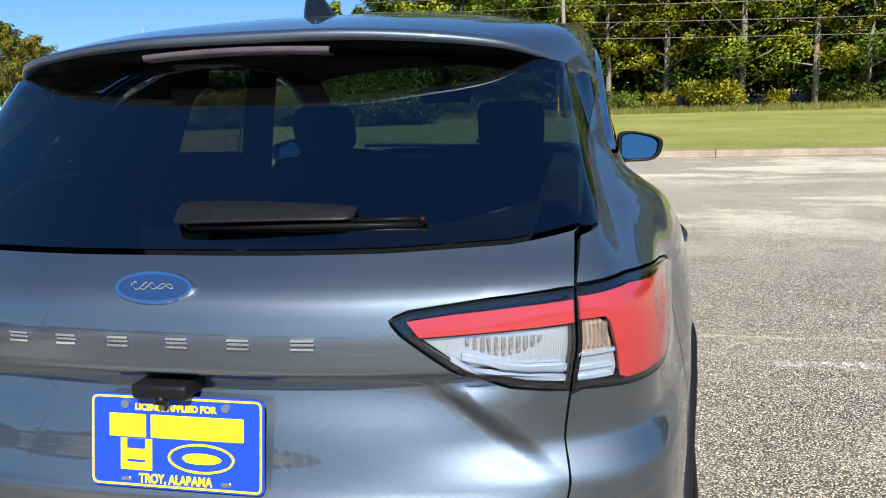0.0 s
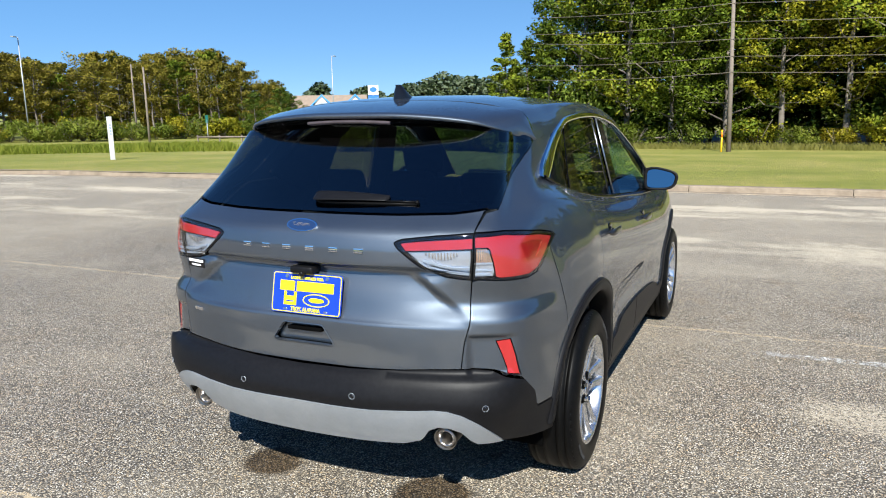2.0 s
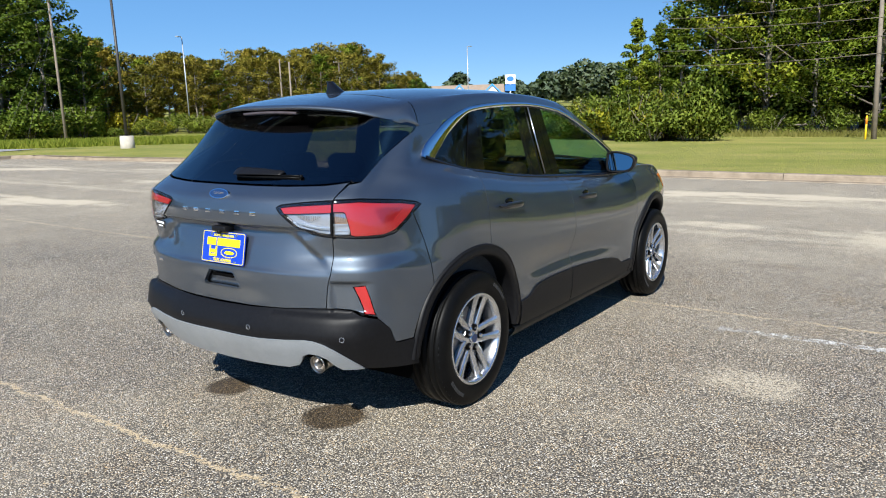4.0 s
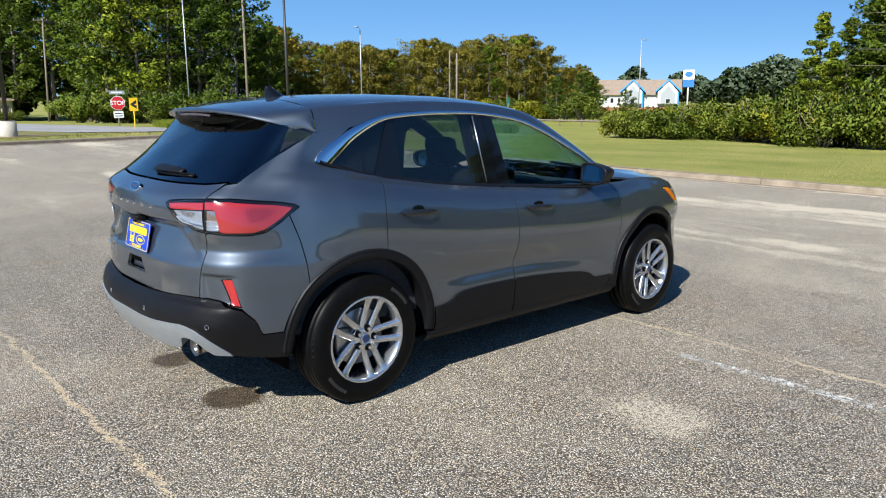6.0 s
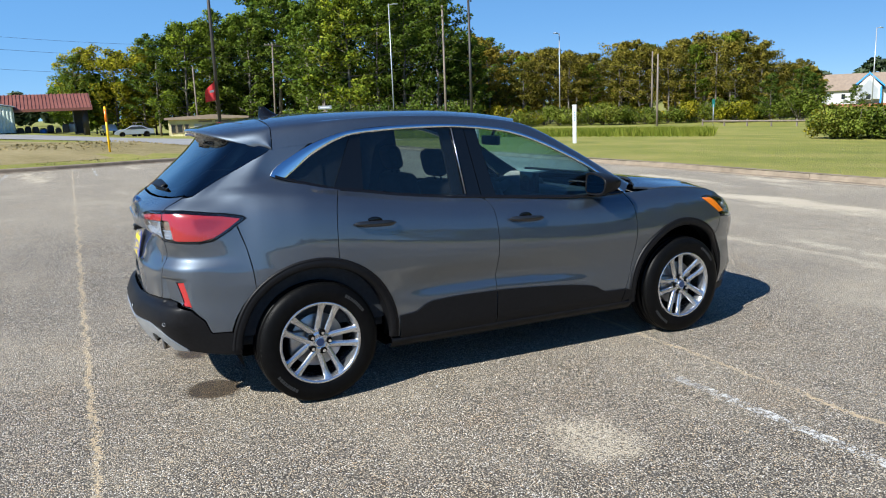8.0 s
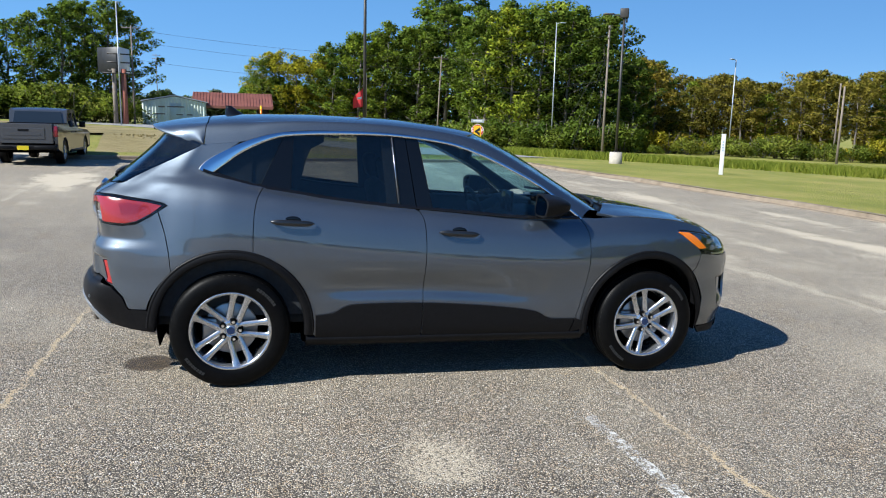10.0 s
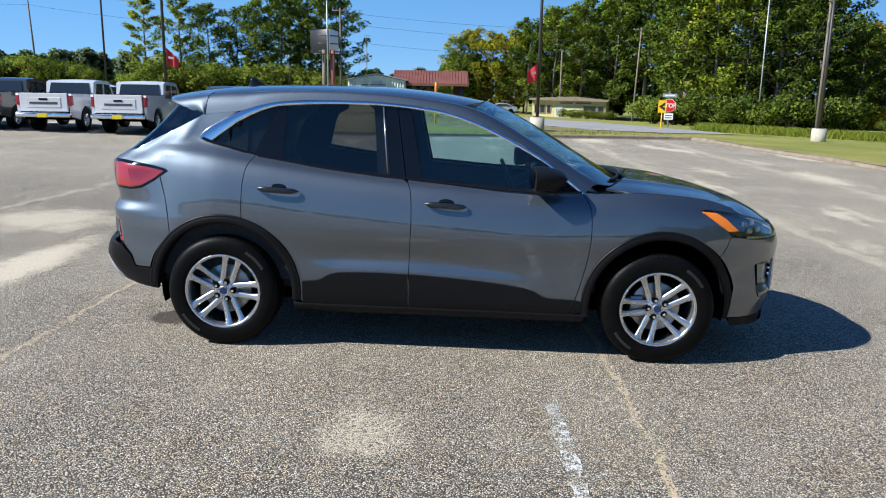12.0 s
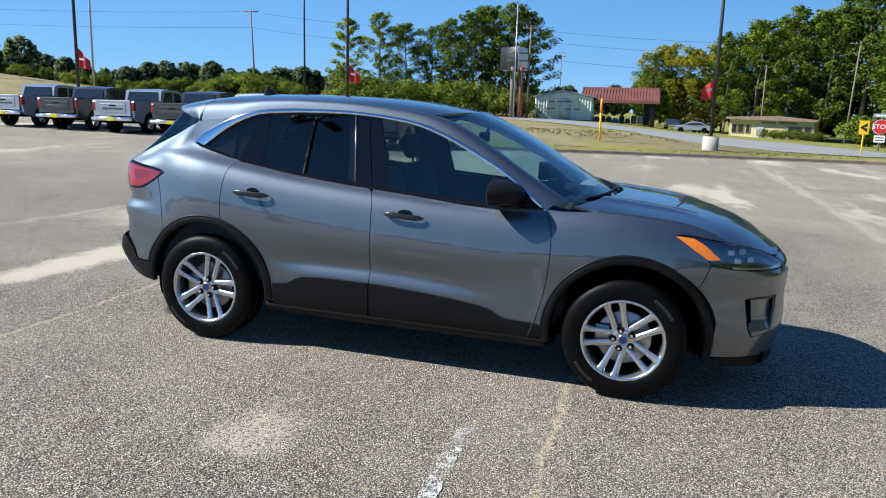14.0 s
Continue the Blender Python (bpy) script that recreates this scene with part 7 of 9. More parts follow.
hl_rows = [[(x, y, float(crown(x)) - 0.05 - 0.05 * (abs(y) / 0.58) ** 3) for x in np.linspace(-0.35, 1.55, 14)] for y in np.linspace(-0.57, 0.57, 13)]
strip("headlining", hl_rows, CABIN_GREY, car, "pale grey headlining")


def seat(name, x, y, width, back_top):
    st = empty(name)
    st.parent = car
    bm = bmesh.new()
    add_box(bm, x - 0.02, x + 0.52, y - width / 2, y + width / 2, 0.58, 0.72, None, 0.05, 3)
    part("cushion", bm, CABIN, st)
    bm = bmesh.new()
    m = Matrix.Translation((x, y, 0.66)) @ pose(0, 0, 0, 0, -14, 0)
    add_box(bm, -0.10, 0.04, -width / 2, width / 2, 0.0, back_top - 0.66, m, 0.055, 3)
    part("backrest", bm, CABIN, st)
    for hy in ((0.0,) if width < 0.7 else (-0.38, 0.0, 0.38)):
        bm = bmesh.new()
        add_box(bm, -0.085, 0.015, hy - 0.125, hy + 0.125, back_top - 0.66 + 0.03, back_top - 0.66 + 0.21 - (0.05 if width > 0.7 else 0), m, 0.045, 3)
        for p in (-0.05, 0.05):
            add_cyl(bm, m @ Vector((-0.035, hy + p, back_top - 0.70)), m @ Vector((-0.035, hy + p, back_top - 0.60)), 0.007, n=8)
        part("headrest", bm, CABIN, st)
    return st


seat("front_seat", 1.18, -0.37, 0.50, 1.20)
seat("front_seat", 1.18, 0.37, 0.50, 1.20)
seat("rear_seat", 0.24, 0.0, 1.26, 1.15)
dash = empty("dashboard")
dash.parent = car
bm = bmesh.new()
add_box(bm, 1.98, 2.30, -0.70, 0.70, 0.72, 1.03, None, 0.06, 3)
add_box(bm, 2.02, 2.25, 0.20, 0.56, 1.0, 1.08, None, 0.03, 3)
add_box(bm, 1.5, 2.0, -0.13, 0.13, 0.45, 0.78, None, 0.04, 3)
part("panel", bm, CABIN, dash)
bm = bmesh.new()
add_box(bm, 1.96, 1.985, -0.12, 0.12, 1.0, 1.15, None, 0.008, 2)
part("screen", bm, GLOSS_BLACK, dash)
bm = bmesh.new()
bmm = Matrix.Translation((1.84, 0.37, 0.96)) @ pose(0, 0, 0, 0, 66, 0)
pts = [bmm @ Vector((0.185 * math.cos(a), 0.185 * math.sin(a), 0)) for a in [2 * math.pi * k / 32 for k in range(33)]]
add_tube(bm, pts, 0.015, 8)
add_box(bm, -0.06, 0.06, -0.17, 0.17, -0.02, 0.02, bmm, 0.015, 2)
add_cyl(bm, bmm @ Vector((0, 0, -0.02)), bmm @ Vector((0, 0, 0.2)), 0.04, n=12)
part("steering_wheel", bm, CABIN, dash, "black steering wheel")
bm = bmesh.new()
add_box(bm, 1.62, 1.65, -0.12, 0.12, 1.37, 1.44, None, 0.012, 2)
add_cyl(bm, (1.65, 0, 1.43), (1.68, 0, 1.53), 0.012, n=8)
part("inside_mirror", bm, CABIN, car, "inside mirror")
# wipers in front of the windscreen
for y0, y1 in ((-0.55, 0.0), (0.05, 0.62)):
    bm = bmesh.new()
    ptsw = []
    for f in np.linspace(0, 1, 9):
        y = y0 + (y1 - y0) * f
        xx = 2.33 + 0.29 * (1 - (abs(y) / 0.72) ** 2.2) - 0.05 - 0.03 * f
        ptsw.append((xx, y, 1.098 + 0.03 * f))
    add_tube(bm, ptsw, 0.011, 6)
    part("front_wiper", bm, BLACK_PLASTIC, car, "black front wiper")

# ---- trees ----
rng = np.random.default_rng(11)


def leaf_mesh(name, centres, size, flat=0.35, outward=None):
    """Many pointed leaf clumps, each a folded diamond, at random turns; outward: the side to which each one's clump swells."""
    n = len(centres)
    a = rng.normal(size=(n, 3))
    a[:, 2] = a[:, 2] * flat
    a /= np.linalg.norm(a, axis=1)[:, None]
    b = rng.normal(size=(n, 3))
    b -= np.sum(a * b, 1)[:, None] * a
    b /= np.linalg.norm(b, axis=1)[:, None]
    s = size * rng.uniform(0.55, 1.35, n)[:, None]
    nn = np.cross(a, b)
    fold = s * 0.22 * nn
    v = np.stack([centres - a * s, centres - b * s * 0.62 + fold, centres + a * s, centres + b * s * 0.62 + fold], 1).reshape(-1, 3)
    f = [(4 * i, 4 * i + 1, 4 * i + 2, 4 * i + 3) for i in range(n)]
    me = bpy.data.meshes.new(name)
    me.from_pydata(v.tolist(), [], f)
    if outward is not None:
        o = outward / (np.linalg.norm(outward, axis=1)[:, None] + 1e-9)
        nf = nn * np.sign(np.sum(nn * o, 1))[:, None]
        o = nf * 0.40 + o * 0.85 + np.array([0, 0, 0.15])
        o /= np.linalg.norm(o, axis=1)[:, None]
        me.shade_smooth()
        me.normals_split_custom_set_from_vertices(np.repeat(o, 4, 0).tolist())
    return me


def tree_proto(kind, h, spread, leaf, n_leaf, material, bare=0.25, pine=False, cone=0.75):
    """A tapered trunk with limbs, and a crown of clumps round the limbs' ends."""
    root = empty(kind)
    bm = bmesh.new()
    pts, rad = [], []
    lean = rng.normal(size=2) * 0.03 * h
    for i in range(8):
        f = i / 7
        pts.append((lean[0] * f * f + rng.normal() * 0.01 * h * f, lean[1] * f * f + rng.normal() * 0.01 * h * f, h * 0.96 * f - 0.3 * (i == 0)))
        rad.append(h * 0.014 * (1 - f) ** 0.8 + 0.02)
    add_tube(bm, pts, rad, 8)
    tips, wts = [], []
    nl = 34 if not pine else 40
    for k in range(nl):
        f = bare + (1 - bare) * (k + 0.5) / nl
        base = Vector(np.array([np.interp(f * 7, range(8), [p[j] for p in pts]) for j in range(3)]))
        ang = k * 2.4 + rng.uniform(-0.4, 0.4)
        if pine:
            reach = spread * (1.06 - cone * f) * rng.uniform(0.6, 1.1)
            up_ = rng.uniform(-0.02, 0.1) * h * 0.5
        else:
            reach = spread * math.sin(math.pi * min(0.97, 0.25 + 0.72 * (f - bare) / (1 - bare))) ** 0.7 * rng.uniform(0.55, 1.1)
            up_ = reach * rng.uniform(0.15, 0.7)
        end = base + Vector((math.cos(ang) * reach, math.sin(ang) * reach, up_))
        mid = base.lerp(end, 0.5) + Vector((0, 0, -0.05 * reach + rng.normal() * 0.08 * reach))
        add_tube(bm, [base, mid, end], [rad[0] * 0.35 * (1.1 - f), rad[0] * 0.2 * (1.1 - f), 0.012], 5)
        for g in (0.4, 0.65, 0.85, 1.0):
            q = base.lerp(end, g)
            tips.append((q.x, q.y, q.z))
            wts.append(0.5 + g)
    part("trunk", bm, BARK, root, "grey-brown trunk with limbs")
    tips = np.array(tips)
    wts = np.array(wts) / np.sum(wts)
    pick = rng.choice(len(tips), n_leaf, p=wts)
    rad_c = spread * (0.205 if not pine else 0.17)
    off = rng.normal(size=(n_leaf, 3))
    off /= np.linalg.norm(off, axis=1)[:, None]
    off *= (rng.uniform(0.15, 1, n_leaf) ** 0.45)[:, None] * rad_c * rng.uniform(0.6, 1.15, len(tips))[pick][:, None]
    off[:, 2] *= 0.62
    spots = tips[pick] + off
    core = np.stack([spots[:, 0] * 0 + lean[0] * 0.4, spots[:, 0] * 0 + lean[1] * 0.4, spots[:, 2] * 0.8 + 0.1 * h], 1)
    me = leaf_mesh("crown", spots, leaf, 0.5, off / rad_c + 0.5 * (spots - core) / spread)
    mesh_part("crown", me, material, root, "", False)
    return root


def shrub_proto(kind, h, w, n_leaf, leaf, material):
    root = empty(kind)
    bm = bmesh.new()
    for k in range(7):
        a = k * 0.9
        add_tube(bm, [(0.05 * math.cos(a), 0.05 * math.sin(a), -0.1), (w * 0.2 * math.cos(a), w * 0.2 * math.sin(a), h * 0.45), (w * 0.35 * math.cos(a), w * 0.35 * math.sin(a), h * 0.8)], [0.03, 0.02, 0.008], 5)
    part("woody_base", bm, BARK, root, "bare woody stems")
    c = []
    for k in range(14):
        a, r = rng.uniform(0, 6.283), w * 0.5 * math.sqrt(rng.uniform(0, 1))
        c.append((r * math.cos(a), r * math.sin(a), h * rng.uniform(0.25, 0.9) * (1 - 0.4 * (2 * r / w) ** 2)))
    c = np.array(c)
    p = c[rng.integers(0, len(c), n_leaf)]
    off = rng.normal(size=(n_leaf, 3))
    off /= np.linalg.norm(off, axis=1)[:, None]
    p = p + off * (rng.uniform(0.2, 1, n_leaf) ** 0.5)[:, None] * np.array([w * 0.24, w * 0.24, h * 0.24])
    p[:, 2] = np.maximum(p[:, 2], 0.05)
    mesh_part("foliage", leaf_mesh("foliage", p, leaf, 0.5, off + p * np.array([0.5, 0.5, 0.3])), material, root, "", False)
    return root


PROTO = {}


def place(kind, x, y, s, label, category, group, rz=None, sz=None, sink=0.0):
    """Sets a tree or shrub at x and y; the first one of a kind is the original, the others are copies."""
    rz = rng.uniform(0, 360) if rz is None else rz
    m = pose(x, y, top_z(x, y) - sink, 0, 0, rz) @ Matrix.Diagonal((s, s, sz or s, 1))
    root, used = PROTO[kind]
    if not used:
        root.matrix_basis = m
        PROTO[kind] = (root, True)
        ob = root
    else:
        ob = copy_thing(root, Matrix.Identity(4))
        ob.matrix_basis = m
    return tagged(ob, label, category, group)


def proto(kind, root):
    PROTO[kind] = (root, False)


PROTO_H = {"oak_a": 14, "oak_b": 13, "oak_c": 11, "gum": 13, "edge_a": 14, "edge_b": 13, "edge_c": 13, "olive_a": 12, "olive_b": 12, "dark_a": 15, "pine_a": 17, "pine_b": 10}
proto("oak_a", tree_proto("broadleaf_tree", 14, 4.8, 0.15, 7000, LEAF_GREEN, 0.06))
proto("oak_b", tree_proto("broadleaf_tree", 13, 4.4, 0.15, 6800, LEAF_DARK, 0.08))
proto("oak_c", tree_proto("broadleaf_tree", 11, 4.5, 0.15, 7000, LEAF_YELLOW, 0.06))
proto("gum", tree_proto("slender_tree", 13, 3.2, 0.14, 5500, LEAF_GREEN, 0.15))
# finer ones for the edge of the near woods
proto("edge_a", tree_proto("broadleaf_tree", 14, 4.6, 0.105, 15000, LEAF_GREEN, 0.05))
proto("edge_b", tree_proto("broadleaf_tree", 13, 4.2, 0.105, 14000, LEAF_DARK, 0.05))
proto("edge_c", tree_proto("slender_tree", 13, 3.6, 0.10, 13000, LEAF_YELLOW, 0.16))
proto("olive_a", tree_proto("olive_leaved_tree", 12, 4.6, 0.15, 7000, LEAF_OLIVE, 0.30))
proto("olive_b", tree_proto("olive_leaved_tree", 12, 4.2, 0.15, 6800, LEAF_OLIVE, 0.22))
proto("dark_a", tree_proto("tall_dark_tree", 15, 4.6, 0.15, 8500, LEAF_DARK, 0.14))
proto("pine_a", tree_proto("pine_tree", 17, 4.0, 0.15, 6800, LEAF_DARK, 0.34, True))
proto("pine_b", tree_proto("pine_tree", 10, 2.9, 0.10, 8000, LEAF_GREEN, 0.03, True, 1.02))
proto("shrub_a", shrub_proto("shrub", 2.3, 3.4, 3000, 0.08, LEAF_SHRUB))
proto("shrub_b", shrub_proto("shrub", 1.8, 3.0, 2400, 0.075, LEAF_SHRUB))
proto("shrub_d", shrub_proto("shrub", 2.6, 2.6, 2400, 0.09, LEAF_DARK))
proto("shrub_y", shrub_proto("shrub", 2.0, 2.6, 2200, 0.08, LEAF_YELLOW))


def polar(az, d, e=(0.0, -4.0)):
    return e[0] + d * math.cos(radians(az)), e[1] + d * math.sin(radians(az))


# how high the tree tops stand over the horizon, in degrees by direction
TOP_EL = pchip([38, 39.6, 41, 42.5, 45, 47, 49, 51, 53, 55, 57, 58.3, 59.2, 60.5, 62, 63, 64, 65.5, 67, 70, 73, 76, 78, 80, 82, 84, 85.2, 86, 87.2, 88.8, 90, 91, 97.6, 98.8, 100.5, 102, 104, 106, 107.3, 108.7, 110, 112, 113.2],
               [2.0, 2.1, 3.3, 4.2, 4.2, 4.0, 4.2, 3.5, 3.2, 3.6, 4.0, 3.5, 4.4, 4.9, 5.1, 6.4, 7.8, 9.0, 9.0, 8.5, 9.2, 9.8, 8.3, 7.7, 7.2, 6.4, 5.4, 4.2, 4.5, 4.9, 4.3, 3.0, 5.4, 6.9, 7.7, 7.4, 6.8, 6.0, 5.6, 6.5, 6.9, 6.8, 5.8])


def to_skyline(kind, x, y):
    """The scale at which a tree of this kind reaches the skyline from where it stands."""
    az, d = math.degrees(math.atan2(y + 4.0, x)), math.hypot(x, y + 4.0)
    return (1.6 + d * math.tan(radians(float(TOP_EL(az)))) - top_z(x, y)) / (PROTO_H[kind] * 0.985)


# woods beyond the front kerb
WOODS = "trees of the woods beyond the front kerb"
for row, (d0, kinds) in enumerate(((49, ("edge_a", "edge_c", "edge_b", "edge_a", "edge_c", "edge_c")), (54, ("oak_b", "oak_a", "pine_a", "gum")), (60, ("oak_b", "dark_a", "oak_a", "pine_a")))):
    k = 0
    y = -58.0
    while y < (13.2 if row == 0 else 14.6):
        kd = kinds[(k * 5 + row) % len(kinds)]
        if row == 0 and y > 3:
            kd = ("edge_b", "edge_a", "edge_a")[k % 3]
        edge = float(smooth(17, 12.5, y))
        s = rng.uniform(0.85, 1.12) * (0.62 + 0.42 * edge) * (1 + 0.14 * row)
        place(kd, d0 + rng.uniform(-1.6, 1.6) + (2.5 if y > 6 else 0), y, s, "leafy roadside tree at the edge of the woods" if row == 0 else "tall tree standing deeper in the woods", "tree", WOODS)
        y += rng.uniform(3.0, 4.6)
        k += 1
for i, (x, y, s) in enumerate(((52, 17.4, 0.86), (53, 15.9, 0.82), (54, 15.0, 0.95), (51, 13.9, 0.9), (56, 18.2, 0.7), (52, 14.6, 0.6), (50, 16.4, 0.5), (51, 18.3, 0.45))):
    place("pine_b", x, y, s, "young spiky conifer at the end of the woods", "tree", WOODS)
y = -50.0
while y < 20:
    kd = ("shrub_a", "shrub_b", "shrub_y")[int(rng.integers(0, 3))]
    place(kd, 47.6 + rng.uniform(-1.0, 1.8), y, rng.uniform(0.5, 1.15), "wild undergrowth at the foot of the woods", "shrub", "undergrowth along the woods")
    y += rng.uniform(2.0, 4.6)

y = -56.0
while y < 15:
    place(("shrub_d", "shrub_a", "shrub_d")[int(rng.integers(0, 3))], 52.5 + rng.uniform(-1.5, 2.5), y, rng.uniform(1.3, 2.3), "dark bush between the trunks of the woods", "shrub", "bushes deep in the woods")
    y += rng.uniform(1.7, 2.7)

# shrub belt right of the white building, seen over the bonnet
for i in range(46):
    f = i / 45
    a = 36.0 - 16.5 * f + rng.uniform(-0.5, 0.5)
    d = 39 + 5 * rng.uniform(0, 1) + 3 * math.sin(f * 5)
    x, y = polar(a, d)
    place(("shrub_y", "shrub_b", "shrub_y", "shrub_a", "shrub_b", "shrub_y")[i % 6], x, y, rng.uniform(0.65, 1.12), "dense green roadside shrub", "shrub", "shrub belt along the road", sz=rng.uniform(0.75, 1.15) * (0.85 + 0.5 * f))
# small trees before the white building
for x, y, s in ((73.2, 53.8, 0.46), (74.0, 52.6, 0.40), (71.0, 56.0, 0.42), (77.5, 50.0, 0.30)):
    place("oak_b", x, y, s, "small green tree before the white building", "tree", "small trees before the white building")
# olive-gold wood beyond
k = 0
for d in (104, 112, 121):
    a = 38.8
    while a < 62.5:
        x, y = polar(a + rng.uniform(-0.3, 0.3), d + rng.uniform(-3, 3))
        kd = ("olive_a", "olive_b", "olive_a", "gum")[k % 4] if a < 58 else ("dark_a", "olive_b")[k % 2]
        place(kd, x, y, to_skyline(kd, x, y) * rng.uniform(0.84, 1.02), "tree with olive and gold autumn foliage", "tree", "olive-gold wood across the road")
        a += rng.uniform(1.5, 2.3)
        k += 1
# dark wood straight across
k = 0
for d in (92, 100, 108):
    a = 62.0
    while a < 86.5:
        x, y = polar(a + rng.uniform(-0.3, 0.3), d + rng.uniform(-3, 3) + (24 if a > 75 else 0))
        kd = ("dark_a", "pine_a", "oak_b", "dark_a", "oak_a")[k % 5]
        place(kd, x, y, to_skyline(kd, x, y) * rng.uniform(0.84, 1.03), "tall dark green tree in the wood across the road", "tree", "dark wood across the road")
        a += rng.uniform(1.9, 2.8)
        k += 1
for a, d, s, kd in ((87.4, 122, 1.15, "oak_c"), (88.8, 125, 1.0, "oak_c"), (85.6, 122, 1.2, "oak_c"), (89.9, 122, 0.98, "oak_b")):
    place(kd, *polar(a, d), to_skyline(kd, *polar(a, d)) * (0.9 + 0.08 * s), "rounded tree with yellowing leaves" if kd == "oak_c" else "green tree behind the sheds", "tree", "trees behind the sheds")
# tall group by the billboard
for a, d, s, kd in ((100.2, 118, 1.0, "dark_a"), (101.8, 121, 1.12, "pine_a"), (103.2, 118, 1.0, "oak_b"), (104.8, 117, 1.02, "dark_a"), (106.4, 120, 1.1, "oak_b"), (108.2, 119, 0.95, "dark_a"), (110.2, 116, 1.05, "gum"), (112.6, 113, 0.98, "gum"), (99.0, 121, 0.85, "oak_b"), (102.5, 126, 1.2, "dark_a")):
    place(kd, *polar(a, d), to_skyline(kd, *polar(a, d)) * (0.92 + 0.08 * s), "tall tree in the group behind the billboard", "tree", "tree group behind the billboard")
for i in range(22):
    a = 99.5 + 0.62 * i
    place(("shrub_a", "shrub_b")[i % 2], *polar(a, 104 + rng.uniform(-2, 4)), rng.uniform(1.6, 2.6), "dense shrub below the tall trees", "shrub", "shrubs below the tall trees")
for i in range(26):
    place(("shrub_d", "shrub_b", "shrub_d")[i % 3], *polar(62.5 + 0.50 * i + rng.uniform(-0.3, 0.3), 84 + rng.uniform(-2, 4)), rng.uniform(1.0, 1.8), "undergrowth below the dark wood", "shrub", "undergrowth below the dark wood")


def far_woods(name, a0, a1, d, h_of, material, label, leaf=0.9, n=9000, depth=40):
    """A distant wood in one mesh: heaped crowns of many clumps."""
    cen, outs = [], []
    m = max(4, int(abs(a1 - a0) * d / 57 / 3.2))
    per = n // m
    for i in range(m):
        a = a0 + (a1 - a0) * (i + rng.uniform(0, 1)) / m
        dd = d + rng.uniform(0, depth)
        x, y = polar(a, dd)
        h = h_of(a) * rng.uniform(0.82, 1.06)
        off = rng.normal(size=(per, 3))
        off /= np.linalg.norm(off, axis=1)[:, None]
        off *= (rng.uniform(0.3, 1, per) ** 0.4)[:, None] * np.array([0.34 * h, 0.34 * h, 0.46 * h])
        cen.append(np.array([x, y, top_z(x, y) + 0.52 * h]) + off)
        outs.append(off)
    return tagged(mesh_part(name, leaf_mesh(name, np.concatenate(cen), leaf, 0.5, np.concatenate(outs)), material, None, "", False), label, "woods", "", "stuff")


SKYLINE = lambda a: 250 * math.tan(radians(float(pchip([113, 116, 118.7, 121, 123.3, 125.5, 127.6, 129.5, 132, 133.4, 135, 140, 150], [2.34, 2.54, 2.37, 2.2, 2.89, 2.97, 2.3, 2.14, 2.0, 2.57, 2.94, 2.8, 2.6])(a)))) - 0.2
# the far woods wear the leaf colours with haze painted in
far_woods("far_woods", 113.5, 150, 230, SKYLINE, HAZED_LEAF, "distant woods along the skyline behind the truck row", 0.7, 42000)
far_woods("far_woods", 90.5, 116, 240, lambda a: 8.8 + 1.0 * math.sin(a * 2.1), HAZED_LEAF, "distant woods along the skyline beyond the road", 0.85, 20000)
far_woods("far_woods", 17, 30, 330, lambda a: float(pchip([17, 21, 25, 28, 30], [17, 20, 18, 13, 10])(a)), HAZED_LEAF, "distant wooded rise", 1.1, 16000, 60)
far_woods("far_woods", 27, 42, 235, lambda a: 10 + 1.5 * math.sin(a * 1.7), HAZED_LEAF, "distant woods behind the white building", 0.9, 14000)
for i in range(30):
    place(("shrub_a", "shrub_b", "shrub_y")[i % 3], *polar(38.5 + 0.8 * i + rng.uniform(-0.3, 0.3), 94 + rng.uniform(-3, 6)), rng.uniform(0.55, 1.75), "undergrowth below the olive wood", "shrub", "undergrowth below the olive wood")
far_woods("wood_depth", 37.5, 63, 122, lambda a: 7.0, LEAF_OLIVE, "deep part of the olive wood", 0.45, 16000, 25)
far_woods("wood_depth", 61, 92, 122, lambda a: 10.0, LEAF_DARK, "deep part of the dark wood", 0.45, 18000, 25)
far_woods("wood_depth", -62, 13.5, 62, lambda a: 13.5, LEAF_DARK, "deep part of the woods beyond the kerb", 0.26, 62000, 14)
# never in view: added to close the horizon mirrored in the car's side
far_woods("far_woods", 150, 340, 150, lambda a: 4.6 + 1.0 * math.sin(a * 0.7), HAZED_LEAF, "unseen woods added behind the lot to close the reflected horizon", 1.0, 26000)


def weeds(name, pts_fn, n, h, material, label, wide=0.035):
    """Tall weeds: narrow upright blades in one mesh."""
    v, f = [], []
    for i in range(n):
        x, y = pts_fn()
        hh = h * rng.uniform(0.45, 1.2)
        a = rng.uniform(0, 6.283)
        w = wide * (1 + 0.8 * rng.uniform())
        lx, ly = rng.normal() * 0.3 * hh, rng.normal() * 0.3 * hh
        z = top_z(x, y) - 0.03
        k = len(v)
        v += [(x - w * math.cos(a), y - w * math.sin(a), z), (x + w * math.cos(a), y + w * math.sin(a), z), (x + lx + w * 0.5 * math.cos(a), y + ly + w * 0.5 * math.sin(a), z + hh * 0.7), (x + lx * 1.5, y + ly * 1.5, z + hh)]
        f += [(k, k + 1, k + 2, k + 3)]
    me = bpy.data.meshes.new(name)
    me.from_pydata(v, [], f)
    return tagged(mesh_part(name, me, material, None, "", False), label, "weeds", "", "stuff")


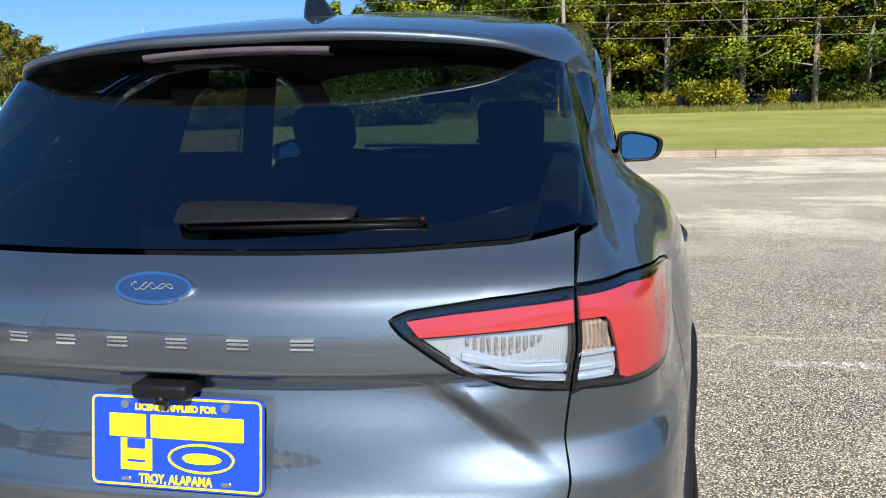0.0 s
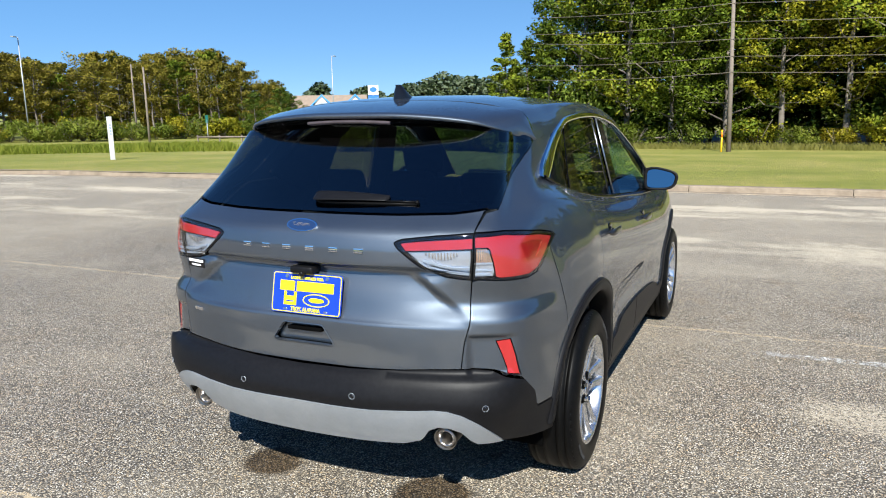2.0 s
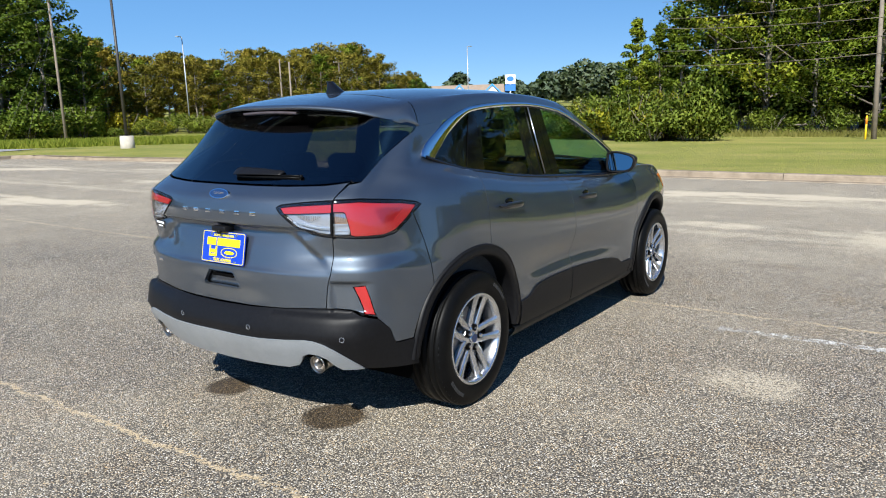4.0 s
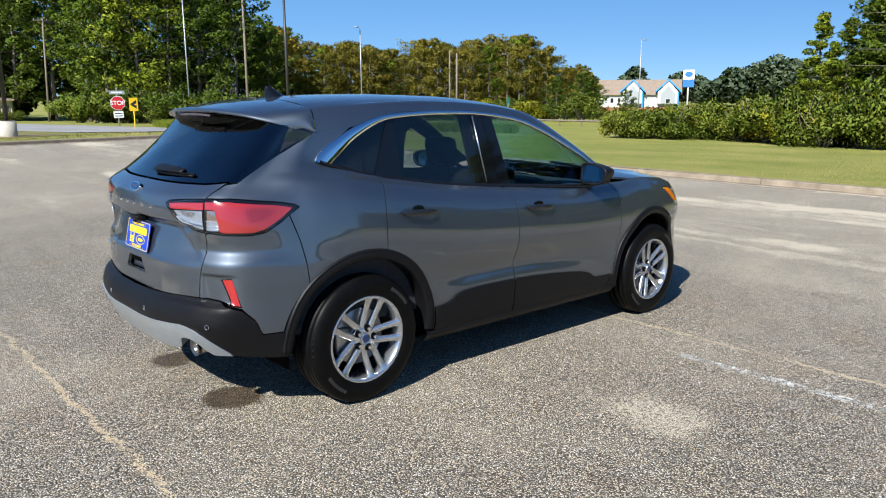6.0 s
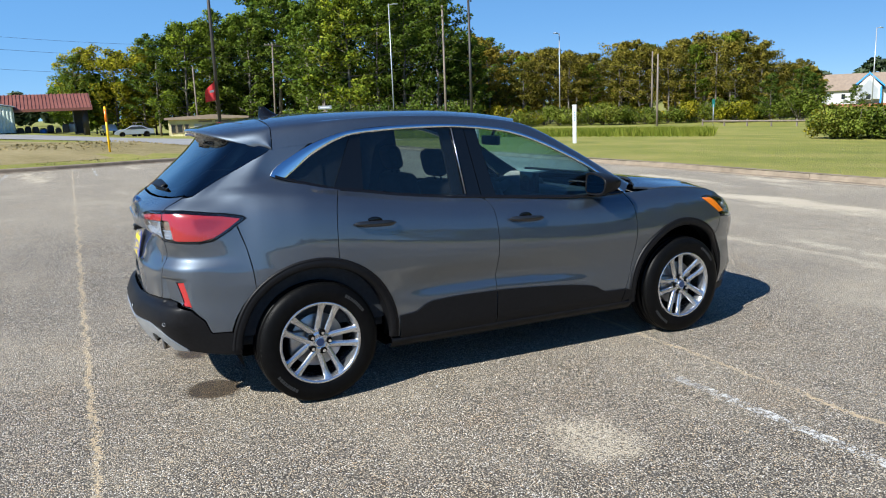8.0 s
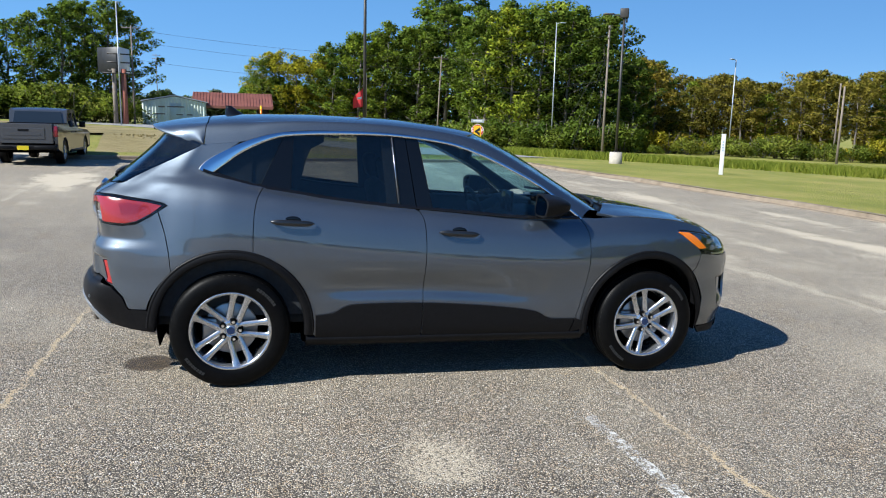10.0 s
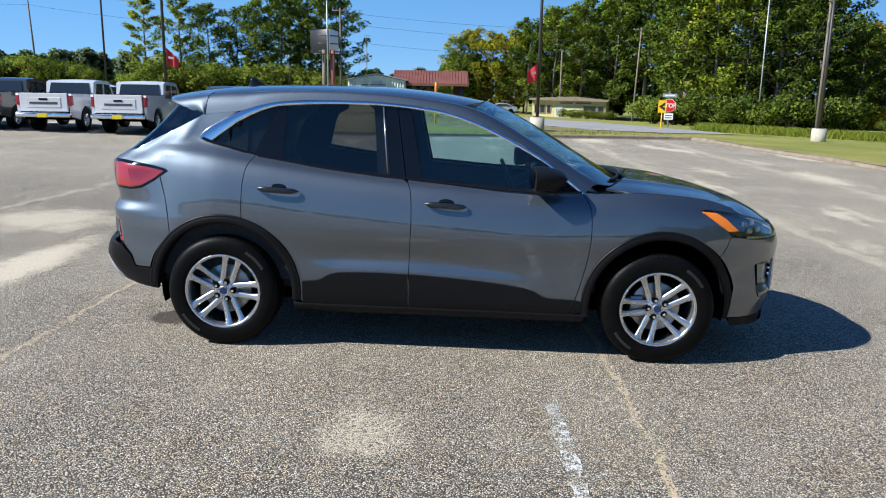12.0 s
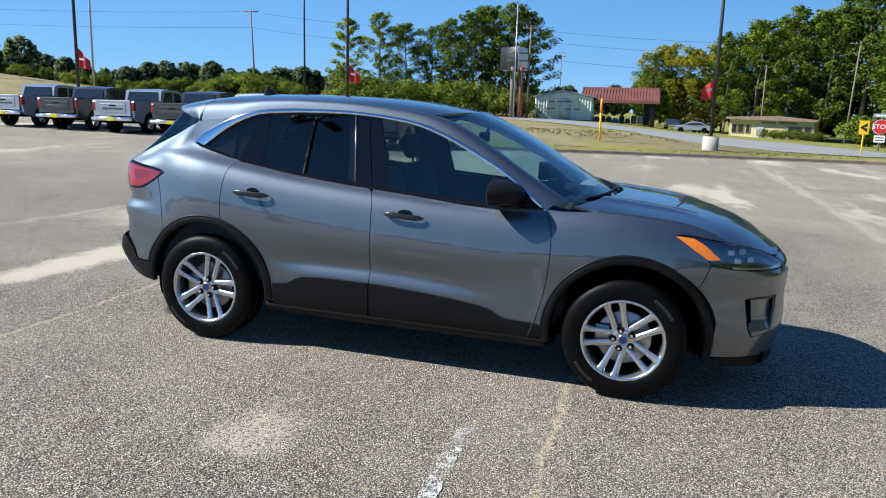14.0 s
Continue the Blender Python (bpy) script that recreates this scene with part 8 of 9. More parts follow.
weeds("tall_weeds", lambda: polar(rng.uniform(44, 71), rng.uniform(44, 58) ** 0.5 * rng.uniform(44, 58) ** 0.5), 24000, 0.5, WEED, "tall bright weeds beyond the mown grass", 0.026)
weeds("tall_weeds", lambda: (rng.uniform(42, 48), rng.uniform(-40, 18)), 15000, 0.42, PALE_WEED, "tall pale grass along the foot of the woods", 0.016)
weeds("grass_tufts", lambda: (rng.uniform(13.25, 24), rng.uniform(-26, 34)), 24000, 0.038, WEED, "short uneven grass tufts behind the kerb", 0.012)
weeds("grass_tufts", lambda: (lambda x: (x, 24.75 + (x - 2.8) * 0.41 + 0.3 + rng.uniform(0, 7)))(rng.uniform(-6, 11)), 3000, 0.07, DRY_GRASS, "dry grass tufts behind the far kerb")

# overgrown mound and scattered shrubs on the hill behind the trucks
for i in range(30):
    a = 117.2 + 6.4 * (i / 29) + rng.uniform(-0.15, 0.15)
    d = 100 + rng.uniform(-4, 4)
    x, y = 2.6 + d * math.cos(radians(a)), -5.1 + d * math.sin(radians(a))
    zt = 1.6 + d * math.tan(radians(float(pchip([117, 118.5, 120.4, 122, 123.6], [1.1, 1.6, 1.95, 1.7, 1.0])(a))))
    k = max(0.7, (zt - top_z(x, y)) / 2.0)
    place(("shrub_d", "shrub_b", "shrub_a", "shrub_d")[i % 4], x, y, min(k, 1.6), "creeper-grown shrub on the hill mound", "shrub", "shrubs on the hill", sz=k)
for i in range(22):
    a = 123.5 + 5.5 * (i / 17) + max(0, i - 17) * 1.3 + rng.uniform(-0.2, 0.2)
    d = 112 + rng.uniform(-5, 5)
    x, y = 2.6 + d * math.cos(radians(a)), -5.1 + d * math.sin(radians(a))
    place(("shrub_d", "shrub_a", "shrub_d", "shrub_b")[i % 4], x, y, rng.uniform(0.6, 1.15), "low shrub on the grass hill", "shrub", "shrubs on the hill")

# ---- poles, signs, wires ----
def thing(name, x, y, z=None, rz=0.0):
    """An Empty at the base of a thing."""
    return empty(name, pose(x, y, top_z(x, y) if z is None else z, 0, 0, rz))


def lamp_post(x, y, h, material, label, group, base=0.6, heads=1, rz=0.0, z=None, flag=None, flood=False):
    """A lot light: concrete foot, tapered pole, arms with box heads; a flag where one is tied on."""
    t = tagged(thing("lot_lamp_post", x, y, z, rz), label, "lamp post", group)
    if base:
        bm = bmesh.new()
        add_cyl(bm, (0, 0, -0.3), (0, 0, base - 0.02), 0.34, 0.32, 28)
        add_cyl(bm, (0, 0, base - 0.02), (0, 0, base), 0.32, 0.30, 28)
        part("foot", bm, PALE_CONCRETE, t, "pale round concrete foot")
    bm = bmesh.new()
    add_box(bm, -0.14, 0.14, -0.14, 0.14, base, base + 0.03, None, 0.005)
    add_cyl(bm, (0, 0, base), (0, 0, h), 0.075, 0.06, 14)
    part("pole", bm, material, t, "slim pole")
    if flood:
        bm = bmesh.new()
        add_box(bm, -0.21, 0.21, -0.14, 0.14, h - 0.02, h + 0.44, None, 0.03, 2)
        add_cyl(bm, (0.12, 0, h - 0.02), (0.12, 0, h - 0.24), 0.05, n=10)
        part("lamp_head", bm, material, t, "upright box flood lamp")
        bm = bmesh.new()
        add_tube(bm, [(0, 0, h - 0.02), (-0.45, 0.05, h + 0.16), (-0.6, 0.06, h + 0.18)], 0.028, 8)
        part("arm", bm, material, t)
        bm = bmesh.new()
        add_box(bm, -1.05, -0.5, -0.05, 0.17, h + 0.15, h + 0.23, None, 0.03, 2)
        part("lamp_head", bm, material, t, "flat street lamp head")
    for k in range(heads):
        a = 2 * math.pi * k / max(heads, 1)
        d = Vector((math.cos(a), math.sin(a), 0))
        bm = bmesh.new()
        add_tube(bm, [Vector((0, 0, h - 0.12)), d * 0.3 + Vector((0, 0, h - 0.04)), d * 0.5 + Vector((0, 0, h))], 0.03, 8)
        part("arm", bm, material, t)
        bm = bmesh.new()
        add_box(bm, 0.45, 1.05, -0.19, 0.19, h - 0.05, h + 0.06, pose(0, 0, 0, 0, 0, math.degrees(a)), 0.03, 2)
        part("lamp_head", bm, material, t, "flat box lamp head")
    if flag is not None:
        bm = bmesh.new()
        rows = []
        for i in range(9):
            u = i / 8
            ang = radians(flag)
            cx, cy = (0.08 + 0.55 * u) * math.cos(ang), (0.08 + 0.55 * u) * math.sin(ang)
            wv = 0.07 * math.sin(u * 7)
            rows.append([bm.verts.new((cx - wv * math.sin(ang), cy + wv * math.cos(ang), 3.2 - 0.55 * u - v * (0.85 - 0.45 * u))) for v in (0, 0.33, 0.66, 1.0)])
        for a, b in zip(rows, rows[1:]):
            for i in range(3):
                bm.faces.new((a[i], b[i], b[i + 1], a[i + 1]))
        fl = part("flag", bm, FLAG_RED, t, "drooping red flag")
        bm = bmesh.new()
        ang = radians(flag)
        vs = [bm.verts.new((0.30 * math.cos(ang) + o * math.cos(ang), 0.30 * math.sin(ang) + o * math.sin(ang) - 0.09, 2.72 + dz)) for o, dz in ((-0.1, 0.06), (0.12, 0.02), (0.12, -0.08), (-0.1, -0.04))]
        bm.faces.new(vs)
        part("flag_mark", bm, SIGN_WHITE, t, "pale plain mark", False)
    return t


G_LAMP = "lot lamp posts"
lamp_post(18.0, 30.2, 7.3, DARK_STEEL, "dark lamp post on a round concrete foot in the grass", G_LAMP, heads=0, flood=True, rz=-30)
lamp_post(4.7, 28.4, 10.3, DARK_STEEL, "dark pole on a concrete foot with a red flag", G_LAMP, base=0.8, heads=2, rz=20, flag=185, z=top_z(4.7, 28.4) - 0.2)
lamp_post(-13.0, 31.0, 11.0, DARK_STEEL, "dark pole behind the truck row with a red flag", G_LAMP, heads=2, flag=15)
lamp_post(-23.3, 23.8, 10.5, DARK_STEEL, "dark pole among the trucks with a red flag", G_LAMP, heads=2, flag=10)
lamp_post(-24.3, 48.5, 13.0, DARK_STEEL, "thin dark pole beyond the trucks", G_LAMP, heads=2)
lamp_post(-36.7, 40.1, 12.5, GALV, "pale steel pole beyond the trucks", G_LAMP, heads=1)
lamp_post(-15.0, 85.0, 13.3, GALV, "pale steel light pole by the road", G_LAMP, base=0, heads=1, rz=90)
lamp_post(31.5, 73.0, 14.0, GALV, "tall pale steel pole in front of the dark wood", G_LAMP, base=0, heads=1)
lamp_post(56.0, 76.0, 11.5, GALV, "pale steel light pole in front of the olive wood", G_LAMP, base=0, heads=1, rz=200)
lamp_post(92.0, 58.0, 11.0, GALV, "thin pale light pole beside the building sign", G_LAMP, base=0, heads=1)
lamp_post(-7.7, -16.5, 9.2, DARK_STEEL, "dark lot lamp post with four heads", G_LAMP, heads=4, rz=20, z=gz(-7.7, -16.5))


def utility_pole(x, y, h, label, arms=1, lean=(0, 0), rz=0.0):
    t = tagged(thing("utility_pole", x, y, None, rz), label, "utility pole", "utility poles")
    bm = bmesh.new()
    add_cyl(bm, (0, 0, -0.5), (lean[0], lean[1], h), 0.135, 0.085, 12)
    part("pole", bm, POLE_WOOD, t, "weathered wooden pole")
    for k in range(arms):
        f = (h - 0.3 - 0.9 * k) / h
        bm = bmesh.new()
        add_box(bm, lean[0] * f - 1.1, lean[0] * f + 1.1, lean[1] * f - 0.06, lean[1] * f + 0.06, h - 0.36 - 0.9 * k, h - 0.24 - 0.9 * k, None, 0.01)
        part("crossarm", bm, POLE_WOOD, t)
        for o in (-1.0, -0.5, 0.5, 1.0):
            bm = bmesh.new()
            add_cyl(bm, (lean[0] * f + o, lean[1] * f, h - 0.24 - 0.9 * k), (lean[0] * f + o, lean[1] * f, h - 0.1 - 0.9 * k), 0.04, 0.025, 8)
            part("insulator", bm, GALV, t)
    return t


utility_pole(38.8, 0.62, 7.75, "leaning wooden utility pole in front of the woods", 0, (0.0, 0.14))
utility_pole(56.0, 58.0, 7.6, "wooden utility pole in front of the olive wood", 0)
utility_pole(32.6, 62.3, 12.4, "wooden utility pole with guy wires behind the lamp post", 2, (0.35, 0.0), 60)
utility_pole(23.5, 95.0, 12.0, "leaning wooden utility pole before the dark wood", 1, (0.5, 0), 10)
utility_pole(15.0, 104.0, 9.5, "short wooden utility pole beside the cream building", 0)
utility_pole(-15.2, 95.6, 12.0, "wooden utility pole beside the billboard", 1)
utility_pole(-53.0, 90.0, 12.0, "wooden utility pole on the hill", 1, (-0.5, 0))
utility_pole(-26.6, 209.0, 17.0, "distant utility pole on the skyline", 2)
utility_pole(66.0, 70.0, 9.0, "wooden utility pole among the olive trees", 0)
utility_pole(75.0, 68.0, 9.0, "wooden utility pole among the olive trees", 1)


def wire(a, b, sag, label="slack black overhead wire", r=0.014, material=None):
    a, b = Vector(a), Vector(b)
    bm = bmesh.new()
    add_tube(bm, [a.lerp(b, f) - Vector((0, 0, sag * 4 * f * (1 - f))) for f in np.linspace(0, 1, 15)], r, 4)
    return tagged(part("overhead_wire", bm, material or WIRE), label, "wire", "overhead wires")


z50 = top_z(38.8, 0.62)
# sunlight on these wires is put into a paler material than WIRE
for dz, far in ((7.45, 7.26), (6.55, 6.2), (5.7, 5.61), (4.85, 4.17), (4.05, 3.23)):
    wire((38.7, 0.75, z50 + dz), (46.5, 13.79, far), 0.15, "slack overhead wire in front of the woods, coloured pale as if sunlit", 0.014, POLE_WOOD)
    wire((38.7, 0.75, z50 + dz), (36.5, -62.0, top_z(36.5, -62) + dz), 0.6, "slack overhead wire in front of the woods, coloured pale as if sunlit", 0.014, POLE_WOOD)
zu, zv, zb = top_z(33.2, 62), top_z(23.5, 95), top_z(-12, 96)
for dz in (12.8, 11.6, 9.2, 7.4):
    wire((32.8, 62.3, zu + dz), (24.0, 95, zv + min(dz, 11.5)), 0.8)
for dz in (9.2, 7.4):
    wire((32.8, 62.3, zu + dz), (75.0, 68, top_z(75, 68) + dz * 0.72), 1.0)
for dz in (11.6, 10.2, 8.0):
    wire((24.0, 95, zv + dz), (-15.2, 95.6, zb + dz), 0.6)
for dz in (11.7, 9.6):
    wire((-15.2, 95.6, zb + dz), (-53.5, 90, top_z(-53, 90) + dz), 0.9)
    wire((-53.5, 90, top_z(-53, 90) + dz), (-150, 78, top_z(-150, 78) + dz), 1.2)
for dx in (-4.0, -6.0):
    wire((32.8, 62.3, zu + 10.5), (33.2 + dx, 62.5, top_z(33.2 + dx, 62.5)), 0.0, "taut guy wire of the utility pole")


def sign_text(text, size, parent, material, loc):
    cu = bpy.data.curves.new("print", "FONT")
    cu.body, cu.size, cu.align_x, cu.align_y, cu.extrude, cu.offset = text, size, "CENTER", "CENTER", 0.002, 0.006
    ob = new("tmp", cu)
    me = bpy.data.meshes.new_from_object(ob)
    bpy.data.objects.remove(ob)
    me.transform(Matrix.Translation(loc) @ pose(0, 0, 0, 90, 0, 0))
    return mesh_part("lettering", me, material, parent, "lettering", False)


def face_plate(name, pts, y0, y1, material, parent, label):
    bm = bmesh.new()
    a = [bm.verts.new((p[0], y0, p[1])) for p in pts]
    b = [bm.verts.new((p[0], y1, p[1])) for p in pts]
    bm.faces.new(a)
    bm.faces.new(b[::-1])
    for k in range(len(a)):
        bm.faces.new((a[k], b[k], b[(k + 1) % len(a)], a[(k + 1) % len(a)]))
    bmesh.ops.recalc_face_normals(bm, faces=bm.faces)
    return part(name, bm, material, parent, label, False)


stop = tagged(thing("stop_sign", 16.2, 49.8, top_z(16.2, 49.8) - 0.9, -10), "red octagonal stop sign with small plates on a post", "sign")
bm = bmesh.new()
add_cyl(bm, (0, 0.04, -0.5), (0, 0.04, 3.5), 0.05, n=10)
part("post", bm, POLE_WOOD, stop, "brown post")
oct_ = lambda r: [(r * math.cos(radians(22.5 + 45 * k)), 2.45 + r * math.sin(radians(22.5 + 45 * k))) for k in range(8)]
face_plate("border", oct_(0.50), -0.004, 0.004, SIGN_WHITE, stop, "white sign rim")
face_plate("face", oct_(0.47), -0.012, -0.004, SIGN_RED, stop, "red octagon")
sign_text("STOP", 0.40, stop, SIGN_WHITE, (0, -0.014, 2.45))
face_plate("street_plate", [(-0.5, 3.05), (0.5, 3.05), (0.5, 3.3), (-0.5, 3.3)], -0.01, 0.0, GALV, stop, "grey street plate")
face_plate("lower_plate", [(-0.32, 1.45), (0.32, 1.45), (0.32, 1.9), (-0.32, 1.9)], -0.01, 0.0, SIGN_WHITE, stop, "small white plate")
for zb_ in (1.55, 1.72):
    face_plate("print_bar", [(-0.24, zb_), (0.24, zb_), (0.24, zb_ + 0.06), (-0.24, zb_ + 0.06)], -0.014, -0.01, SIGN_BLACK, stop, "dark print bar")
face_plate("print_bar", [(-0.35, 3.13), (0.35, 3.13), (0.35, 3.22), (-0.35, 3.22)], -0.014, -0.01, SIGN_WHITE, stop, "pale print bar")

chev = tagged(thing("curve_sign", 11.9, 35.0, top_z(11.9, 35) - 0.42, -6), "yellow curve sign with a black chevron on a thin post", "sign")
bm = bmesh.new()
add_cyl(bm, (0, 0.03, -0.4), (0, 0.03, 1.9), 0.03, n=8)
part("post", bm, SIGN_YELLOW, chev, "yellow post")
face_plate("face", [(-0.21, 1.35), (0.21, 1.35), (0.21, 2.0), (-0.21, 2.0)], -0.006, 0.0, SIGN_YELLOW, chev, "yellow panel")
face_plate("chevron", [(0.14, 1.45), (0.14, 1.62), (0.0, 1.675), (0.14, 1.73), (0.14, 1.90), (-0.15, 1.70), (-0.15, 1.65)], -0.010, -0.006, SIGN_BLACK, chev, "black chevron")

for x, y, h, m_, lb in ((0.2, 27.2, 1.75, SIGN_YELLOW, "thin yellow marker post in the dry grass"), (38.7, 0.98, 1.1, SIGN_YELLOW, "yellow marker post beside the utility pole")):
    t = tagged(thing("marker_post", x, y), lb, "post")
    bm = bmesh.new()
    add_cyl(bm, (0, 0, -0.3), (0, 0, h), 0.045, n=10)
    add_cyl(bm, (0, 0, h), (0, 0, h + 0.04), 0.045, 0.02, 10)
    part("post", bm, m_, t)
    bm = bmesh.new()
    add_cyl(bm, (0, 0, h * 0.68), (0, 0, h * 0.95), 0.05, n=10)
    part("band", bm, AMBER, t, "orange band")

wp = tagged(thing("white_post", 19.7, 23.5, None, 55), "square white post with small faded marks standing in the grass", "post")
bm = bmesh.new()
add_box(bm, -0.09, 0.09, -0.09, 0.09, -0.3, 1.72, None, 0.012, 2)
part("shaft", bm, WHITE_WALL, wp)
bm = bmesh.new()
add_box(bm, -0.10, 0.10, -0.10, 0.10, 1.70, 1.76, None, 0.015, 2)
part("cap", bm, WHITE_WALL, wp)
for k in range(4):
    bm = bmesh.new()
    add_box(bm, -0.094, -0.088, -0.035, 0.035, 1.02 + 0.12 * k, 1.09 + 0.12 * k)
    part("print_bar", bm, FADED_BLUE, wp, "faded blue bar", False)
tr = tagged(thing("route_marker", 58.0, 52.0), "small turquoise roadside marker on a post", "sign")
bm = bmesh.new()
add_cyl(bm, (0, 0, -0.2), (0, 0, 2.2), 0.04, n=8)
part("post", bm, GALV, tr)
face_plate("plate", [(-0.2, 1.9), (0.2, 1.9), (0.2, 2.7), (-0.2, 2.7)], -0.01, 0.0, SIGN_GREEN, tr, "turquoise plate")

# ---- billboard ----
bb = tagged(thing("billboard", -16.5, 94.0, None, 20), "two-faced billboard seen edge-on, on brown posts", "billboard")
for k, (x, r) in enumerate(((-0.6, 0.28), (0.5, 0.35))):
    bm = bmesh.new()
    add_cyl(bm, (x, 0, -1), (x, 0, 6.6), r, r * 0.9, 12)
    part("post", bm, BRICK_RED if k else POLE_WOOD, bb, "rust-brown post")
for nm, a, m_ in (("panel", 62, SIGN_WHITE), ("panel", -62, SIGN_BLACK)):
    bm = bmesh.new()
    add_box(bm, -1.9, 1.9, -0.1, 0.1, 6.2, 9.2, pose(0.9 if a > 0 else -0.9, 1.5, 0, 0, 0, a), 0.02)
    part(nm, bm, m_, bb, "pale panel" if a > 0 else "dark rear of a panel")
for zc in (6.3, 7.3, 8.3):
    bm = bmesh.new()
    add_box(bm, -1.3, 1.3, -0.08, 0.08, zc, zc + 0.14)
    part("brace", bm, DARK_STEEL, bb)
bm = bmesh.new()
add_box(bm, -2.0, 1.8, -0.5, -0.1, 6.0, 6.1)
part("catwalk", bm, DARK_STEEL, bb)


# ---- buildings ----
def gable_wall(bm, x0, x1, y, h, peak, th=0.2):
    pts = [(x0, 0), (x1, 0), (x1, h), ((x0 + x1) / 2, peak), (x0, h)]
    a = [bm.verts.new((p[0], y, p[1])) for p in pts]
    b = [bm.verts.new((p[0], y + th, p[1])) for p in pts]
    bm.faces.new(a)
    bm.faces.new(b[::-1])
    for k in range(5):
        bm.faces.new((a[k], b[k], b[(k + 1) % 5], a[(k + 1) % 5]))


def corrugated(name, x0, x1, y, z0, z1, material, parent, label, pitch=0.30, top=None):
    """A ribbed metal wall."""
    bm = bmesh.new()
    n = int((x1 - x0) / pitch)
    rows = []
    for i in range(n * 4 + 1):
        x = x0 + (x1 - x0) * i / (n * 4)
        d = (0, 0.05, 0.05, 0)[i % 4]
        zt = z1 if top is None else top(x)
        rows.append((bm.verts.new((x, y - d, z0)), bm.verts.new((x, y - d, zt))))
    for a, b in zip(rows, rows[1:]):
        bm.faces.new((a[0], b[0], b[1], a[1]))
    r = bmesh.ops.extrude_face_region(bm, geom=bm.faces[:])
    bmesh.ops.translate(bm, verts=[v for v in r["geom"] if isinstance(v, bmesh.types.BMVert)], vec=(0, 0.12, 0))
    bmesh.ops.recalc_face_normals(bm, faces=bm.faces)
    return part(name, bm, material, parent, label, False)


def opening(name, x0, x1, y, z0, z1, parent, frame_m, pane_m, depth=0.1):
    """A window or door: a frame standing proud with a pane set back in it."""
    w = empty(name)
    w.parent = parent
    bm = bmesh.new()
    f = 0.09
    for a in ((x0 - f, x0, z0 - f, z1 + f), (x1, x1 + f, z0 - f, z1 + f), (x0, x1, z0 - f, z0), (x0, x1, z1, z1 + f)):
        add_box(bm, a[0], a[1], y - 0.06, y + 0.05, a[2], a[3])
    part("frame", bm, frame_m, w, "", False)
    bm = bmesh.new()
    add_box(bm, x0, x1, y - 0.02, y + 0.02, z0, z1)
    part("pane", bm, pane_m, w, "", False)
    return w


shed = tagged(thing("metal_shed", -10.8, 99.0, None, 4), "pale green corrugated metal shed with a low gable", "shed")
slope = lambda x: 3.0 + 0.75 * (1 - abs(x) / 3.9)
corrugated("front_wall", -3.9, 3.9, 0.0, 0, 3.2, PALE_GREEN_METAL, shed, "pale green ribbed front wall", 0.36, slope)
bm = bmesh.new()
add_box(bm, -3.95, -3.8, 0, 9, 0, 3.0)
add_box(bm, 3.8, 3.95, 0, 9, 0, 3.0)
add_box(bm, -3.9, 3.9, 8.9, 9, 0, 3.0)
part("side_wall", bm, PALE_GREEN_METAL, shed)
for sgn in (-1, 1):
    bm = bmesh.new()
    vs = [bm.verts.new(p) for p in ((0, -0.3, 3.86), (sgn * 4.15, -0.3, 3.02), (sgn * 4.15, 9.3, 3.02), (0, 9.3, 3.86))]
    f = bm.faces.new(vs)
    r = bmesh.ops.extrude_face_region(bm, geom=[f])
    bmesh.ops.translate(bm, verts=[v for v in r["geom"] if isinstance(v, bmesh.types.BMVert)], vec=(0, 0, 0.12))
    bmesh.ops.recalc_face_normals(bm, faces=bm.faces)
    part("roof", bm, GALV, shed, "", False)
for (x0, x1, z0, z1) in ((-2.0, -1.2, 2.3, 2.5), (-0.9, 1.2, 2.35, 2.5), (-2.4, -1.2, 1.4, 1.55), (0.2, 1.0, 1.35, 1.5), (1.5, 2.2, 1.35, 1.5)):
    bm = bmesh.new()
    add_box(bm, x0, x1, -0.075, -0.045, z0, z1)
    part("print_bar", bm, POLE_WOOD, shed, "faded print bar", False)
bm = bmesh.new()
add_box(bm, -0.6, 0.8, -0.07, -0.04, 0.0, 2.9)
part("sliding_door", bm, PALE_GREEN_METAL, shed)

can = tagged(thing("open_canopy", -3.4, 101.0, None, 2), "open-fronted shelter under a rust-red metal roof with things stored below", "building")
for x in (-4.6, 4.3):
    for y in (0.3, 7.5):
        bm = bmesh.new()
        add_box(bm, x - 0.35 if y < 1 and x > 0 else x - 0.12, x + 0.35 if y < 1 and x > 0 else x + 0.12, y - 0.12, y + 0.12, -0.5, 3.1)
        part("post", bm, DARK_STEEL, can)
bm = bmesh.new()
prof = [(-0.6, 2.75), (-0.6, 3.0), (3.9, 4.9), (8.5, 3.0), (8.5, 2.75)]
a = [bm.verts.new((-5.4, p[0], p[1])) for p in prof]
b = [bm.verts.new((5.2, p[0], p[1])) for p in prof]
bm.faces.new(a)
bm.faces.new(b[::-1])
for k in range(5):
    bm.faces.new((a[k], b[k], b[(k + 1) % 5], a[(k + 1) % 5]))
bmesh.ops.recalc_face_normals(bm, faces=bm.faces)
part("roof", bm, ROOF_RED, can, "rust-red ribbed roof", False)
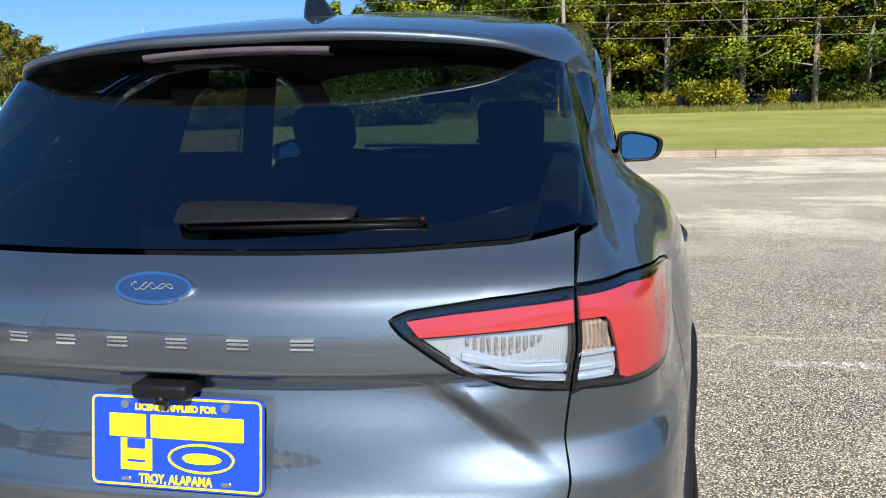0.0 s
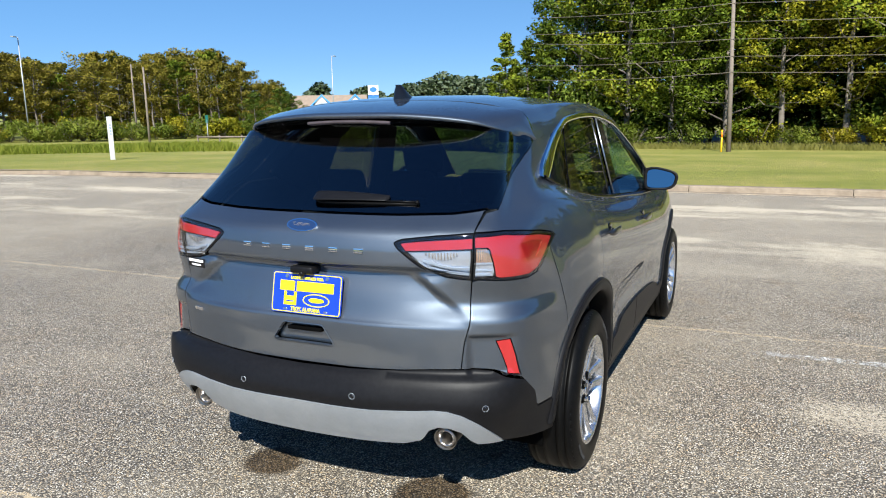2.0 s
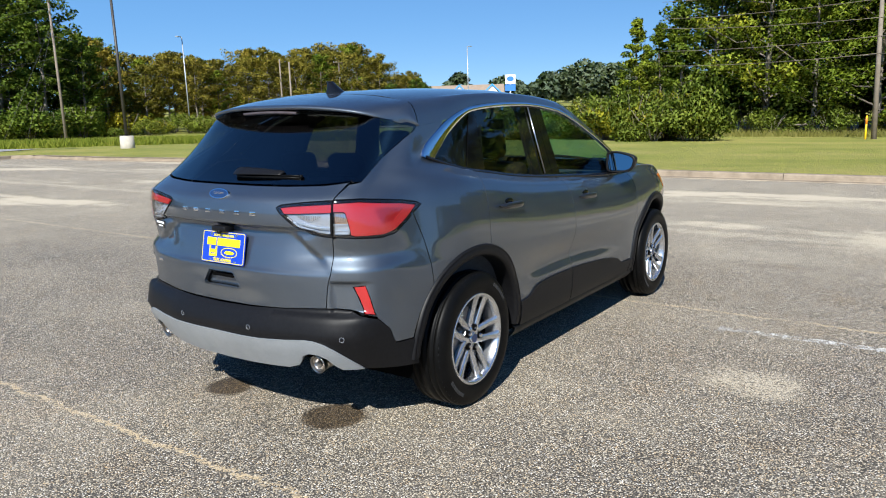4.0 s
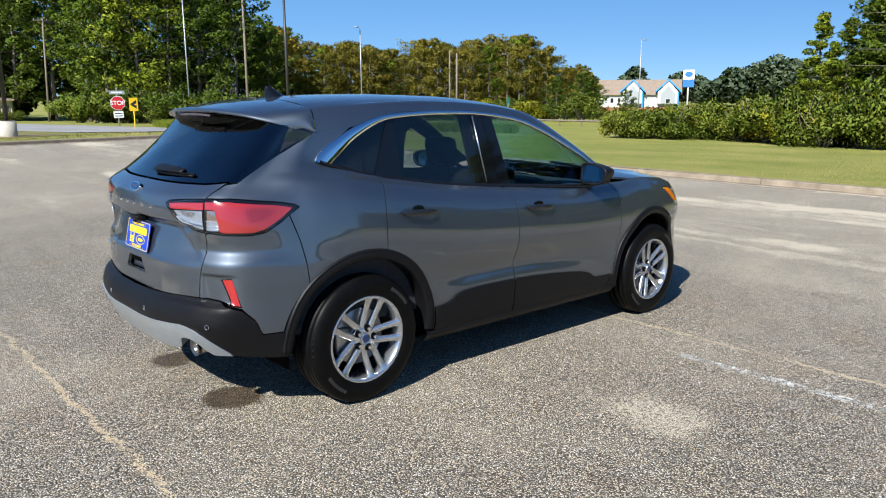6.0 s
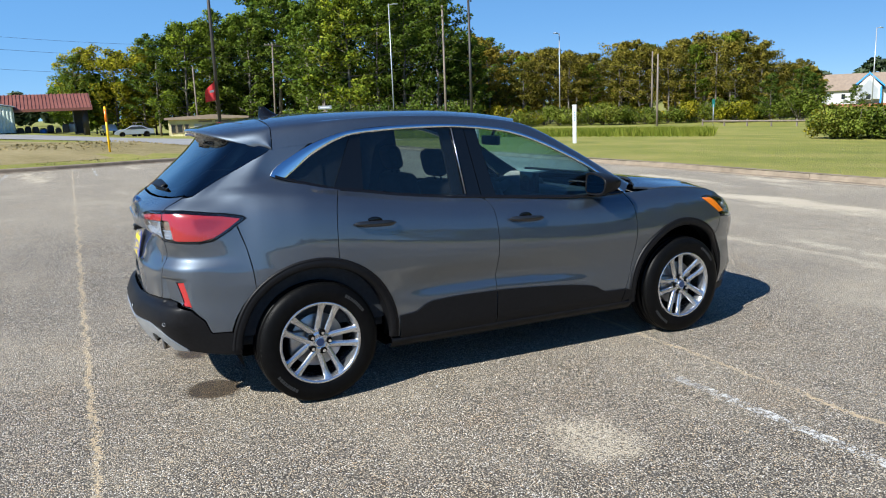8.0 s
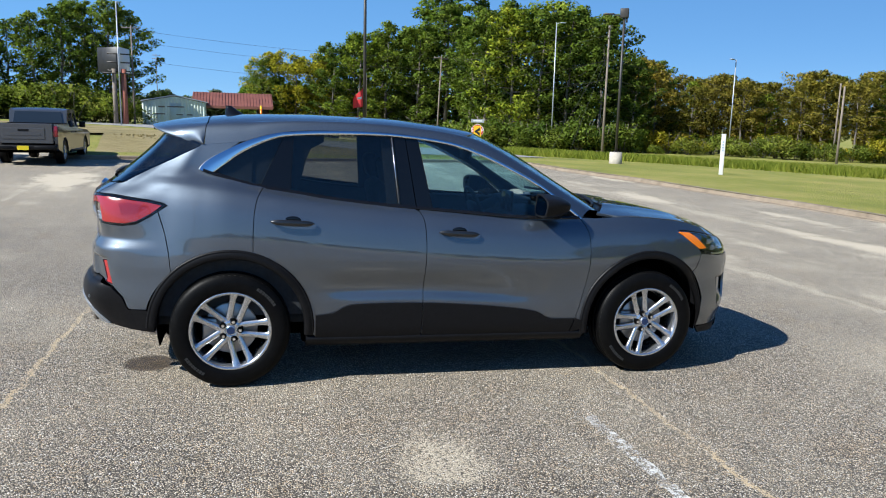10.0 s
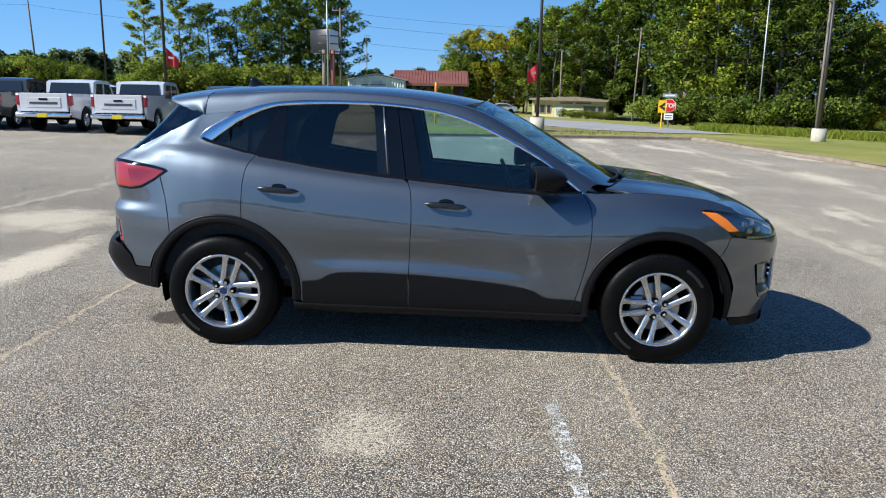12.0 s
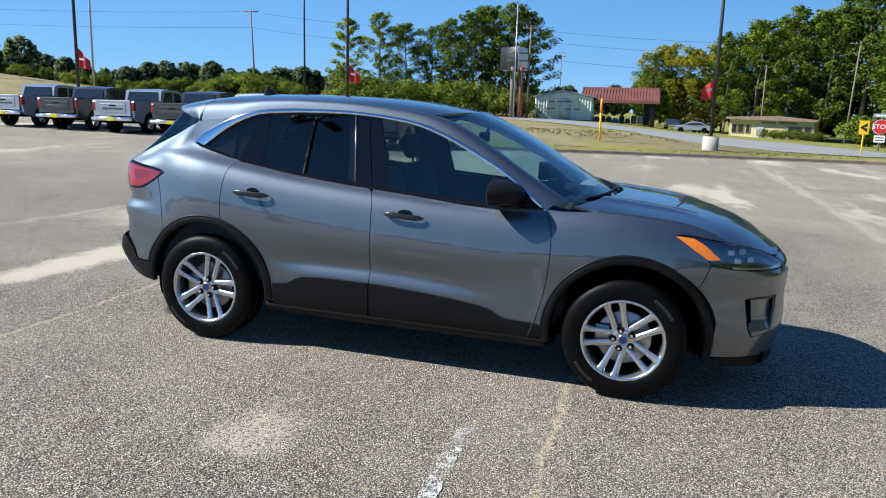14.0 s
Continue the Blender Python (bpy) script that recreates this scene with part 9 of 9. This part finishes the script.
for k in range(26):
    x = -5.3 + 0.41 * k
    bm = bmesh.new()
    vs = [bm.verts.new(p) for p in ((x, -0.62, 3.0), (x + 0.07, -0.62, 3.0), (x + 0.07, 3.9, 4.93), (x, 3.9, 4.93))]
    f = bm.faces.new(vs)
    r = bmesh.ops.extrude_face_region(bm, geom=[f])
    bmesh.ops.translate(bm, verts=[v for v in r["geom"] if isinstance(v, bmesh.types.BMVert)], vec=(0, -0.03, 0.06))
    part("roof_rib", bm, ROOF_RED, can, "", False)
bm = bmesh.new()
add_box(bm, -5.4, 5.2, -0.66, -0.6, 2.7, 3.02)
part("fascia", bm, ROOF_RED, can, "", False)
bm = bmesh.new()
add_box(bm, 3.2, 4.8, 5.0, 8.0, -0.3, 2.8)
part("store_room", bm, DARK_STEEL, can, "", False)
for i in range(9):
    bx = -4.0 + 0.85 * i
    t = tagged(empty("stored_crate", can.matrix_world @ pose(bx, 0.8 + rng.uniform(0, 2.5), 0, 0, 0, rng.uniform(-20, 20))), "dark stored machine part below the shelter", "equipment", "stored equipment")
    bm = bmesh.new()
    hh = rng.uniform(0.5, 1.2)
    add_box(bm, -0.35, 0.35, -0.4, 0.4, 0, hh, None, 0.05, 2)
    part("body", bm, (DARK_STEEL, SIGN_BLUE, GALV)[i % 3] if i % 4 == 0 else DARK_STEEL, t)
    bm = bmesh.new()
    add_box(bm, -0.25, 0.25, -0.3, 0.3, hh, hh + 0.15, None, 0.03, 2)
    part("lid", bm, DARK_STEEL, t)

cream = tagged(thing("cream_building", 16.2, 103.5, None, -14), "low cream-yellow office building with a shallow brown roof", "building")
bm = bmesh.new()
add_box(bm, -5.2, 5.2, 0, 9, -0.6, 2.5)
part("wall", bm, CREAM_WALL, cream, "", False)
for k in range(25):
    bm = bmesh.new()
    add_box(bm, -5.18 + 0.43 * k, -5.10 + 0.43 * k, -0.03, 0.0, -0.6, 2.5)
    part("batten", bm, CREAM_WALL, cream, "", False)
bm = bmesh.new()
a = [bm.verts.new((x, -0.7, z)) for x, z in ((-5.6, 2.45), (5.6, 2.35), (5.6, 2.55), (0.5, 3.0), (-5.6, 2.75))]
b = [bm.verts.new((v.co.x, 9.6, v.co.z)) for v in a]
bm.faces.new(a)
bm.faces.new(b[::-1])
for k in range(5):
    bm.faces.new((a[k], b[k], b[(k + 1) % 5], a[(k + 1) % 5]))
bmesh.ops.recalc_face_normals(bm, faces=bm.faces)
part("roof", bm, ROOF_BROWN, cream, "shallow brown roof", False)
for x0, x1, z0, z1, nm in ((-4.8, -4.3, 0.7, 1.7, "window"), (-4.0, -3.4, 0.7, 1.7, "window"), (-3.0, -2.6, 0.7, 1.7, "window"), (-1.7, -0.9, -0.4, 1.7, "door"), (2.2, 3.8, 1.0, 1.6, "window"), (4.2, 4.9, 1.0, 1.6, "window")):
    opening(nm, x0, x1, -0.03, z0, z1, cream, WHITE_WALL if nm == "door" else ROOF_BROWN, WHITE_WALL if nm == "door" else WINDOW_DARK)
for x0, x1 in ((-1.2, 0.6), (1.0, 3.2)):
    bm = bmesh.new()
    add_box(bm, x0, x1, -0.1, -0.05, 2.0, 2.2)
    part("print_bar", bm, ROOF_BROWN, cream, "brown print bar", False)
for i in range(7):
    place(("shrub_a", "shrub_b")[i % 2], 15.6 + 0.95 * i, 101.8 - 0.12 * i, 0.62, "low clipped shrub before the cream building", "shrub", "shrubs before the cream building", sz=0.62)

# white two-gabled building far off
hotel = tagged(empty("white_gabled_building", pose(140.8, 88.2, -0.56, 0, 0, -57) @ Matrix.Scale(0.8, 4)), "white building with blue-trimmed gables above a red brick base", "building")
bm = bmesh.new()
add_box(bm, -14, 8.5, 0.6, 10, -8, 2.6)
part("wall", bm, WHITE_WALL, hotel, "", False)
bm = bmesh.new()
add_box(bm, -14.05, 8.6, 0.5, 0.62, -8, -1.0)
part("brick_base", bm, BRICK_RED, hotel, "red brick base", False)
bm = bmesh.new()
a = [bm.verts.new((-14.6, y, z)) for y, z in ((-0.2, 2.3), (5, 6.4), (10.5, 2.3))]
b = [bm.verts.new((9.2, y, z)) for y, z in ((-0.2, 2.3), (5, 6.4), (10.5, 2.3))]
bm.faces.new(a)
bm.faces.new(b[::-1])
for k in range(3):
    bm.faces.new((a[k], b[k], b[(k + 1) % 3], a[(k + 1) % 3]))
bmesh.ops.recalc_face_normals(bm, faces=bm.faces)
part("roof", bm, ROOF_BROWN, hotel, "brown shingle roof", False)
for cx in (-3.6, 5.6):
    gb = empty("gable")
    gb.parent = hotel
    bm = bmesh.new()
    gable_wall(bm, cx - 2.7, cx + 2.7, -1.2, 3.0, 5.9, 2.0)
    bmesh.ops.recalc_face_normals(bm, faces=bm.faces)
    part("gable_wall", bm, WHITE_WALL, gb, "white gable", False)
    bm = bmesh.new()
    gable_wall(bm, cx - 1.9, cx + 1.9, -1.26, 2.5, 4.8, 0.05)
    bmesh.ops.recalc_face_normals(bm, faces=bm.faces)
    part("gable_field", bm, GALV, gb, "grey gable field", False)
    bm = bmesh.new()
    add_box(bm, cx - 2.72, cx + 2.72, -1.3, -1.2, -8, -1.0)
    part("gable_base", bm, BRICK_RED, gb, "", False)
    for sgn in (-1, 1):
        bm = bmesh.new()
        vs = [bm.verts.new(p) for p in ((cx, -1.6, 6.05), (cx + sgn * 3.3, -1.6, 2.9), (cx + sgn * 3.3, 2.0, 2.9), (cx, 2.0, 6.05))]
        f = bm.faces.new(vs)
        r = bmesh.ops.extrude_face_region(bm, geom=[f])
        bmesh.ops.translate(bm, verts=[v for v in r["geom"] if isinstance(v, bmesh.types.BMVert)], vec=(0, 0, 0.45))
        bmesh.ops.recalc_face_normals(bm, faces=bm.faces)
        part("gable_trim", bm, BLUE_TRIM, gb, "bright blue gable trim", False)
    bm = bmesh.new()
    add_box(bm, cx + 2.4, cx + 2.75, -1.34, -1.2, -1.0, 3.0)
    part("corner_trim", bm, BLUE_TRIM, gb, "", False)
    opening("window", cx - 0.5, cx + 0.5, -1.27, 0.0, 1.2, gb, WHITE_WALL, WINDOW_DARK)
opening("window", -9.5, -8.7, 0.55, 0.2, 1.4, hotel, WHITE_WALL, WINDOW_DARK)
opening("window", -7.5, -6.9, 0.55, 0.2, 1.4, hotel, WHITE_WALL, WINDOW_DARK)
hs_ = tagged(empty("roadside_sign", pose(141.7, 78.9, 0.6, 0, 0, -60) @ Matrix.Scale(0.7, 4)), "blue and white roadside sign on a tall post", "sign")
bm = bmesh.new()
add_cyl(bm, (0, 0, -6), (0, 0, 8.0), 0.25, n=10)
part("post", bm, WHITE_WALL, hs_)
face_plate("upper_face", [(-1.6, 5.4), (1.6, 5.4), (1.6, 8.2), (-1.6, 8.2)], -0.3, 0.3, SIGN_WHITE, hs_, "white sign face")
face_plate("blue_mark", [(1.1 * math.cos(a / 8 * 3.1416), 6.9 + 0.8 * math.sin(a / 8 * 3.1416)) for a in range(16)], -0.34, -0.3, SIGN_BLUE, hs_, "blue oval")
face_plate("lower_face", [(-1.6, 3.2), (1.6, 3.2), (1.6, 5.2), (-1.6, 5.2)], -0.3, 0.3, SIGN_BLUE, hs_, "blue sign face")

# ---- pickups ----
def flat_panel(name, poly, y, material, parent, label="", holes=(), thick=0.05, out=-1, step=0.25):
    fn = lambda u, v: np.stack([u, 0 * u + y, v], 1) if out < 0 else np.stack([-u, 0 * u + y, v], 1)
    pl = poly if out < 0 else [(-p[0], p[1]) for p in poly]
    hs2 = holes if out < 0 else [[(-p[0], p[1]) for p in h] for h in holes]
    return panel(name, pl, fn, material, parent, label, holes=hs2, step=step, thick=thick, gap=0.0)


TRUCK_LAMP = ribbed("truck_tail_lens", (0.30, 0.012, 0.018), 0.2, 0.0, 60, 0.1)


def pickup(x, y, rz, paint_m, label, lift=0.0, chrome_b=True):
    """A crew-cab pickup, its tail at the origin, nose along +x."""
    t = tagged(empty("pickup_truck", pose(x, y, gz(x, y), 0, 0, rz) @ Matrix.Scale(0.865, 4)), label, "pickup truck", "parked pickups")
    body = empty("body")
    body.parent = t
    H = 0.5 * lift - 0.02
    low = [(0.12, 0.62), (0.12, 1.38), (2.05, 1.42)]
    wheels = (1.22, 4.85)
    sill = [(5.75, 0.55), (5.35, 0.5)] + arc(wheels[1], 0.42, 0.50, 0, 180, 12) + [(4.2, 0.45), (1.8, 0.45)] + arc(wheels[0], 0.42, 0.50, 0, 180, 12) + [(0.14, 0.55)]
    side = [(0.10, 1.36), (1.95, 1.36), (2.0, 1.18), (4.2, 1.16), (5.2, 1.12), (5.78, 1.02)][::-1]
    for sgn in (-1, 1):
        poly = [(px, pz + H) for px, pz in sill] + [(px, pz + H) for px, pz in side[::-1]]
        o = flat_panel("body_side", poly, sgn * 0.99, paint_m, body, out=sgn, thick=0.10)
        bm = bmesh.new()
        add_box(bm, 2.0, 4.3, sgn * 0.99 - 0.03, sgn * 0.99 + 0.03, 0.38 + H, 0.47 + H, None, 0.02)
        part("running_board", bm, CHROME if chrome_b else BLACK_PLASTIC, body)
        # cab side
        cab = [(2.02, 1.15), (4.05, 1.15), (3.55, 1.80), (3.2, 1.86), (2.35, 1.86), (2.15, 1.78)]
        g1 = [(2.25, 1.24), (2.95, 1.24), (2.95, 1.74), (2.38, 1.74)]
        g2 = [(3.03, 1.24), (3.85, 1.24), (3.50, 1.70), (3.03, 1.74)]
        flat_panel("cab_side", [(a, b + H) for a, b in cab], sgn * 0.90, paint_m, body, holes=[[(a, b + H) for a, b in g] for g in (g1, g2)], out=sgn, thick=0.06)
        for g in (g1, g2):
            flat_panel("side_window", [(a, b + H) for a, b in g], sgn * 0.875, WINDOW_DARK, body, "dark side glass", out=sgn, thick=0.01)
        bm = bmesh.new()
        add_box(bm, 3.68, 3.82, sgn * 1.10 - 0.10, sgn * 1.10 + 0.10, 1.22 + H, 1.44 + H, None, 0.03, 2)
        add_box(bm, 3.72, 3.78, sgn * 0.98 - 0.1, sgn * 0.98 + 0.06, 1.24 + H, 1.29 + H)
        part("wing_mirror", bm, BLACK_PLASTIC, t, "black wing mirror")
        bm = bmesh.new()
        add_box(bm, 0.085, 0.24, sgn * 0.928 - 0.07, sgn * 0.928 + 0.07, 0.94 + H, 1.29 + H, None, 0.02, 2)
        part("tail_lamp", bm, TRUCK_LAMP, t, "red tail lamp")
        bm = bmesh.new()
        add_box(bm, 5.70, 5.82, sgn * 0.82 - 0.14, sgn * 0.82 + 0.14, 0.82 + H, 1.0 + H, None, 0.02, 2)
        part("head_lamp", bm, WHITE_LENS, t, "head lamp")
        for k in (0, 1):
            bm = bmesh.new()
            add_box(bm, 2.85 - 0.75 * k + 0.1, 3.07 - 0.75 * k + 0.1, sgn * 1.0 - 0.02, sgn * 1.0 + 0.02, 1.06 + H, 1.09 + H, None, 0.008)
            part("door_handle", bm, CHROME if chrome_b else BLACK_PLASTIC, t)
        for wx in wheels:
            wh = empty("wheel")
            wh.parent = t
            bm = bmesh.new()
            rt = 0.40 + lift * 0.5
            add_rev(bm, [(0.24, -0.12), (0.33, -0.135), (rt - 0.02, -0.12), (rt, -0.09), (rt, 0.09), (rt - 0.02, 0.12), (0.24, 0.12)], 28)
            bmesh.ops.recalc_face_normals(bm, faces=bm.faces)
            part("tyre", bm, RUBBER, wh)
            bm = bmesh.new()
            add_rev(bm, [(0.245, -0.118), (0.225, -0.11), (0.20, -0.05), (0.0, -0.05)], 24)
            for k in range(6):
                a = 2 * math.pi * k / 6
                add_box(bm, 0.03, 0.235, -0.115, -0.07, -0.03, 0.03, pose(0, 0, 0, 0, math.degrees(a), 0), 0.01)
            add_cyl(bm, (0, -0.05, 0), (0, -0.125, 0), 0.07, n=14)
            bmesh.ops.recalc_face_normals(bm, faces=bm.faces)
            part("rim", bm, ALLOY, wh, "", False)
            wh.matrix_local = pose(wx, sgn * 0.84, rt) if sgn < 0 else pose(wx, sgn * 0.84, rt, 0, 0, 180)
    bm = bmesh.new()
    add_box(bm, 0.06, 0.14, -0.855, 0.855, 0.72 + H, 1.37 + H, None, 0.02, 2)
    add_box(bm, 0.045, 0.07, -0.62, 0.62, 0.86 + H, 1.22 + H, None, 0.012, 2)
    gate_ = part("tailgate", bm, paint_m, t, "", False)
    bm = bmesh.new()
    add_box(bm, 0.03, 0.06, -0.16, 0.16, 1.12 + H, 1.19 + H, None, 0.01)
    part("gate_handle", bm, BLACK_PLASTIC, gate_, "", False)
    bm = bmesh.new()
    add_box(bm, 0.035, 0.05, -0.5, 0.5, 0.98 + H, 1.06 + H, None, 0.004)
    part("print_bar", bm, TRUCK_GREY, gate_, "plain embossed bar", False)
    bm = bmesh.new()
    add_box(bm, -0.10, 0.14, -0.98, 0.98, 0.52 + H, 0.68 + H, None, 0.05, 2)
    add_box(bm, -0.13, -0.09, -0.95, -0.32, 0.55 + H, 0.65 + H, None, 0.015, 2)
    add_box(bm, -0.13, -0.09, 0.32, 0.95, 0.55 + H, 0.65 + H, None, 0.015, 2)
    part("rear_bumper", bm, CHROME if chrome_b else BLACK_PLASTIC, t, "bright rear bumper" if chrome_b else "dark rear bumper")
    bm = bmesh.new()
    add_box(bm, -0.135, -0.12, -0.17, 0.17, 0.52 + H, 0.66 + H)
    part("licence_plate", bm, PLATE_YELLOW, t, "yellow dealer plate", False)
    bm = bmesh.new()
    add_box(bm, 0.14, 2.0, -0.92, 0.92, 0.75 + H, 0.82 + H)
    add_box(bm, 1.92, 2.0, -0.92, 0.92, 0.8 + H, 1.38 + H)
    part("bed", bm, BLACK_PLASTIC, t, "black load bed", False)
    bm = bmesh.new()
    add_box(bm, 0.3, 5.6, -0.85, 0.85, 0.42 + H, 0.62 + H)
    part("chassis", bm, MATT_BLACK, t, "", False)
    # cab roof, rear window, windscreen, bonnet
    def cross(x_, z_, w_, h_=0.03):
        return [(x_, w_ * math.sin(a), z_ - h_ * (1 - math.cos(a))) for a in np.linspace(-1.2, 1.2, 9)]
    rf = [[(xx, yy, zz - 0.03 * (yy / 0.9) ** 2 + H) for yy in np.linspace(-0.90, 0.90, 7)] for xx, zz in ((2.15, 1.80), (2.35, 1.88), (2.8, 1.90), (3.2, 1.88), (3.55, 1.80))]
    strip("cab_roof", rf, paint_m, body)
    bk = [[(xx, yy, zz + H) for yy in np.linspace(-0.9, 0.9, 5)] for xx, zz in ((2.02, 1.14), (2.06, 1.36), (2.15, 1.80))]
    strip("cab_back", bk, paint_m, body)
    bm = bmesh.new()
    vs = [bm.verts.new((xx, yy, zz + H)) for xx, yy, zz in ((2.03, -0.78, 1.36), (2.03, 0.78, 1.36), (2.115, 0.72, 1.76), (2.115, -0.72, 1.76))]
    bm.faces.new(vs)
    r = bmesh.ops.extrude_face_region(bm, geom=bm.faces[:])
    bmesh.ops.translate(bm, verts=[v for v in r["geom"] if isinstance(v, bmesh.types.BMVert)], vec=(0.02, 0, 0))
    bmesh.ops.recalc_face_normals(bm, faces=bm.faces)
    part("rear_window", bm, WINDOW_DARK, t, "dark rear window", False)
    strip("windscreen", [[(xx, yy, zz + H) for yy in np.linspace(-0.88, 0.88, 5)] for xx, zz in ((3.55, 1.79), (4.08, 1.16))], WINDOW_DARK, t)
    strip("bonnet", [[(xx, yy, zz - 0.05 * (yy / 0.95) ** 4 + H) for yy in np.linspace(-0.98, 0.98, 9)] for xx, zz in ((4.02, 1.18), (4.6, 1.20), (5.3, 1.17), (5.7, 1.10), (5.8, 0.98))], paint_m, body)
    bm = bmesh.new()
    add_box(bm, 5.72, 5.85, -0.98, 0.98, 0.45 + H, 1.0 + H, None, 0.05, 2)
    part("front_bumper", bm, paint_m, t)
    bm = bmesh.new()
    add_box(bm, 5.84, 5.88, -0.65, 0.65, 0.65 + H, 0.98 + H, None, 0.01)
    part("grille", bm, BLACK_PLASTIC, t, "", False)
    return t


pickup(-6.25, 17.75, 92, TRUCK_GREY, "older grey pickup with a dark bumper at the row's end", 0.0, False)
pickup(-9.25, 17.7, 92, TRUCK_WHITE, "white heavy pickup with a chrome bumper", 0.14)
pickup(-11.6, 17.7, 92, TRUCK_WHITE, "white pickup with plain embossed tailgate", 0.08)
pickup(-13.87, 17.7, 92, TRUCK_DARK, "dark grey pickup parked between white ones", 0.05)
pickup(-16.37, 17.7, 92, TRUCK_SILVER, "silver pickup with a chrome bumper", 0.05)
pickup(-18.86, 17.7, 92, TRUCK_DARK, "black pickup with bright wheels", 0.05)
pickup(-21.35, 17.7, 92, TRUCK_SILVER, "silver pickup at the far end of the row", 0.08)
far_p = pickup(-21.5, 44.0, 170, TRUCK_DARK, "dark pickup parked on the rise behind the row", 0.0)
far_p.matrix_world = pose(-21.5, 44.0, top_z(-21.5, 44.0), 0, 0, 170) @ Matrix.Scale(0.865, 4)


def sedan(x, y, z, rz, paint_m, label):
    """A small saloon seen far away: lofted body, glass, four wheels."""
    t = tagged(empty("saloon_car", pose(x, y, z, 0, 0, rz)), label, "car")
    prof_top = [(-2.3, 0.75), (-2.2, 0.95), (-1.6, 1.02), (-0.9, 1.38), (0.3, 1.42), (1.1, 1.0), (2.0, 0.88), (2.35, 0.62)]
    rows = []
    for yy, k in ((-0.86, 0.90), (-0.80, 0.97), (-0.5, 1.0), (0, 1.01), (0.5, 1.0), (0.80, 0.97), (0.86, 0.90)):
        rows.append([(px, yy, pz * k) for px, pz in prof_top])
    strip("body_top", rows, paint_m, t)
    for sgn in (-1, 1):
        pl = [(2.35, 0.35)] + arc(1.45, 0.33, 0.36, 0, 180, 8) + arc(-1.4, 0.33, 0.36, 0, 180, 8) + [(-2.3, 0.35), (-2.3, 0.68), (-2.2, 0.86), (-1.6, 0.92), (1.1, 0.90), (2.0, 0.80), (2.35, 0.56)]
        flat_panel("body_side", pl, sgn * 0.87, paint_m, t, out=sgn)
        flat_panel("side_window", [(-1.35, 0.96), (0.95, 0.96), (0.25, 1.28), (-0.85, 1.26)], sgn * 0.875, WINDOW_DARK, t, "dark side glass", out=sgn, thick=0.02)
        for wx in (-1.4, 1.45):
            bm = bmesh.new()
            add_rev(bm, [(0.0, -0.08), (0.2, -0.09), (0.22, -0.11), (0.32, -0.10), (0.32, 0.1), (0.0, 0.1)], 20)
            bmesh.ops.recalc_face_normals(bm, faces=bm.faces)
            bmesh.ops.transform(bm, matrix=pose(wx, sgn * 0.78, 0.32, 0, 0, 0 if sgn < 0 else 180), verts=bm.verts)
            part("wheel", bm, RUBBER, t)
    return t


sedan(6.2, 97.0, top_z(6.2, 97) + 0.05, 175, TRUCK_SILVER, "silver saloon parked near the shelter")
sedan(3.6, 104.5, top_z(3.6, 104.5) + 0.05, -85, TRUCK_WHITE, "pale car parked nose-on before the shelter")
tractor = tagged(thing("green_tractor", 7.6, 104.0, None, 70), "green tractor beside the cream building", "tractor")
bm = bmesh.new()
add_box(bm, -1.2, 1.0, -0.4, 0.4, 0.7, 1.3, None, 0.08, 2)
part("bonnet", bm, SIGN_GREEN, tractor, "green bonnet")
bm = bmesh.new()
add_box(bm, -1.5, -0.2, -0.7, 0.7, 1.9, 2.0, None, 0.03)
for sx_ in (-1.4, -0.3):
    for sy_ in (-0.6, 0.6):
        add_cyl(bm, (sx_, sy_, 1.1), (sx_, sy_, 1.9), 0.04, n=6)
part("canopy", bm, DARK_STEEL, tractor)
for wx, wy, r in ((-1.0, 0.7, 0.7), (-1.0, -0.7, 0.7), (0.8, 0.55, 0.4), (0.8, -0.55, 0.4)):
    bm = bmesh.new()
    add_rev(bm, [(0.0, -0.15), (r, -0.15), (r, 0.15), (0.0, 0.15)], 18)
    bmesh.ops.recalc_face_normals(bm, faces=bm.faces)
    bmesh.ops.transform(bm, matrix=pose(wx, wy, r), verts=bm.verts)
    part("wheel", bm, RUBBER, tractor)
# roadside rail far off
rail = tagged(thing("guard_rail", 60.0, 44.0, None, 0), "low grey guard rail along the far road", "guard rail")
for k in range(7):
    bm = bmesh.new()
    add_box(bm, -0.06 + k * -0.4, 0.06 + k * -0.4, -6 + 2.5 * k - 0.06, -6 + 2.5 * k + 0.06, -0.6, 0.75)
    part("post", bm, POLE_WOOD, rail, "", False)
bm = bmesh.new()
add_tube(bm, [(-0.05 + k * -0.4, -6 + 2.5 * k, 0.55) for k in range(7)], 0.085, 6)
part("beam", bm, POLE_WOOD, rail, "weathered grey beam")
